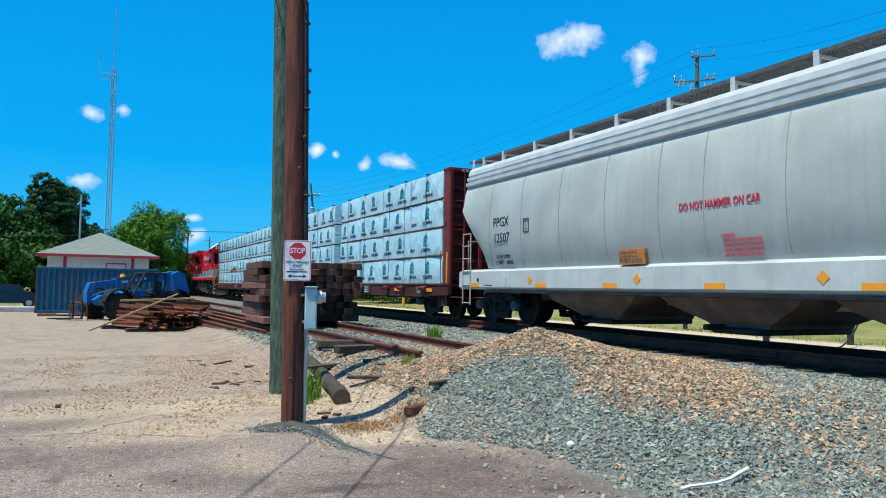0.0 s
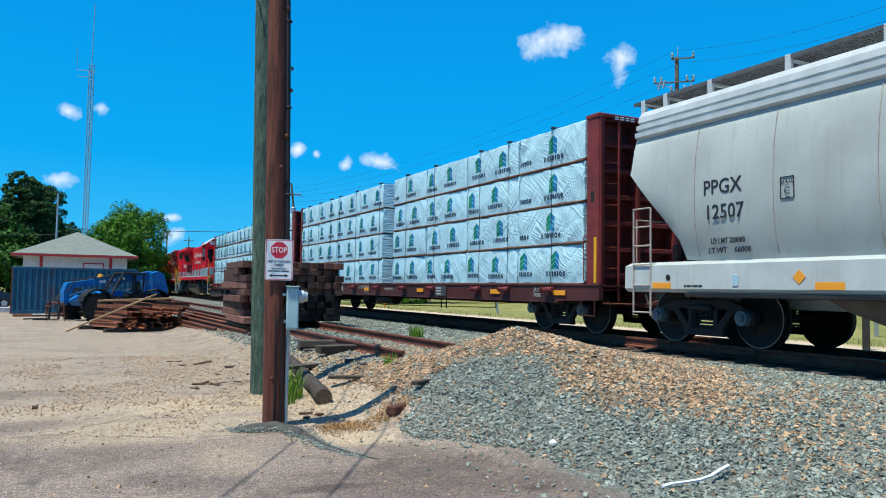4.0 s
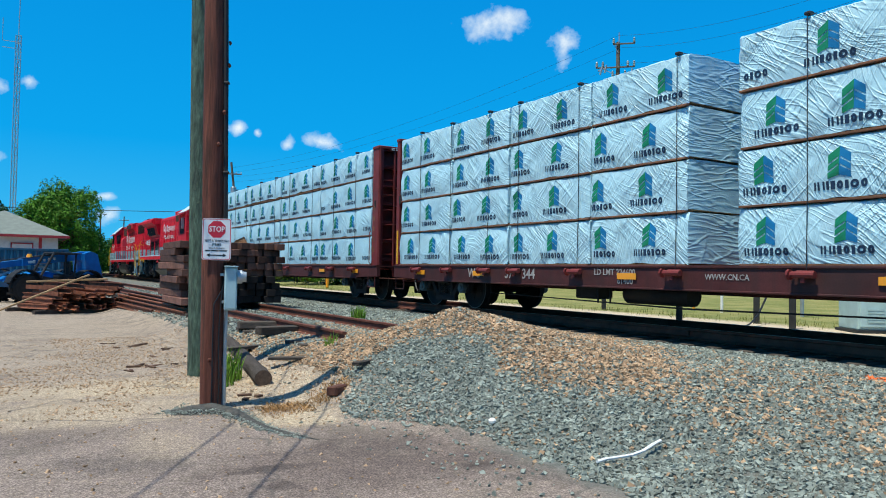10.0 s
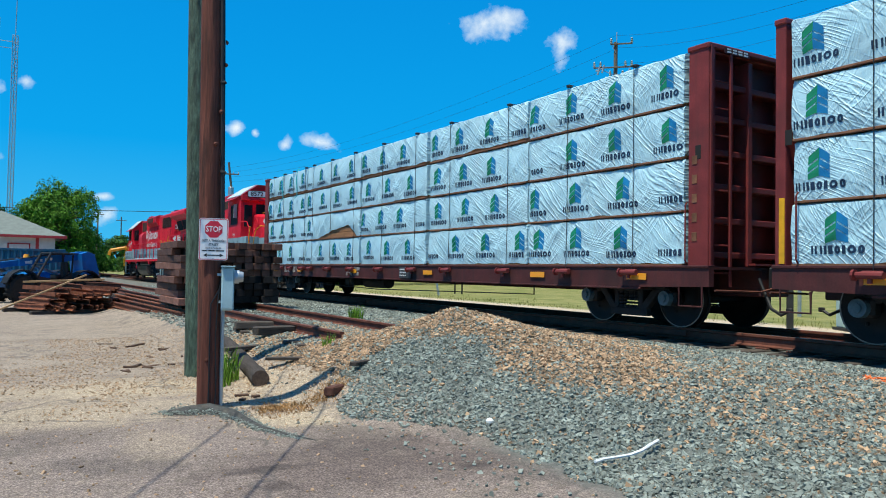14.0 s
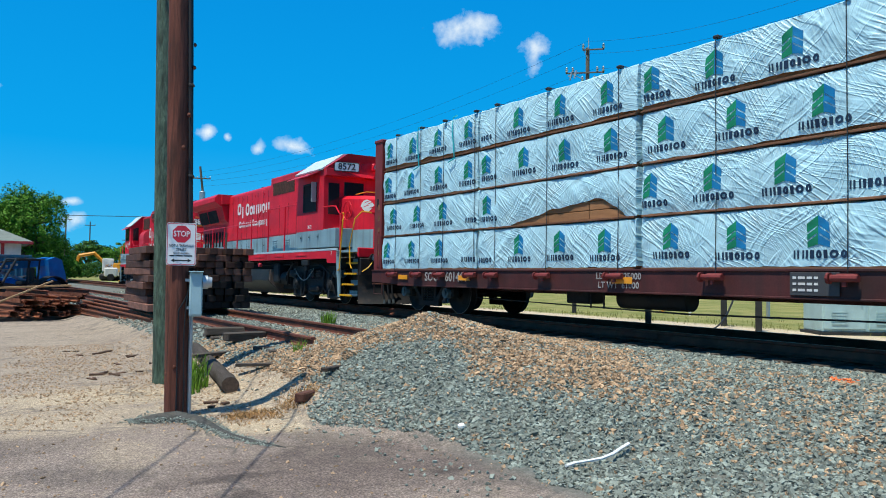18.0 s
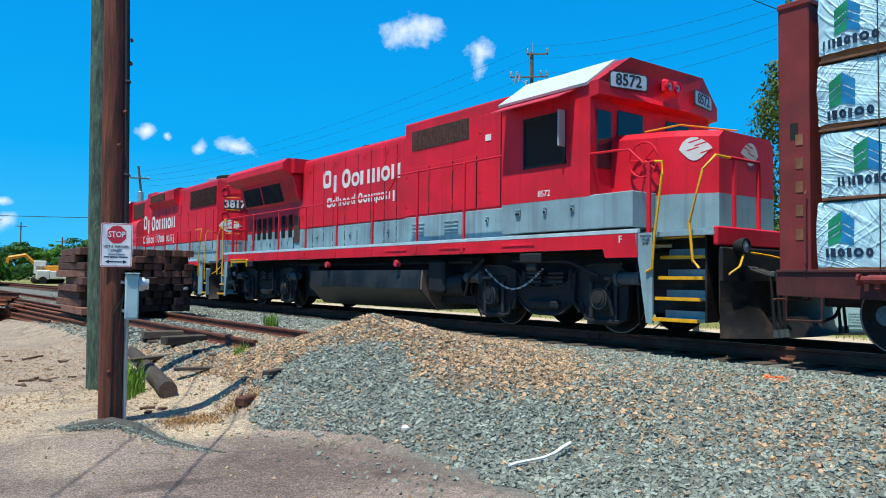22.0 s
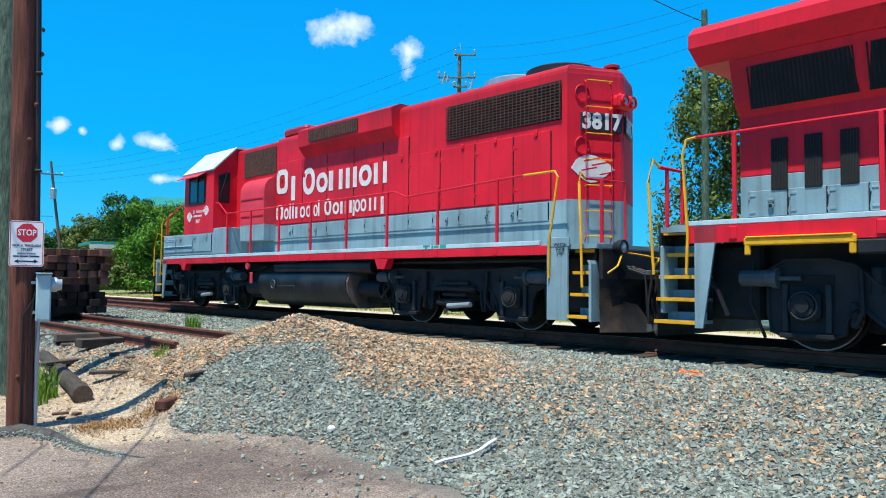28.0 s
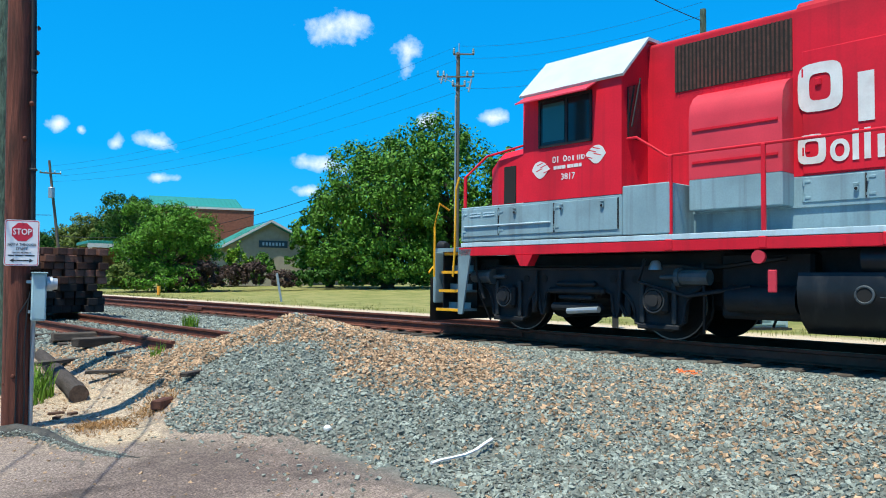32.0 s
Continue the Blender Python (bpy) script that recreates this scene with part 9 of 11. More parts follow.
for n, s, L, t in ((4.02, 24.6, 11.0, 1.2), (3.80, 23.9, 10.0, 2.0), (4.24, 25.2, 9.0, 0.4), (3.55, 25.9, 8.0, 2.6)):
    loose_rail(L, trk(n, s, ground_z(n, s) + 0.18, t), label="rusty loose rail lying beside the spur")


# ---- trees ----
def leaf_material(name, base, k=0.45):
    m = mat(name, base, 0.55, var=0.25, scale=1.2, fine=8, bump=0.0, island=k, spec=0.12)
    m.node_tree.nodes["Principled BSDF"].inputs["Subsurface Weight"].default_value = 0.0
    return m


LEAF_DEEP = leaf_material("deep_green_leaf", (0.042, 0.115, 0.018))
LEAF_MID = leaf_material("mid_green_leaf", (0.080, 0.195, 0.022))
LEAF_BRIGHT = leaf_material("bright_green_leaf", (0.15, 0.285, 0.022))
LEAF_PINE = leaf_material("dark_needle_green", (0.034, 0.085, 0.022))
LEAF_FRESH = leaf_material("fresh_green_leaf", (0.085, 0.215, 0.020))
LEAF_OLIVE = leaf_material("olive_leaf", (0.12, 0.165, 0.035))
LEAF_PLUM = leaf_material("plum_shrub_leaf", (0.085, 0.055, 0.045))


def leaf_mesh(name, blobs, count, size, material, seed):
    """Leaves on clumps: blobs are (x, y, z, rx, ry, rz); each is split into sub-clumps with gaps between them."""
    rng = np.random.default_rng(seed)
    vol = np.array([b[3] * b[4] * b[5] for b in blobs]) ** (2 / 3)
    pos, nor = [], []
    for b, share in zip(blobs, vol / vol.sum()):
        m = int(count * share)
        k = max(10, int(m / 50))
        d = rng.normal(size=(k, 3))
        d /= np.linalg.norm(d, axis=1, keepdims=True)
        d[:, 2] = np.where(d[:, 2] < -0.55, -d[:, 2], d[:, 2])
        rad = rng.uniform(0.62, 1.0, (k, 1)) ** 0.6
        c = d * rad
        r_sub = rng.uniform(0.17, 0.34, k)
        which = rng.integers(0, k, m)
        dd = rng.normal(size=(m, 3))
        dd /= np.linalg.norm(dd, axis=1, keepdims=True)
        p = c[which] + dd * (r_sub[which] * rng.uniform(0.55, 1.05, m))[:, None]
        pos.append(p * np.array(b[3:6]) + np.array(b[:3]))
        nor.append(dd + 0.6 * c[which] + rng.normal(scale=0.5, size=(m, 3)))
    p, n = np.concatenate(pos), np.concatenate(nor)
    n /= np.linalg.norm(n, axis=1, keepdims=True)
    a = np.cross(n, rng.normal(size=n.shape))
    a /= np.linalg.norm(a, axis=1, keepdims=True)
    b = np.cross(n, a)
    s = size * rng.uniform(0.6, 1.3, (len(p), 1))
    v = np.stack([p - a * s, p - b * s * 0.55 + n * s * 0.12, p + a * s, p + b * s * 0.55 + n * s * 0.12], 1).reshape(-1, 3)
    f = np.arange(len(v)).reshape(-1, 4)
    me = bpy.data.meshes.new(name)
    me.vertices.add(len(v))
    me.vertices.foreach_set("co", v.reshape(-1))
    me.loops.add(f.size)
    me.loops.foreach_set("vertex_index", f.reshape(-1).astype(np.int32))
    me.polygons.add(len(f))
    me.polygons.foreach_set("loop_start", np.arange(0, f.size, 4, dtype=np.int32))
    me.materials.append(material)
    me.update(calc_edges=True)
    return me


def trunk_geo(h, r, blobs, seed):
    rnd = random.Random(seed)
    g = Geo()
    rings = []
    for i in range(7):
        z = h * i / 6
        rr = r * (1.35 if i == 0 else 1 - 0.09 * i)
        ox, oy = 0.06 * h * noise.noise((seed, i * 0.5, 0)), 0.06 * h * noise.noise((seed, i * 0.5, 9))
        rings.append([(ox + rr * math.cos(2 * PI * k / 9), oy + rr * math.sin(2 * PI * k / 9), z - (0.3 if i == 0 else 0)) for k in range(9)])
    g.loft(rings)
    for b in blobs:
        for _ in range(2):
            z0 = h * rnd.uniform(0.55, 1.0)
            tip = Vector((b[0] + rnd.uniform(-0.5, 0.5) * b[3], b[1] + rnd.uniform(-0.5, 0.5) * b[4], b[2] + rnd.uniform(-0.2, 0.5) * b[5]))
            base = Vector((0, 0, z0))
            mid = base.lerp(tip, 0.5) + Vector((0, 0, 0.12 * b[5]))
            g.cyl(base, mid, r * 0.42, r * 0.28, seg=6, caps=False)
            g.cyl(mid, tip, r * 0.28, r * 0.06, seg=6, caps=False)
    return g


def tree(m, label, blobs, trunk_h, trunk_r, count, size, material, seed, group=""):
    t = thing("tree", m, label, "tree", group)
    part("trunk", trunk_geo(trunk_h, trunk_r, blobs, seed), BARK, t, smooth=True)
    part("crown", leaf_mesh("crown", blobs, count, size, material, seed), None, t)
    return t


def blobs_for(w, h, base, seed, n=7, depth=None):
    """Clumps filling a crown of width w from z base to z h."""
    rnd = random.Random(seed)
    out = [(0, 0, (base + h) / 2, w * 0.33, (depth or w) * 0.33, (h - base) * 0.42)]
    for k in range(n):
        a = 2 * PI * k / n + rnd.uniform(-0.3, 0.3)
        zz = rnd.uniform(0.28, 0.8)
        r = rnd.uniform(0.22, 0.32)
        taper = 1 - 0.55 * max(0, zz - 0.45)
        out.append((math.cos(a) * w * 0.30 * taper, math.sin(a) * (depth or w) * 0.30 * taper, base + (h - base) * zz, w * r * 0.75, (depth or w) * r * 0.75, (h - base) * r * 0.8))
    if base < 0.05:
        for k in range(6):
            a = 2 * PI * k / 6 + rnd.uniform(-0.3, 0.3)
            out.append((math.cos(a) * w * 0.27, math.sin(a) * (depth or w) * 0.27, base + (h - base) * 0.17, w * 0.22, (depth or w) * 0.22, (h - base) * 0.18))
    out.append((rnd.uniform(-0.1, 0.1) * w, 0, h - (h - base) * 0.18, w * 0.2, w * 0.2, (h - base) * 0.19))
    return out


def pine_blobs(w, h, base, seed):
    """Separate shelving clumps about a tall stem, wide in the middle, ragged at the top."""
    rnd = random.Random(seed)
    out = []
    for k in range(34):
        u = (k + rnd.random()) / 34
        z = base + (h - base) * u
        reach = w * 0.5 * (0.55 + 0.45 * math.sin(PI * min(1.0, u * 1.15 + 0.12))) * (1 - 0.55 * max(0, u - 0.6) / 0.4)
        a = k * 2.4 + rnd.uniform(-0.5, 0.5)
        r = reach * rnd.uniform(0.35, 0.95)
        s = w * rnd.uniform(0.085, 0.15)
        out.append((math.cos(a) * r, math.sin(a) * r, z, s * 1.25, s * 1.25, s * 0.8))
    out.append((0, 0, base + (h - base) * 0.45, w * 0.24, w * 0.24, (h - base) * 0.36))
    return out


def shrub(m, label, w, h, count, size, material, seed, name="shrub"):
    blobs = [(0, 0, h * 0.5, w * 0.36, w * 0.36, h * 0.48)] + [(math.cos(a) * w * 0.24, math.sin(a) * w * 0.24, h * 0.45, w * 0.26, w * 0.26, h * 0.42) for a in (0.3, 1.7, 3.0, 4.4)]
    ob = solid(name, leaf_mesh(name, blobs, count, size, material, seed), None, m, label, "shrub", "shrubs along the lawn")
    return ob


def far(az, d, turn=0.0, lift=0.0):
    return around(az, d, foot(az, d) + lift, turn)


# left, behind the lot
tree(far(-27.9, 88), "tall dark green pine-like tree behind the hut", pine_blobs(10, 12.6, 0.6, 1), 9, 0.4, 60000, 0.11, LEAF_PINE, 1, "trees behind the lot")
tree(far(-26.6, 98), "tall dark green tree behind the hut", pine_blobs(8.5, 12.6, 0.4, 2), 8, 0.35, 42000, 0.11, LEAF_PINE, 2, "trees behind the lot")
tree(far(-31.6, 84), "broad green tree at the edge of the lot", blobs_for(13, 10.2, 0.0, 3, 10), 5, 0.4, 22000, 0.19, LEAF_DEEP, 3, "trees behind the lot")
tree(far(-21.3, 78), "bright green broadleaf tree beside the hut", blobs_for(8.2, 8.9, -0.3, 4, 22), 5, 0.3, 42000, 0.105, LEAF_FRESH, 4, "trees behind the lot")
tree(far(-24.4, 104), "green tree far behind the hut roof", blobs_for(13, 7.6, 0.0, 5, 9), 4, 0.3, 8000, 0.26, LEAF_DEEP, 5, "trees behind the lot")
tree(far(-34.5, 80), "broad green tree at the edge of the lot", blobs_for(11, 11, 0.6, 6, 8), 5, 0.4, 5000, 0.26, LEAF_MID, 6, "trees behind the lot")

for i, (az, d, w, h, mt) in enumerate(((-33.0, 74, 8, 5.5, LEAF_DEEP), (-30.4, 76, 8, 6.0, LEAF_DEEP), (-27.8, 78, 8, 5.5, LEAF_DEEP), (-25.4, 84, 8, 5.0, LEAF_DEEP), (-22.6, 84, 7, 4.6, LEAF_MID), (-20.0, 82, 5, 4.2, LEAF_MID), (-18.6, 84, 3, 2.4, LEAF_MID))):
    shrub(far(az, d), "dense dark green undergrowth behind the lot", w, h, 5000, 0.17, mt, 140 + i, "undergrowth")

# woods along the line, far off
for i, (az, d, w, h, mt) in enumerate(((-17.5, 170, 16, 7.5, LEAF_DEEP), (-15.2, 165, 14, 7.0, LEAF_MID), (-13.0, 175, 16, 8.5, LEAF_DEEP), (-11.2, 160, 13, 6.5, LEAF_OLIVE), (-9.2, 150, 14, 8.0, LEAF_DEEP), (-19.5, 180, 16, 6.0, LEAF_MID), (-7.6, 105, 9.5, 8.6, LEAF_OLIVE), (-4.9, 96, 9.0, 10.2, LEAF_DEEP), (-3.2, 100, 7, 9.8, LEAF_OLIVE), (-10.8, 95, 5, 6.4, LEAF_DEEP))):
    tree(far(az, d), "green trees far along the line", blobs_for(w, h, 0.4, 30 + i, 8), h * 0.4, 0.3, 6000 if d > 110 else 17000, 0.26 if d > 110 else 0.15, mt, 30 + i, "far trees along the line")
for i, (az, d, w, h) in enumerate(((-16.6, 120, 9, 2.6), (-14.4, 112, 8, 2.4), (-18.6, 118, 9, 2.2), (-12.6, 108, 7, 2.8))):
    shrub(far(az, d), "tangled green scrub beside the line", w, h, 4500, 0.12, LEAF_DEEP, 60 + i)

# beyond the lawn
tree(far(13.6, 57), "large spreading dark green tree on the lawn", blobs_for(11.5, 11.6, -0.2, 8, 13), 5, 0.45, 38000, 0.14, LEAF_MID, 8, "trees on the lawn")
tree(far(18.6, 59), "large spreading dark green tree on the lawn", blobs_for(11.5, 13.8, -0.2, 9, 13), 6, 0.45, 32000, 0.15, LEAF_MID, 9, "trees on the lawn")
tree(far(9.2, 62), "rounded green tree at the end of the lawn", blobs_for(7.0, 8.6, 0.0, 10, 10), 4, 0.3, 11000, 0.18, LEAF_MID, 10, "trees on the lawn")
tree(far(24.5, 58), "green tree behind the passing train", blobs_for(9, 10, 0.8, 11, 8), 4, 0.35, 6000, 0.2, LEAF_MID, 11, "trees on the lawn")
tree(far(41.5, 36), "olive green broadleaf tree by the road", blobs_for(10.5, 10.8, 0.0, 12, 12), 4, 0.35, 52000, 0.10, LEAF_OLIVE, 12, "trees on the lawn")
tree(far(49.5, 40), "olive green broadleaf tree by the road", blobs_for(9.5, 10.4, 1.0, 13, 9), 4, 0.35, 6000, 0.18, LEAF_OLIVE, 13, "trees on the lawn")
tree(far(-2.3, 55), "rounded bright green tree at the lawn's edge", blobs_for(8.2, 6.1, -0.4, 14, 16), 2.5, 0.22, 46000, 0.085, LEAF_FRESH, 14, "trees on the lawn")
tree(far(6.2, 92), "green tree behind the low building", blobs_for(7, 6.5, 0.5, 15, 7), 3, 0.25, 3500, 0.2, LEAF_BRIGHT, 15, "trees on the lawn")
for i, (az, d, w, h, mt) in enumerate(((0.2, 53, 2.6, 2.1, LEAF_PLUM), (2.0, 53.5, 2.6, 2.0, LEAF_PLUM), (3.7, 54, 2.6, 2.2, LEAF_PLUM), (-1.0, 52.5, 2.2, 1.6, LEAF_PLUM), (5.6, 54, 2.2, 1.5, LEAF_PLUM), (7.2, 55, 2.4, 1.5, LEAF_DEEP), (8.9, 55.5, 2.4, 1.6, LEAF_DEEP), (10.8, 56, 3, 1.4, LEAF_DEEP), (13.2, 56, 3, 1.3, LEAF_DEEP), (2.3, 56, 2.2, 3.3, LEAF_BRIGHT), (4.1, 57, 2.2, 2.9, LEAF_MID), (-5.6, 54, 2.4, 2.0, LEAF_OLIVE), (-6.9, 53, 2.2, 1.5, LEAF_OLIVE), (-4.6, 53, 2.0, 1.4, LEAF_OLIVE), (15.6, 56.5, 3, 1.3, LEAF_MID))):
    shrub(far(az, d), "clipped dark plum shrub at the back of the lawn" if mt is LEAF_PLUM else "green shrub at the back of the lawn", w, h, 1700, 0.11, mt, 80 + i)

# a belt of far woods closes the view beyond the lawn and the lot
rnd = random.Random(5)
belt = []
for az in np.arange(-62, 75, 2.6):
    d = 190 + 30 * rnd.random()
    if -20 < az < -3:
        continue
    hh = rnd.uniform(6.5, 9.5) if az > -20 else rnd.uniform(8, 11)
    p_ = Vector((d * math.sin(radians(az)), d * math.cos(radians(az)), 0))
    belt += [(p_.x + rnd.uniform(-5, 5), p_.y, hh * 0.45, 8.5, 6, hh * 0.6), (p_.x + rnd.uniform(-5, 5), p_.y, hh * 0.3, 9, 6, hh * 0.35)]
tagged(new("far_woods", leaf_mesh("far_woods", belt, 42000, 0.55, LEAF_DEEP, 3)), "belt of dark green woods far behind the place", "woods", kind="stuff")

# grass tufts that break the lawn's edge and the verge far along the line
g = Geo()
rnd = random.Random(77)
for _ in range(700):
    n, s = 15.2 + abs(rnd.gauss(0, 1.2)), rnd.uniform(4, 60)
    tuft_geo(g, n, s, 5, 0.12, 0.25, rnd)
for _ in range(500):
    tuft_geo(g, rnd.uniform(-6, 4), rnd.uniform(66, 95), 6, 0.55, 0.6, rnd)
tagged(new("verge_grass", g.mesh("verge_grass", [grass_material("verge_green", (0.15, 0.17, 0.035))], fix=False)), "rough green grass along the verge", "grass", kind="stuff").matrix_world = TRK

# ---- buildings ----
SHINGLE = mat("grey_shingles", (0.19, 0.215, 0.19), 0.85, var=0.15, scale=3, fine=25, bump=0.3)
TRIM_RED = mat("red_trim_paint", (0.42, 0.045, 0.05), 0.6, var=0.15, scale=4)
WALL_WHITE = mat("white_board_wall", (0.62, 0.61, 0.58), 0.7, var=0.12, scale=3, bump=0.1)
hut = thing("hip_roof_hut", around(-24.7, 62, -0.2), "small white hut with grey hip roof and red trim", "building")
W = 3.95
part("wall", Geo().span((-3.3, -3.3, 0), (3.3, 3.3, 3.85), bev=0.03), WALL_WHITE, hut)
g = Geo().add([(-W, -W, 3.78), (W, -W, 3.78), (W, W, 3.78), (-W, W, 3.78), (0, 0, 5.60), (-W, -W, 3.66), (W, -W, 3.66), (W, W, 3.66), (-W, W, 3.66)], [(0, 1, 4), (1, 2, 4), (2, 3, 4), (3, 0, 4), (8, 7, 6, 5), (0, 5, 6, 1), (1, 6, 7, 2), (2, 7, 8, 3), (3, 8, 5, 0)])
part("roof", g, SHINGLE, hut, "grey shingled hip roof")
g = Geo()
for a, b in (((-W, -W - 0.02), (W, -W - 0.02)), ((-W - 0.02, -W), (-W - 0.02, W)), ((W + 0.02, -W), (W + 0.02, W))):
    g.span((a[0] - 0.02, a[1] - 0.02, 3.60), (b[0] + 0.02, b[1] + 0.02, 3.78))
part("fascia", g, TRIM_RED, hut, "red fascia board")
for x in (-2.2, 2.2):
    part("corner_board", Geo().span((x - 0.10, -3.36, 2.3), (x + 0.10, -3.30, 3.7)), TRIM_RED, hut)
win = part("window", Geo().span((0.5, -3.34, 2.2), (1.7, -3.30, 3.15)), WALL_WHITE, hut)
g = Geo()
for a, b, c, d in ((0.42, 2.2, 0.5, 3.22), (1.7, 2.2, 1.78, 3.22), (0.42, 3.15, 1.78, 3.23)):
    g.span((a, -3.38, b), (c, -3.33, d))
part("window_frame", g, TRIM_RED, win)

# beige gabled building with green metal roof
GREEN_ROOF = mat("green_metal_roof", (0.03, 0.24, 0.20), 0.4, var=0.12, scale=3, bump=0.05)
BEIGE = mat("beige_stucco", (0.36, 0.32, 0.25), 0.8, var=0.12, scale=3, bump=0.15)
BRICK = mat("red_brickwork", (0.27, 0.10, 0.065), 0.85, var=0.25, scale=4, fine=25, bump=0.25)
DARK_GLASS = plain("dark_glazing", (0.02, 0.03, 0.035), 0.1)


def seam_roof(parent, a, b, c, d, ribs):
    """A metal roof plane a-b (eave) to d-c (ridge) with standing seams."""
    a, b, c, d = map(Vector, (a, b, c, d))
    n = (b - a).cross(d - a).normalized()
    if n.z < 0:
        n = -n
    r = part("roof", Geo().add([a, b, c, d, a - n * 0.12, b - n * 0.12, c - n * 0.12, d - n * 0.12], [(0, 1, 2, 3), (7, 6, 5, 4), (0, 4, 5, 1), (1, 5, 6, 2), (2, 6, 7, 3), (3, 7, 4, 0)]), GREEN_ROOF, parent, "green standing-seam metal roof")
    for k in range(ribs + 1):
        p, q = a.lerp(b, k / ribs), d.lerp(c, k / ribs)
        part("seam", Geo().tube([p + n * 0.03, q + n * 0.03], 0.04, 4), GREEN_ROOF, r)


shop = thing("gabled_building", around(4.6, 72, foot(4.6, 72), 14), "beige gabled building with green metal roof behind shrubs", "building")
part("wall", Geo().prism([(-3.2, 0), (3.2, 0), (3.2, 3.7), (-0.6, 5.6), (-4.2, 3.6), (-4.2, 0)], -3, 6), BEIGE, shop, "beige stucco gable wall")
part("wall", Geo().span((3.2, -0.5, 0), (13.0, 6, 3.2)), BEIGE, shop)
seam_roof(shop, (-4.9, -3.5, 3.35), (-4.9, 6, 3.35), (-0.6, 6, 5.75), (-0.6, -3.5, 5.75), 12)
seam_roof(shop, (3.7, -3.5, 3.60), (3.7, 6, 3.60), (-0.6, 6, 5.75), (-0.6, -3.5, 5.75), 10)
seam_roof(shop, (2.2, -1.2, 3.2), (13.5, -1.2, 3.2), (13.5, 4, 5.6), (0.2, 4, 5.6), 14)
g = Geo().add([(-4.9, -3.55, 3.30), (-0.6, -3.55, 5.70), (-0.6, -3.55, 5.92), (-4.9, -3.55, 3.52), (-4.9, -3.45, 3.30), (-0.6, -3.45, 5.70), (-0.6, -3.45, 5.92), (-4.9, -3.45, 3.52)], [(0, 1, 2, 3), (4, 5, 6, 7), (0, 1, 5, 4), (2, 3, 7, 6)])
g.add([(3.7, -3.55, 3.55), (-0.6, -3.55, 5.70), (-0.6, -3.55, 5.92), (3.7, -3.55, 3.77), (3.7, -3.45, 3.55), (-0.6, -3.45, 5.70), (-0.6, -3.45, 5.92), (3.7, -3.45, 3.77)], [(0, 1, 2, 3), (4, 5, 6, 7), (0, 1, 5, 4), (2, 3, 7, 6)])
part("barge_board", g, WALL_WHITE, shop)
board = part("shop_sign", Geo().box((-0.3, -3.06, 3.75), (2.6, 0.06, 0.62), bev=0.02), plain("dark_blue_sign", (0.03, 0.06, 0.09), 0.5), shop, "dark sign board with pale bars")
g = Geo()
for k in range(7):
    g.span((-1.3 + k * 0.3, -3.10, 3.62), (-1.12 + k * 0.3, -3.09, 3.90))
part("bars", g, plain("pale_blue_bars", (0.35, 0.5, 0.6), 0.5), board)
for x in (4.0, 6.2, 8.4, 10.6):
    part("window", Geo().span((x, -0.56, 0.9), (x + 1.5, -0.50, 2.5)), DARK_GLASS, shop)
    part("porch_post", Geo().span((x - 0.5, -1.1, 0), (x - 0.36, -0.96, 3.2)), POLE_FAR, shop)
part("fence_rail", Geo().span((2.5, -2.2, 1.0), (13, -2.1, 1.12)).span((2.5, -2.2, 0.5), (13, -2.1, 0.6)), DUNNAGE, shop)

hall = thing("brick_building", around(1.6, 96, foot(1.6, 96), 6), "red brick building with green metal roof", "building")
part("wall", Geo().span((-8.5, 0, 0), (3.2, 12, 9.0), bev=0.02), BRICK, hall, "red brick wall")
part("coping", Geo().span((-8.6, -0.1, 8.95), (3.3, 12, 9.2)), WALL_WHITE, hall)
seam_roof(hall, (-9, 0.6, 9.1), (2.0, 0.6, 9.1), (1.6, 6, 10.9), (-9, 6, 10.9), 20)
part("window", Geo().span((-0.2, -0.05, 4.4), (1.0, 0.0, 5.4)), DARK_GLASS, hall)
part("window", Geo().span((-3.2, -0.05, 4.4), (-2.0, 0.0, 5.4)), DARK_GLASS, hall)

canopy = thing("canopy_shelter", around(-6.4, 66, foot(-6.4, 66), 10), "open shelter with green roof edge and white posts", "shelter")
part("roof", Geo().span((-1.6, -1, 3.6), (4.5, 5, 3.85), bev=0.02), GREEN_ROOF, canopy)
part("fascia", Geo().span((-1.65, -1.06, 3.3), (4.55, -1.0, 3.62)), WALL_WHITE, canopy)
for x in (-1.4, 1.4, 4.3):
    part("post", Geo().span((x - 0.12, -0.9, 0), (x + 0.12, -0.66, 3.6)), WALL_WHITE, canopy)
part("back_wall", Geo().span((-1.4, 4.6, 0), (4.4, 4.8, 3.5)), DUNNAGE, canopy)

brick_far = thing("brick_building", around(-9.6, 120, foot(-9.6, 120)), "low red brick building far behind the line", "building")
part("wall", Geo().span((-7, 0, 0), (2.5, 8, 5.0)), BRICK, brick_far)
for x in (-5.5, -3, -0.5):
    part("window", Geo().span((x, -0.06, 1.6), (x + 1.1, 0.0, 3.6)), WALL_WHITE, brick_far)

# ---- container, telehandler, car ----
CONT_BLUE = mat("container_blue_paint", (0.014, 0.105, 0.185), 0.5, var=0.2, scale=2, bump=0.06, dirt=(0.16, 0.07, 0.05), dirt_amount=0.35, streak=0.35)
cont = thing("shipping_container", around(-24.75, 46, -0.06, 3.0), "blue corrugated shipping container with rust stains", "container")
g = Geo()
ridge = []
x = -2.95
while x < 2.95:
    ridge += [(x, -1.215), (x + 0.06, -1.150), (x + 0.15, -1.150), (x + 0.21, -1.215)]
    x += 0.28
front = ridge
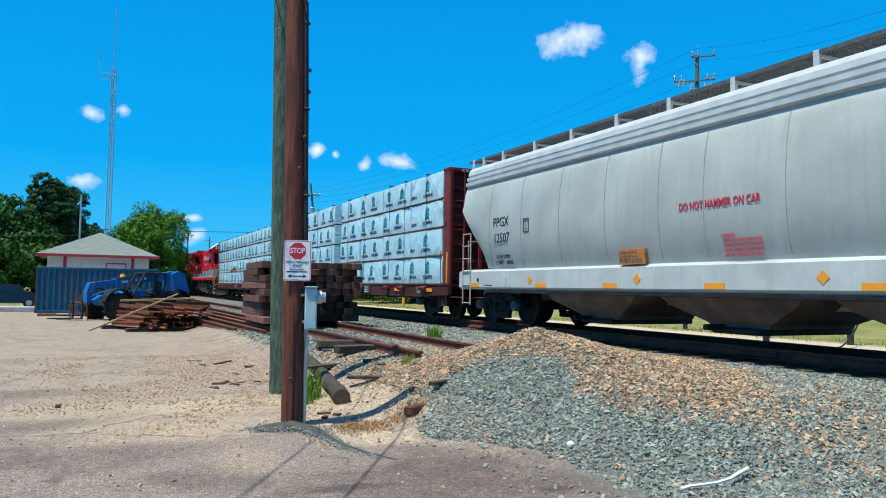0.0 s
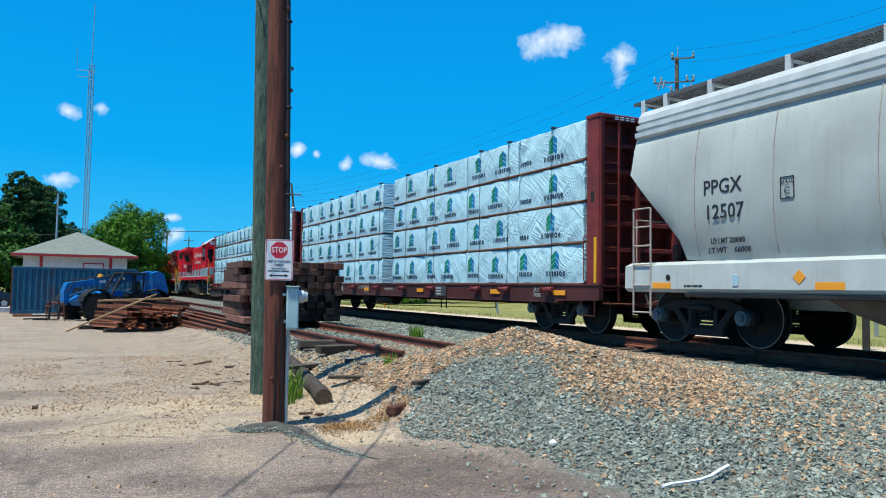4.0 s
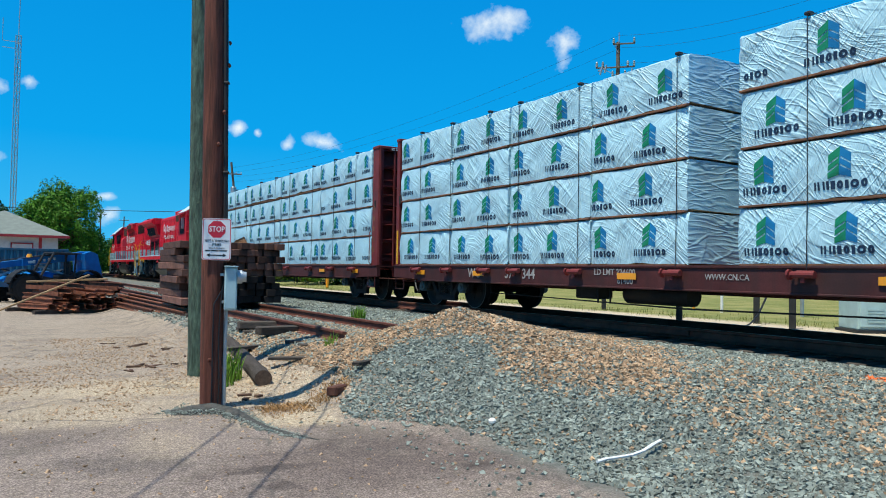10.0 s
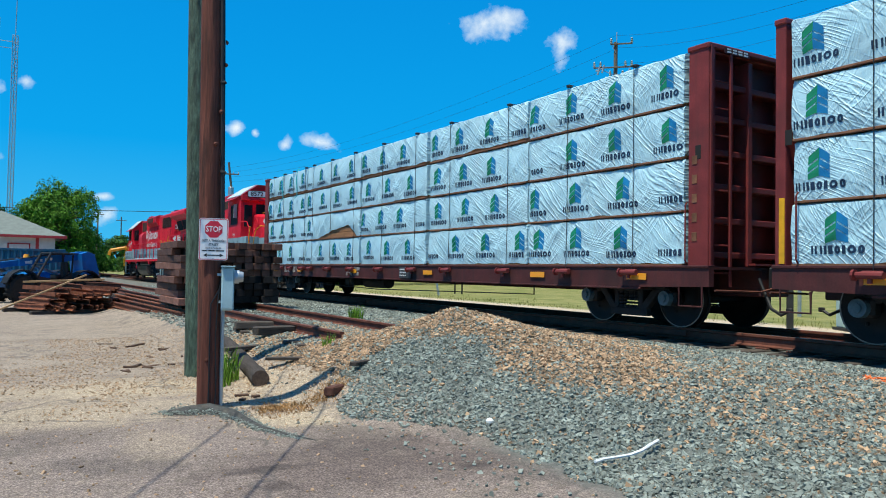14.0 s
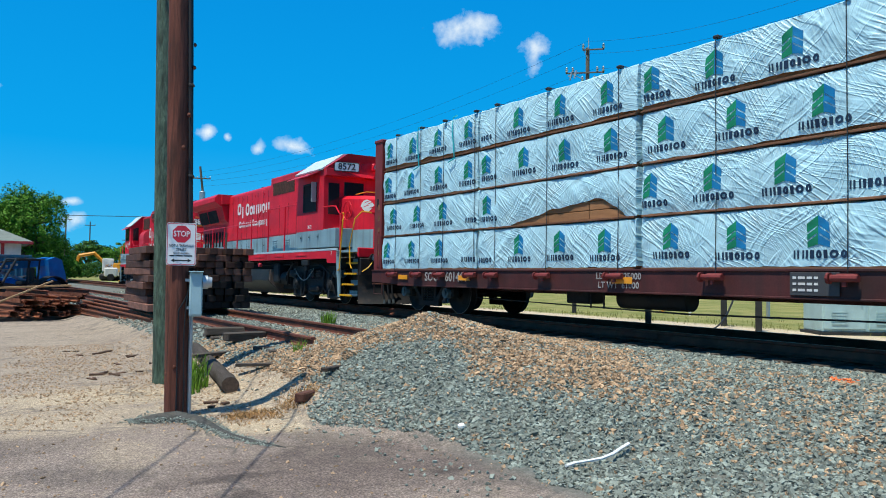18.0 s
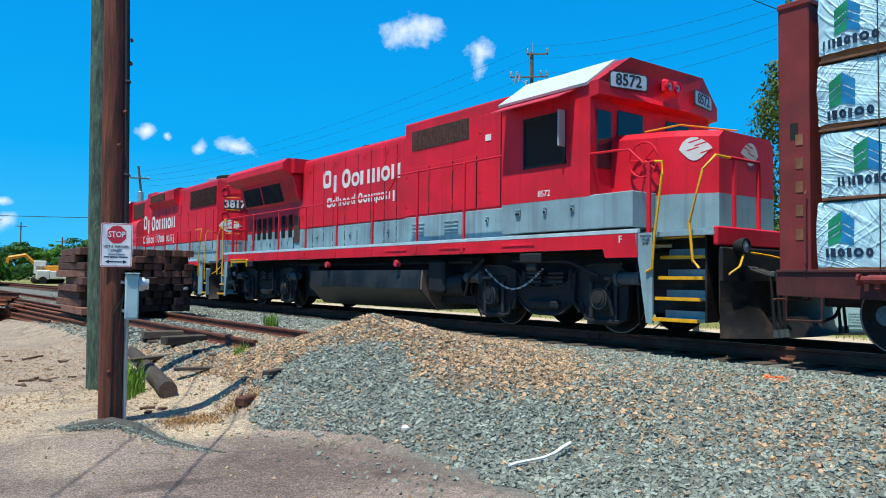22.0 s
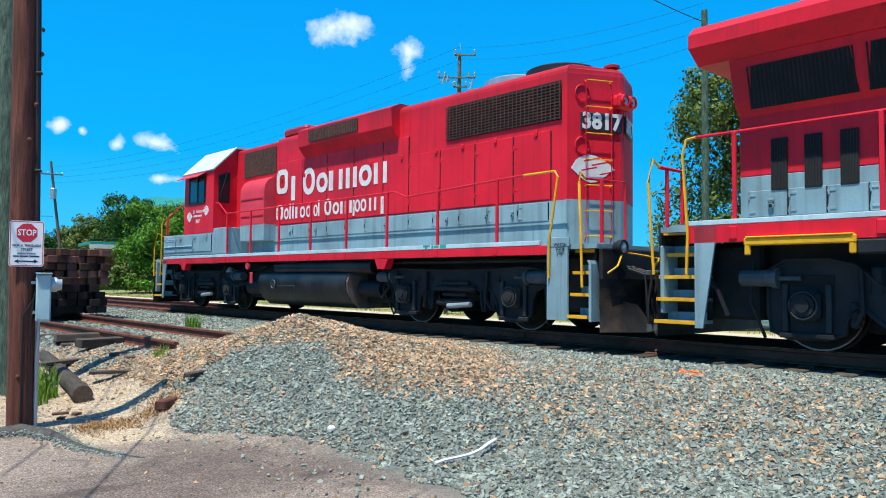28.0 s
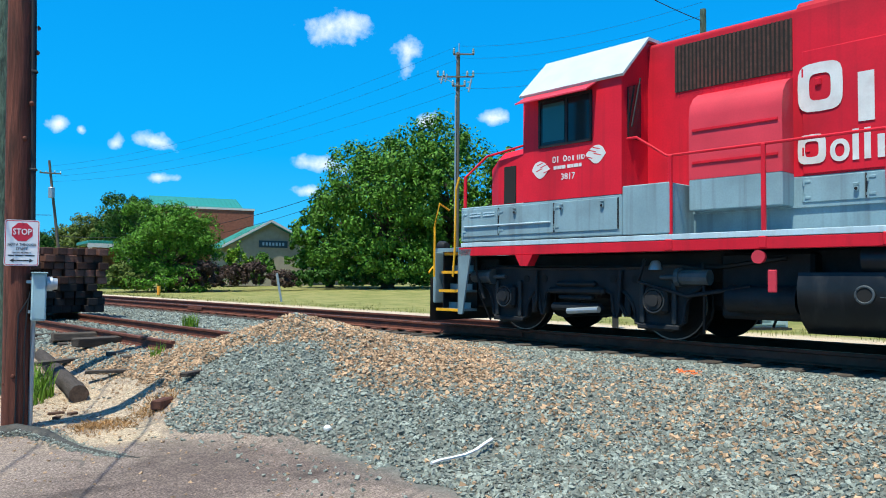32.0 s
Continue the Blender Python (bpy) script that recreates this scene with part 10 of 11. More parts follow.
g.prism(front + [(2.95, 1.2), (-2.95, 1.2)], 0.16, 2.34, "z")
part("corrugated_wall", g, CONT_BLUE, cont)
g = Geo()
for sx in (-1, 1):
    g.span((sx * 3.03, -1.22, 0), (sx * 2.90, -1.08, 2.46), bev=0.01)
    g.span((sx * 3.03, 1.22, 0), (sx * 2.90, 1.08, 2.46), bev=0.01)
g.span((-2.92, -1.22, 2.34), (2.92, -1.12, 2.46), bev=0.01)
g.span((-2.92, -1.22, 0.0), (2.92, -1.12, 0.16), bev=0.01)
g.span((-2.92, -1.15, 2.36), (2.92, 1.2, 2.44))
part("frame", g, CONT_BLUE, cont)
part("corner_rust", Geo().span((-3.04, -1.225, 0.0), (-2.98, -1.215, 2.4)), RAIL_RUST, cont)
g = Geo()
for k in range(3):
    g.span((-2.9 + k * 2.4, -1.3, -0.16), (-2.0 + k * 2.4, -0.9, 0.0), bev=0.02)
part("timber_block", g, DUNNAGE, cont)

BLUE = mat("machine_blue_paint", (0.006, 0.15, 0.43), 0.4, var=0.18, scale=3, bump=0.04, dirt=(0.1, 0.09, 0.08), dirt_amount=0.3)
TYRE = mat("tyre_rubber", (0.018, 0.018, 0.018), 0.85, var=0.3, scale=8, bump=0.3)
tele = thing("telehandler", around(-22.2, 39.8, foot(-22.2, 39.8), 180 + 32), "blue telescopic handler with lowered boom, parked", "telehandler")
# local x runs forward to the boom head, y to the cab side
part("chassis", Geo().prism([(-2.2, 0.70), (1.9, 0.70), (2.1, 0.95), (1.7, 1.20), (-0.9, 1.15), (-2.3, 1.30), (-2.45, 0.9)], -0.48, 0.48, "y"), BLUE, tele, "blue chassis")
part("engine_cover", Geo().prism([(-1.0, 0.75), (0.7, 0.75), (0.75, 1.20), (0.3, 1.38), (-1.0, 1.42)], -1.08, -0.42, "y"), BLUE, tele)
for k in range(5):
    part("cover_vent", Geo().span((-0.7, -1.095, 0.88 + k * 0.09), (0.3, -1.08, 0.92 + k * 0.09)), TRUCK_BLACK, tele)
for y in (-0.30, 0.26):
    part("hydraulic_hose", Geo().tube([(-1.9, y, 2.3), (-0.6, y * 1.1, 2.25), (0.9, y, 2.05), (2.2, y * 0.8, 1.85), (2.5, y * 0.8, 1.3)], 0.022, 5), BLACK_CABLE, tele, smooth=True)
part("tilt_cylinder", Geo().cyl((1.4, -0.02, 1.45), (2.45, -0.02, 1.12), 0.06, seg=10), GALV, tele)
part("counterweight", Geo().prism([(-2.65, 0.75), (-1.9, 0.75), (-1.75, 1.45), (-1.65, 2.30), (-2.0, 2.42), (-2.35, 2.30), (-2.6, 1.5)], -0.50, 0.50, "y"), BLUE, tele, "tall blue rear frame")
boom = part("boom", Geo().prism([(-2.3, 2.06), (-2.3, 2.38), (-2.0, 2.42), (1.2, 2.00), (1.2, 1.66)], -0.22, 0.18, "y"), BLUE, tele, "blue telescopic boom")
part("boom_section", Geo().prism([(1.15, 1.68), (1.15, 1.95), (2.2, 1.80), (2.2, 1.53)], -0.15, 0.11, "y"), BLUE, boom)
part("lift_cylinder", Geo().cyl((-1.2, 0.0, 1.15), (0.5, 0.0, 1.72), 0.075, seg=12), GALV, boom)
for k, w in enumerate((0.34, 0.10, 0.10, 0.10, 0.10, 0.10)):
    part("mark", Geo().span((0.95 - k * 0.24, 0.2, 1.78 + k * 0.035), (0.95 - k * 0.24 - w, 0.206, 1.90 + k * 0.035)), LETTER_WHITE, boom)
part("boom_head", Geo().prism([(2.15, 1.82), (2.48, 1.75), (2.62, 1.35), (2.60, 0.78), (2.42, 0.76), (2.34, 1.30), (2.15, 1.52)], -0.18, 0.14, "y"), BLUE, tele, "blue boom head")
cab_ = part("cab_frame", Geo().tube([(-0.75, 1.08, 1.15), (-0.85, 1.05, 2.25), (0.25, 1.05, 2.28), (0.85, 1.08, 1.25), (0.85, 1.08, 0.85)], 0.06).tube([(-0.75, 0.32, 1.15), (-0.85, 0.32, 2.25), (0.25, 0.32, 2.28), (0.85, 0.32, 1.25)], 0.06).span((-0.92, 0.28, 2.22), (0.30, 1.1, 2.32), bev=0.03).tube([(-0.3, 1.06, 1.2), (-0.3, 1.06, 2.25)], 0.035), TRUCK_BLACK, tele, "open black cab frame")
part("cab_tub", Geo().prism([(-0.8, 0.62), (0.9, 0.62), (0.95, 1.25), (0.2, 1.1), (-0.3, 1.1), (-0.8, 1.35)], 0.45, 1.1, "y"), TRUCK_BLACK, cab_)
part("seat", Geo().span((-0.6, 0.5, 1.1), (-0.05, 0.98, 1.30), bev=0.05).span((-0.7, 0.5, 1.25), (-0.55, 0.98, 1.90), bev=0.05), TRUCK_BLACK, cab_)
part("roof_mesh", Geo().span((0.32, 0.35, 1.75), (0.60, 1.05, 1.80), bev=0.01), TRUCK_BLACK, cab_)
part("beacon", Geo().cyl((0.75, -0.05, 2.06), (0.75, -0.05, 2.22), 0.14, 0.10, seg=12), ORANGE_REF, tele, "orange beacon")
for x, y in ((-1.55, -0.95), (1.55, -0.95), (-1.55, 0.95), (1.55, 0.95)):
    w = part("wheel", Geo().lathe([(0.34, -0.18), (0.50, -0.22), (0.60, -0.17), (0.635, -0.06), (0.635, 0.06), (0.60, 0.17), (0.50, 0.22), (0.34, 0.18)], (x, y, 0.66), (0, 1, 0), 24), TYRE, tele, "ribbed rubber tyre", smooth=True)
    part("rim", Geo().lathe([(0.37, -0.15), (0.24, -0.07), (0.0001, -0.06), (0.0001, 0.06), (0.24, 0.07), (0.35, 0.13)], (x, y, 0.66), (0, 1, 0), 16), BLUE, w, smooth=True)
    for k in range(16):
        a = 2 * PI * k / 16
        part("tread_lug", Geo().box((0, 0, 0), (0.07, 0.38, 0.10), tr=Matrix.Translation((x + 0.635 * math.cos(a), y, 0.66 + 0.635 * math.sin(a))) @ pose(0, 0, 0, 0, -math.degrees(a), 18 if k % 2 else -18)), TYRE, w)
    ring_ = [(x + r * math.cos(q), 0.72 + r * math.sin(q)) for r, qs in ((0.80, range(9)), (0.75, range(8, -1, -1))) for q in (radians(15 + k * 18.75) for k in qs)]
    part("mudguard", Geo().prism(ring_, y - 0.24, y + 0.24, "y"), TRUCK_BLACK, tele)
for y in (-0.62, 0.62):
    part("front_strut", Geo().prism([(0.95, 0.85), (1.45, 1.05), (2.0, 1.35), (2.05, 1.15), (1.5, 0.85), (1.0, 0.7)], y - 0.08, y + 0.08, "y"), BLUE, tele)
part("fork_carriage", Geo().tube([(2.9, -0.7, 0.85), (2.9, 0.7, 0.85)], 0.04).tube([(2.9, -0.7, 0.35), (2.9, 0.7, 0.35)], 0.04).tube([(2.9, -0.7, 0.35), (2.9, -0.7, 0.85)], 0.03).tube([(2.9, 0.7, 0.35), (2.9, 0.7, 0.85)], 0.03), RAIL_RUST, tele, "rusty fork carriage")
for y in (-0.40, 0.40):
    part("fork", Geo().span((2.95, y - 0.06, 0.10), (4.1, y + 0.06, 0.15), bev=0.01).span((2.93, y - 0.06, 0.10), (2.99, y + 0.06, 0.9), bev=0.01), TRUCK_BLACK, tele)

stand = thing("saw_horse", around(-25.9, 38.4, foot(-25.9, 38.4)), "rusty steel work stand beside the machine", "stand")
part("top", Geo().span((-0.42, -0.05, 0.66), (0.42, 0.05, 0.72), bev=0.01), RAIL_RUST, stand)
for x in (-0.36, 0.36):
    part("leg", Geo().tube([(x, 0, 0.7), (x + 0.04, 0, 0.0)], 0.03), DUNNAGE, stand)

SUV = plain("dark_blue_car_paint", (0.012, 0.014, 0.022), 0.15)
car = thing("parked_car", around(-30.3, 60, foot(-30.3, 60)), "dark sport utility car parked by the trees", "car")
g = Geo()
rings = []
for y in (-0.9, -0.85, 0.85, 0.9):
    k = 0.94 if abs(y) > 0.86 else 1.0
    rings.append([(-2.35, y, 0.35), (2.35, y, 0.35), (2.4, y, 0.75), (2.3 * k, y, 0.98), (1.3, y, 1.08), (0.75, y * 0.82, 1.62 * k), (-1.7, y * 0.82, 1.68 * k), (-2.25, y * 0.88, 1.1), (-2.4, y, 0.9)])
g.loft(rings)
part("body", g, SUV, car, smooth=True)
g = Geo().add([(0.70, -0.87, 1.10), (-1.9, -0.87, 1.12), (-1.62, -0.80, 1.55), (0.55, -0.80, 1.55)], [(0, 1, 2, 3)])
part("side_glass", g, GLASS, car)
for x in (-1.45, 1.45):
    for y in (-0.82, 0.82):
        w = part("wheel", Geo().lathe([(0.2, -0.11), (0.33, -0.12), (0.36, -0.06), (0.36, 0.06), (0.33, 0.12), (0.2, 0.11)], (x, y, 0.36), (0, 1, 0), 18), TYRE, car, smooth=True)
        part("rim", Geo().cyl((x, y - 0.13, 0.36), (x, y + 0.13, 0.36), 0.20, seg=12), GALV, w)
solid("pallet_stack", Geo().span((-1.2, -0.5, 0.0), (1.2, 0.5, 0.30), bev=0.03), mat("white_pallet_wrap", (0.5, 0.5, 0.52), 0.6, var=0.3, scale=4), around(-29.7, 52, foot(-29.7, 52)), "low wrapped pallet on the lot", "pallet")

# ---- poles, tower, wires ----
tower = thing("lattice_mast", around(-24.25, 130, -0.2), "tall slender steel lattice radio mast", "mast")
H, hw = 36.5, 0.42
corners = [(hw * math.cos(a), hw * math.sin(a)) for a in (PI / 2, PI / 2 + 2 * PI / 3, PI / 2 + 4 * PI / 3)]
for cx, cy in corners:
    part("leg", Geo().tube([(cx, cy, 0), (cx, cy, H)], 0.07, 5), GALV, tower)
for i in range(30):
    z0, z1 = H * i / 30, H * (i + 1) / 30
    g = Geo()
    for k in range(3):
        a, b = corners[k], corners[(k + 1) % 3]
        g.tube([(*a, z0), (*b, z1)], 0.035, 4)
        g.tube([(*a, z1), (*b, z1)], 0.03, 4)
    part("brace", g, GALV, tower)
part("whip_antenna", Geo().tube([(0, 0, H), (0.1, 0, H + 10)], 0.07, 5), GALV, tower)
part("side_antenna", Geo().tube([(0.3, 0, H - 1.0), (-2.1, 0, H - 1.0), (-2.1, 0, H + 2.4)], 0.06, 5).tube([(-0.4, 0, H - 2), (-2.1, 0, H - 2.0)], 0.05, 5), GALV, tower)


def wires(name, a, b, sag, r, label, n=16):
    a, b = Vector(a), Vector(b)
    pts = []
    for k in range(n + 1):
        p = a.lerp(b, k / n)
        p.z -= sag * 4 * (k / n) * (1 - k / n)
        pts.append(p)
    solid(name, Geo().tube(pts, r, 4), BLACK_CABLE, Matrix.Identity(4), label, "overhead wire", "overhead wires")


def spot(az, el, d):
    return Vector((d * math.sin(radians(az)), d * math.cos(radians(az)), 1.56 + d * math.tan(radians(el))))


def util_pole(az, d, top_el, label, arms=(), lean_az=0.0, r=0.15, wood=None):
    base, top = spot(az, 0, d), spot(az + lean_az, top_el, d)
    base.z = foot(az, d) - 0.3
    p = thing("utility_pole", Matrix.Translation(base) @ pose(0, 0, 0, 0, 0, -az), label, "utility pole", "utility poles beyond the track")
    h = top.z - base.z
    shift = math.tan(radians(lean_az)) * d
    part("shaft", Geo().cyl((0, 0, 0), (shift, 0, h), r, r * 0.72, seg=12), wood or POLE_FAR, p, smooth=True)
    for dz, w, turn in arms:
        x = shift * (1 - dz / h)
        part("crossarm", Geo().box((0, 0, 0), (w, 0.10, 0.12), tr=Matrix.Translation((x, -0.14, h - dz)) @ pose(0, 0, 0, 0, 0, turn), bev=0.01), POLE_FAR, p)
        for k in (-0.46, -0.2, 0.2, 0.46):
            o = Vector((k * w * math.cos(radians(turn)), k * w * math.sin(radians(turn)), 0))
            part("insulator", Geo().lathe([(0.03, 0), (0.055, 0.05), (0.03, 0.08), (0.055, 0.12), (0.02, 0.17)], Vector((x, -0.14, h - dz + 0.06)) + o, (0, 0, 1), 8), GALV, p, smooth=True)
    return p, h, shift


p, h, _ = util_pole(18.85, 44, 17.0, "tall utility pole with crossarms beyond the lawn")
for dz, x0, x1, ends in ((0.15, -0.30, 0.95, (-0.25, 0.9)), (1.50, -1.25, 0.95, (-1.2, -0.85, 0.55, 0.9)), (2.05, -0.35, 0.45, (-0.3, 0.4))):
    part("crossarm", Geo().box(((x0 + x1) / 2, -0.16, h - dz), (x1 - x0, 0.07, 0.08), bev=0.01), POLE_FAR, p)
    for sx in ends:
        part("insulator", Geo().lathe([(0.04, 0), (0.085, 0.05), (0.04, 0.10), (0.085, 0.16), (0.04, 0.20), (0.07, 0.26), (0.025, 0.32)], (sx, -0.16, h - dz + 0.04), (0, 0, 1), 8), GALV, p, smooth=True)
    part("arm_brace", Geo().tube([(x0 * 0.8, -0.12, h - dz), (0, -0.14, h - dz - 0.5)], 0.018, 5), GALV, p)
part("pole_top_pin", Geo().tube([(0.05, -0.1, h - 0.1), (0.05, -0.1, h + 0.55)], 0.03, 6), GALV, p)
for x, z in ((-1.0, 1.6), (-0.75, 1.5), (0.7, 1.75), (0.62, 2.1)):
    part("cutout", Geo().cyl((x, -0.35, h - z - 0.35), (x + 0.1, -0.35, h - z + 0.1), 0.05, seg=8).box((x, -0.3, h - z - 0.1), (0.25, 0.08, 0.06)), GALV, p)
part("riser_pipe", Geo().cyl((-0.12, -0.16, 0), (-0.12, -0.16, h - 2.6), 0.05, seg=8), GALV, p)
util_pole(-9.15, 78, 7.78, "leaning utility pole with a transformer", ((1.2, 1.8, 0),), -1.05)
tr_ = spot(-10.0, 5.6, 77.6)
solid("pole_transformer", Geo().cyl((0, 0, -0.45), (0, 0, 0.45), 0.28, seg=14).cyl((0, 0, 0.45), (0, 0, 0.52), 0.30, 0.24, seg=14), GALV, Matrix.Translation(tr_), "grey can transformer hung on the leaning pole", "transformer", smooth=True)
util_pole(37.1, 29, 19.1, "grey-green wooden utility pole behind the train", (), 0.0, 0.15, POLE_GREEN)
util_pole(-26.0, 70, 6.1, "thin street light pole behind the hut", (), 0.0, 0.10, GALV)
util_pole(-18.9, 150, 3.9, "utility pole far along the line", ((0.8, 2.0, 0),))
util_pole(-17.4, 170, 3.5, "utility pole far along the line", ((0.8, 2.0, 0),))
util_pole(-12.9, 120, 4.2, "utility pole far along the line", ((0.8, 2.0, 0),))
util_pole(-14.9, 140, 2.6, "utility pole far along the line", ((0.8, 2.0, 0),))
top = spot(18.85, 16.4, 44)
for k, dz in enumerate((0.9, 0.2, -0.7, -1.6)):
    wires("overhead_wire", top + Vector((0.2 * k, 0, dz)), spot(-10.1, 7.4 - 0.35 * k, 78), 1.2, 0.008, "thin black overhead wire")
    wires("overhead_wire", top + Vector((0.2 * k, 0, dz)), spot(37.1, 19.6 - 0.9 * k, 29) + Vector((0, 0, 0.0)), 0.5, 0.007, "thin black overhead wire")
wires("overhead_wire", spot(37.1, 18.3, 29), spot(24, 26, 26), 0.3, 0.02, "thick black service wire")
wires("overhead_wire", spot(37.1, 16.5, 29), spot(62, 15, 30), 0.4, 0.015, "thin black overhead wire")
wires("overhead_wire", spot(37.1, 12.0, 29), spot(62, 10, 30), 0.4, 0.015, "thin black overhead wire")
wires("overhead_wire", spot(12.5, 7.9, 52), spot(-9.6, 2.7, 78), 1.6, 0.025, "sagging black service wire")
wires("overhead_wire", spot(12.5, 7.2, 52), spot(-9.6, 2.0, 78), 1.6, 0.02, "sagging black service wire")
wires("overhead_wire", spot(-45, 3.6, 110), spot(-10, 4.1, 120), 0.6, 0.04, "black overhead wire across the lot")
wires("overhead_wire", spot(-45, 3.2, 108), spot(-26.0, 3.3, 70), 0.6, 0.03, "black overhead wire across the lot")

# ---- small things beyond the track ----
def post(az, d, h, r, material, label, lean=0.0, category="post"):
    return solid("post", Geo().cyl((0, 0, -0.2), (lean, 0, h), r, seg=10), material, far(az, d), label, category, smooth=True)


post(5.75, 34.5, 1.28, 0.055, GALV, "leaning pale grey marker post on the lawn", -0.25)
DARK_POST = mat("dark_steel_post", (0.03, 0.034, 0.036), 0.6, var=0.3, scale=6)
for az, d in ((23.4, 17.6), (28.6, 19.2), (30.9, 17.6), (18.0, 24.0)):
    solid("bollard", Geo().box((0, 0, 0.45), (0.14, 0.14, 1.4), bev=0.015), DARK_POST, far(az, d), "short dark square steel post", "bollard", "dark posts by the track")
post(26.3, 24, 1.1, 0.04, SIGN_WHITE, "thin white marker post with orange band")
post(24.4, 26, 1.2, 0.05, ORANGE_REF, "thin orange marker post by the road")
post(31.5, 23, 1.3, 0.05, GALV, "pale blue-grey post by the road")
post(-2.95, 46, 0.55, 0.10, ORANGE_REF, "small orange traffic marker on the grass")
wires("white_hose", Vector((*(spot(29.6, 0, 20).xy), 1.5)), Vector((*(spot(27.6, 0, 16.6).xy), 0.52)), 0.3, 0.022, "thin white hose hanging to the ground")
cab_box = thing("equipment_cabinet", far(37.6, 18.2, 27), "long pale grey steel equipment cabinet by the track", "cabinet")
part("body", Geo().span((-1.15, -0.45, 0.06), (1.6, 0.45, 1.35), bev=0.02), BOX_GREY, cab_box)
for x in (-0.7, 0.2, 1.1):
    d_ = part("door", Geo().span((x - 0.42, -0.475, 0.12), (x + 0.42, -0.45, 1.28), bev=0.01), BOX_GREY, cab_box)
    g = Geo()
    for k in range(5):
        g.span((x - 0.28, -0.49, 0.22 + k * 0.06), (x + 0.05, -0.475, 0.25 + k * 0.06))
    part("louvre", g, BOX_GREY, d_)
    part("handle", Geo().box((x + 0.32, -0.49, 0.7), (0.03, 0.03, 0.14), bev=0.008), TRUCK_BLACK, d_)
part("plinth", Geo().span((-1.2, -0.5, -0.1), (1.65, 0.5, 0.06)), DARK_POST, cab_box)
exc = thing("excavator", around(-15.7, 108, foot(-15.7, 108)), "orange-yellow excavator working far along the line", "excavator")
EXC = mat("excavator_yellow", (0.70, 0.28, 0.02), 0.5, var=0.15, scale=3)
part("body", Geo().span((-1.4, -1.2, 1.1), (1.6, 1.2, 2.3), bev=0.1), EXC, exc)
part("cab", Geo().span((-1.6, -1.2, 1.2), (-0.2, 0.1, 2.9), bev=0.1), WALL_WHITE, exc)
part("boom", Geo().tube([(-0.8, 0.3, 1.8), (-2.6, 0.3, 3.6), (-4.4, 0.3, 3.2)], 0.25, 6).tube([(-4.4, 0.3, 3.3), (-4.9, 0.3, 1.4)], 0.2, 6), EXC, exc)
for y in (-1.1, 1.1):
    part("track", Geo().span((-1.9, y - 0.3, 0.0), (1.9, y + 0.3, 0.95), bev=0.3), TRUCK_BLACK, exc)
for az, d in ((-13.2, 104), (-14.9, 106)):
    v = thing("parked_truck", around(az, d, foot(az, d)), "white truck parked far along the line", "truck")
    part("body", Geo().span((-1.2, -1, 0.6), (2.4, 1, 2.8 if az > -14 else 1.6), bev=0.08), WALL_WHITE, v)
    part("cab", Geo().span((-2.8, -1, 0.5), (-1.2, 1, 1.7), bev=0.15), WALL_WHITE, v)
    for x in (-2.0, 1.5):
        part("wheel", Geo().cyl((x, -1.05, 0.45), (x, 1.05, 0.45), 0.45, seg=14), TYRE, v)

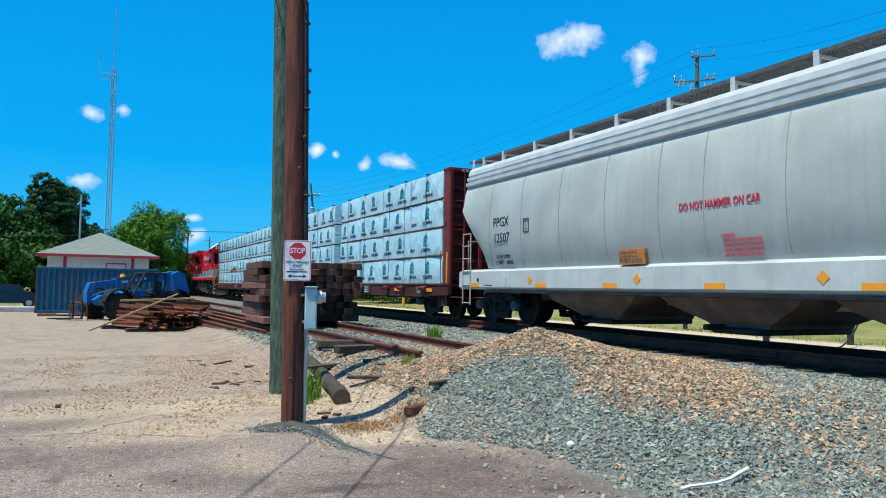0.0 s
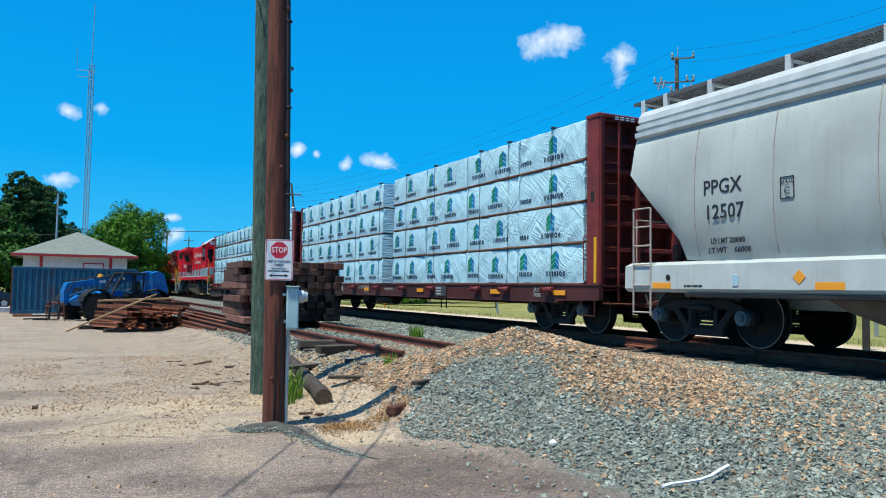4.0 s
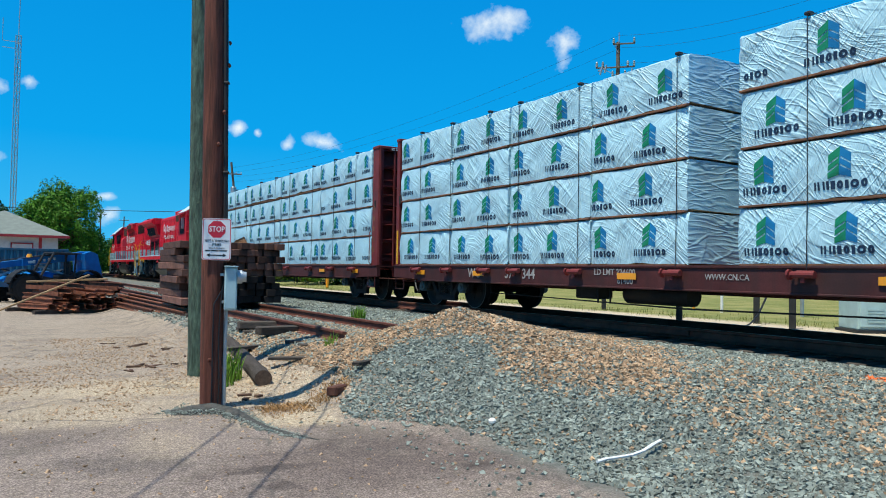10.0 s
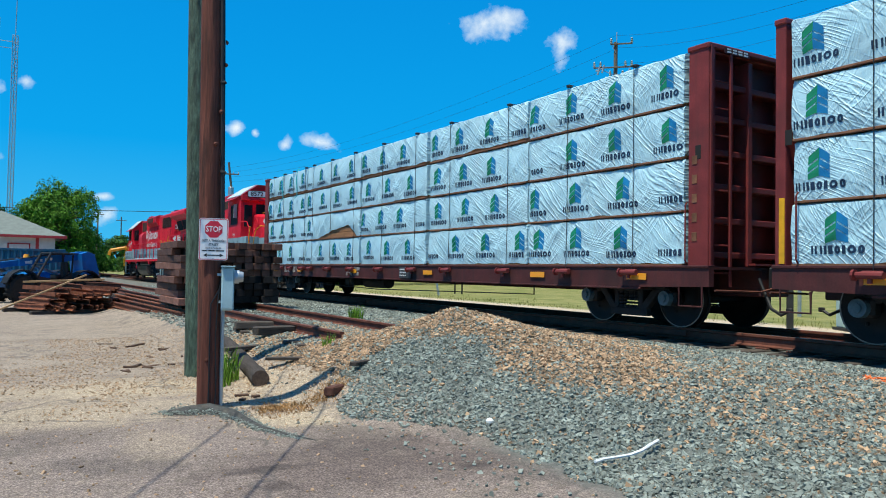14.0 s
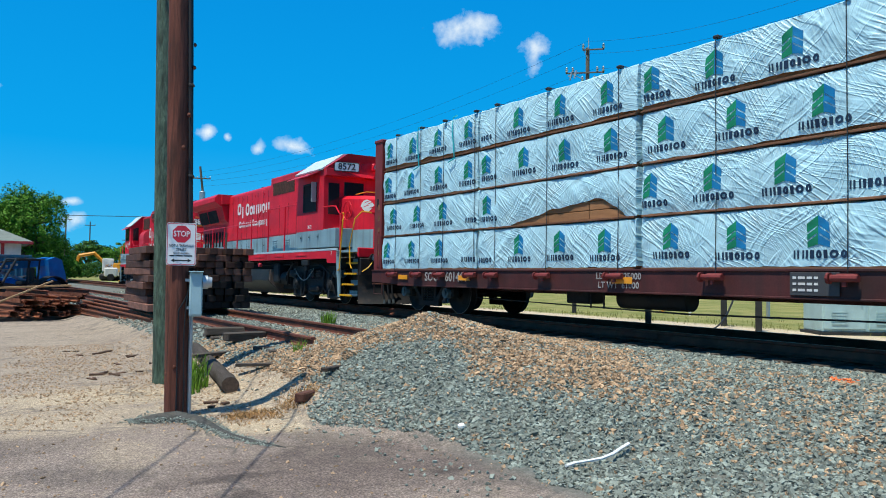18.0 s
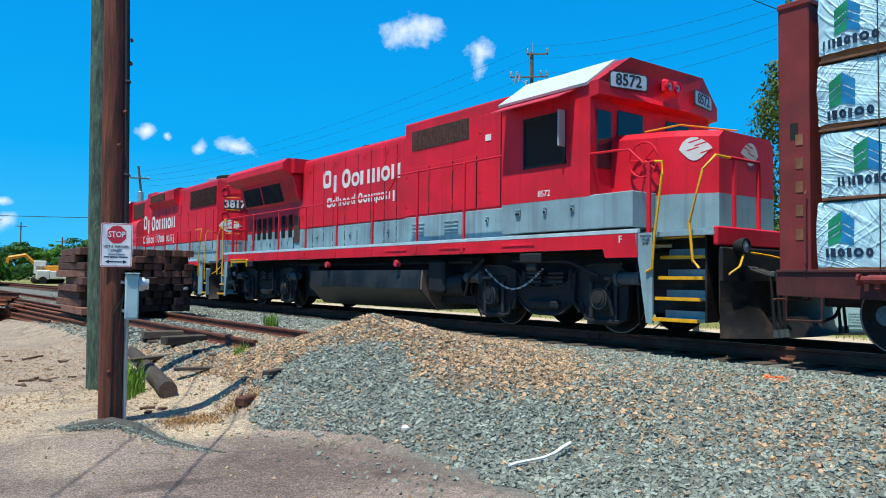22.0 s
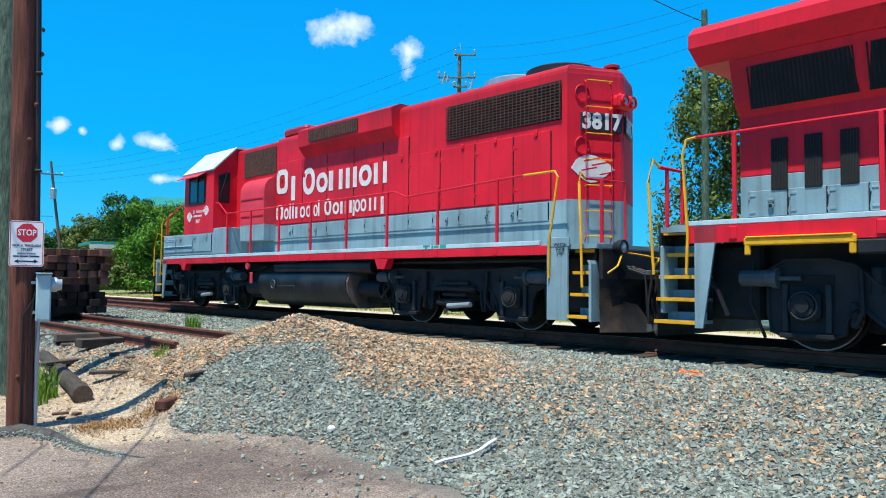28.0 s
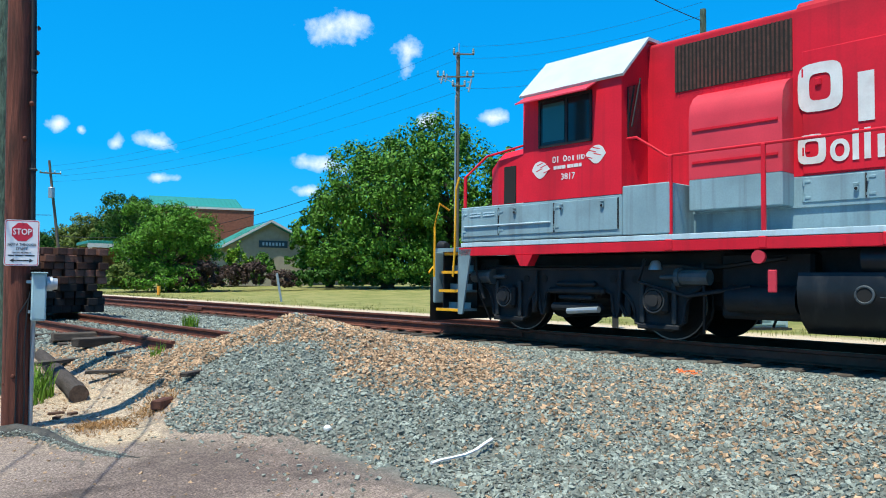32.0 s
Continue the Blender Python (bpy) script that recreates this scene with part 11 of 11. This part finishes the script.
# ---- clouds ----
def cloud_material():
    m = bpy.data.materials.new("cloud_vapour")
    m.use_nodes = True
    nt = m.node_tree
    nd, ln = nt.nodes, nt.links
    nd.clear()
    out = nd.new("ShaderNodeOutputMaterial")
    em = nd.new("ShaderNodeEmission")
    em.inputs["Strength"].default_value = 1.0
    em.inputs["Color"].default_value = (0.80, 0.90, 0.97, 1)
    clear = nd.new("ShaderNodeBsdfTransparent")
    mix = nd.new("ShaderNodeMixShader")
    tc = nd.new("ShaderNodeTexCoord")
    info = nd.new("ShaderNodeObjectInfo")
    add = nd.new("ShaderNodeVectorMath")
    ln.new(tc.outputs["Object"], add.inputs[0])
    ln.new(info.outputs["Location"], add.inputs[1])
    t = nd.new("ShaderNodeTexNoise")
    t.inputs["Scale"].default_value, t.inputs["Detail"].default_value, t.inputs["Roughness"].default_value = 0.020, 10.0, 0.64
    ln.new(add.outputs[0], t.inputs["Vector"])
    big = nd.new("ShaderNodeTexNoise")
    big.inputs["Scale"].default_value, big.inputs["Detail"].default_value = 0.009, 3.0
    ln.new(add.outputs[0], big.inputs["Vector"])
    push = nd.new("ShaderNodeVectorMath")
    push.operation = "MULTIPLY_ADD"
    push.inputs[1].default_value = (0.85, 0.85, 0.0)
    push.inputs[2].default_value = (-0.425, -0.425, 0.0)
    ln.new(big.outputs["Color"], push.inputs[0])
    bent = nd.new("ShaderNodeVectorMath")
    ln.new(tc.outputs["Generated"], bent.inputs[0])
    ln.new(push.outputs[0], bent.inputs[1])
    # thick in the middle of the sheet, thin at its rim
    ln2 = nd.new("ShaderNodeVectorMath")
    ln2.operation = "MULTIPLY"
    ln2.inputs[1].default_value = (2.0, 2.0, 0)
    cen = nd.new("ShaderNodeVectorMath")
    cen.operation = "SUBTRACT"
    cen.inputs[1].default_value = (0.5, 0.5, 0.5)
    ln.new(bent.outputs[0], cen.inputs[0])
    ln.new(cen.outputs[0], ln2.inputs[0])
    le = nd.new("ShaderNodeVectorMath")
    le.operation = "LENGTH"
    ln.new(ln2.outputs[0], le.inputs[0])
    inv = nd.new("ShaderNodeMapRange")
    inv.inputs["From Min"].default_value, inv.inputs["From Max"].default_value = 1.0, 0.1
    inv.inputs["To Min"].default_value, inv.inputs["To Max"].default_value = -0.40, 0.40
    ln.new(le.outputs["Value"], inv.inputs["Value"])
    su = nd.new("ShaderNodeMath")
    ln.new(t.outputs["Fac"], su.inputs[0])
    ln.new(inv.outputs[0], su.inputs[1])
    al = nd.new("ShaderNodeMapRange")
    al.inputs["From Min"].default_value, al.inputs["From Max"].default_value = 0.44, 1.08
    ln.new(su.outputs[0], al.inputs["Value"])
    ln.new(al.outputs[0], mix.inputs[0])
    ln.new(clear.outputs[0], mix.inputs[1])
    ln.new(em.outputs[0], mix.inputs[2])
    ln.new(mix.outputs[0], out.inputs[0])
    return m


CLOUD = cloud_material()


def cloud(az, el, w, h):
    """A far cloud at a bearing and height in degrees, of a width and height in degrees."""
    d = 2200.0
    p = spot(az, el, d)
    a, b = d * math.tan(radians(w)) / 2, d * math.tan(radians(h)) / 2
    me = Geo().add([(-a, -b, 0), (a, -b, 0), (a, b, 0), (-a, b, 0)], [(0, 1, 2, 3)]).mesh("cloud", [CLOUD], fix=False)
    ob = solid("cloud", me, None, look(p, (0, 0, 1.56)), "small white fair-weather cloud", "cloud", "fair-weather clouds", "structure")
    ob.visible_shadow = False


cloud(9.61, 18.56, 8.13, 3.95)
cloud(14.67, 16.90, 4.34, 3.95)
cloud(-2.99, 9.65, 4.61, 2.26)
cloud(-6.02, 9.39, 1.63, 1.58)
cloud(-9.78, 10.39, 2.44, 2.14)
cloud(-8.32, 9.99, 1.19, 1.13)
cloud(-25.66, 11.85, 2.71, 1.80)
cloud(-23.61, 12.27, 1.90, 1.58)
cloud(-25.93, 6.88, 3.80, 2.26)
cloud(-18.62, 3.47, 3.80, 2.26)
cloud(8.11, 8.63, 5.42, 2.03)
cloud(-2.72, 7.07, 4.07, 1.47)
cloud(7.17, 6.61, 3.25, 1.47)
cloud(16.58, 12.02, 3.25, 2.82)
cloud(21.38, 12.46, 3.80, 2.26)
cloud(-18.67, 4.79, 2.71, 1.02)


# ---- what moves: the whole train rolls along the track ----
def motions():
    """Metres travelled at every half second of the shot."""
    travel = [0.00, 0.80, 1.61, 2.46, 3.34, 4.26, 5.22, 6.22, 7.24, 8.30, 9.39, 10.50, 11.63, 12.80, 13.98, 15.20, 16.44, 17.70, 18.96, 20.24, 21.53, 22.84, 24.17, 25.52, 26.88, 28.23, 29.59, 30.97, 32.39, 33.79, 35.16, 36.51, 37.87, 39.24, 40.64, 42.05, 43.49, 44.94, 46.40, 47.87, 49.36, 50.82, 52.31, 53.82, 55.32, 56.77, 58.26, 59.75, 61.26, 62.74, 64.23, 65.71, 67.20, 68.69, 70.17, 71.68, 73.19, 74.71, 76.23, 77.76, 79.29, 80.84, 82.39, 83.94, 85.47]
    turn = TRK.to_3x3()

    def gone(t):
        i = min(len(travel) - 2, int(t * 2))
        a, b = travel[i], travel[i + 1]
        before, after = travel[max(i - 1, 0)], travel[min(i + 2, len(travel) - 1)]
        k = t * 2 - i
        m0, m1 = (b - before) / 2 if i else b - a, (after - a) / 2 if i < len(travel) - 2 else b - a
        return (2 * k ** 3 - 3 * k ** 2 + 1) * a + (k ** 3 - 2 * k ** 2 + k) * m0 + (-2 * k ** 3 + 3 * k ** 2) * b + (k ** 3 - k ** 2) * m1

    for ob, s0 in MOVERS:
        walk(ob, [(0.5 * i, trk(MAIN_N, s0 - travel[i], RAIL_Z)) for i in range(len(travel))])
    for ob, y, r in WHEELS:
        walk(ob, [(0.2 * i, pose(0, y, r, math.degrees(gone(0.2 * i) / r))) for i in range(161)])


motions()
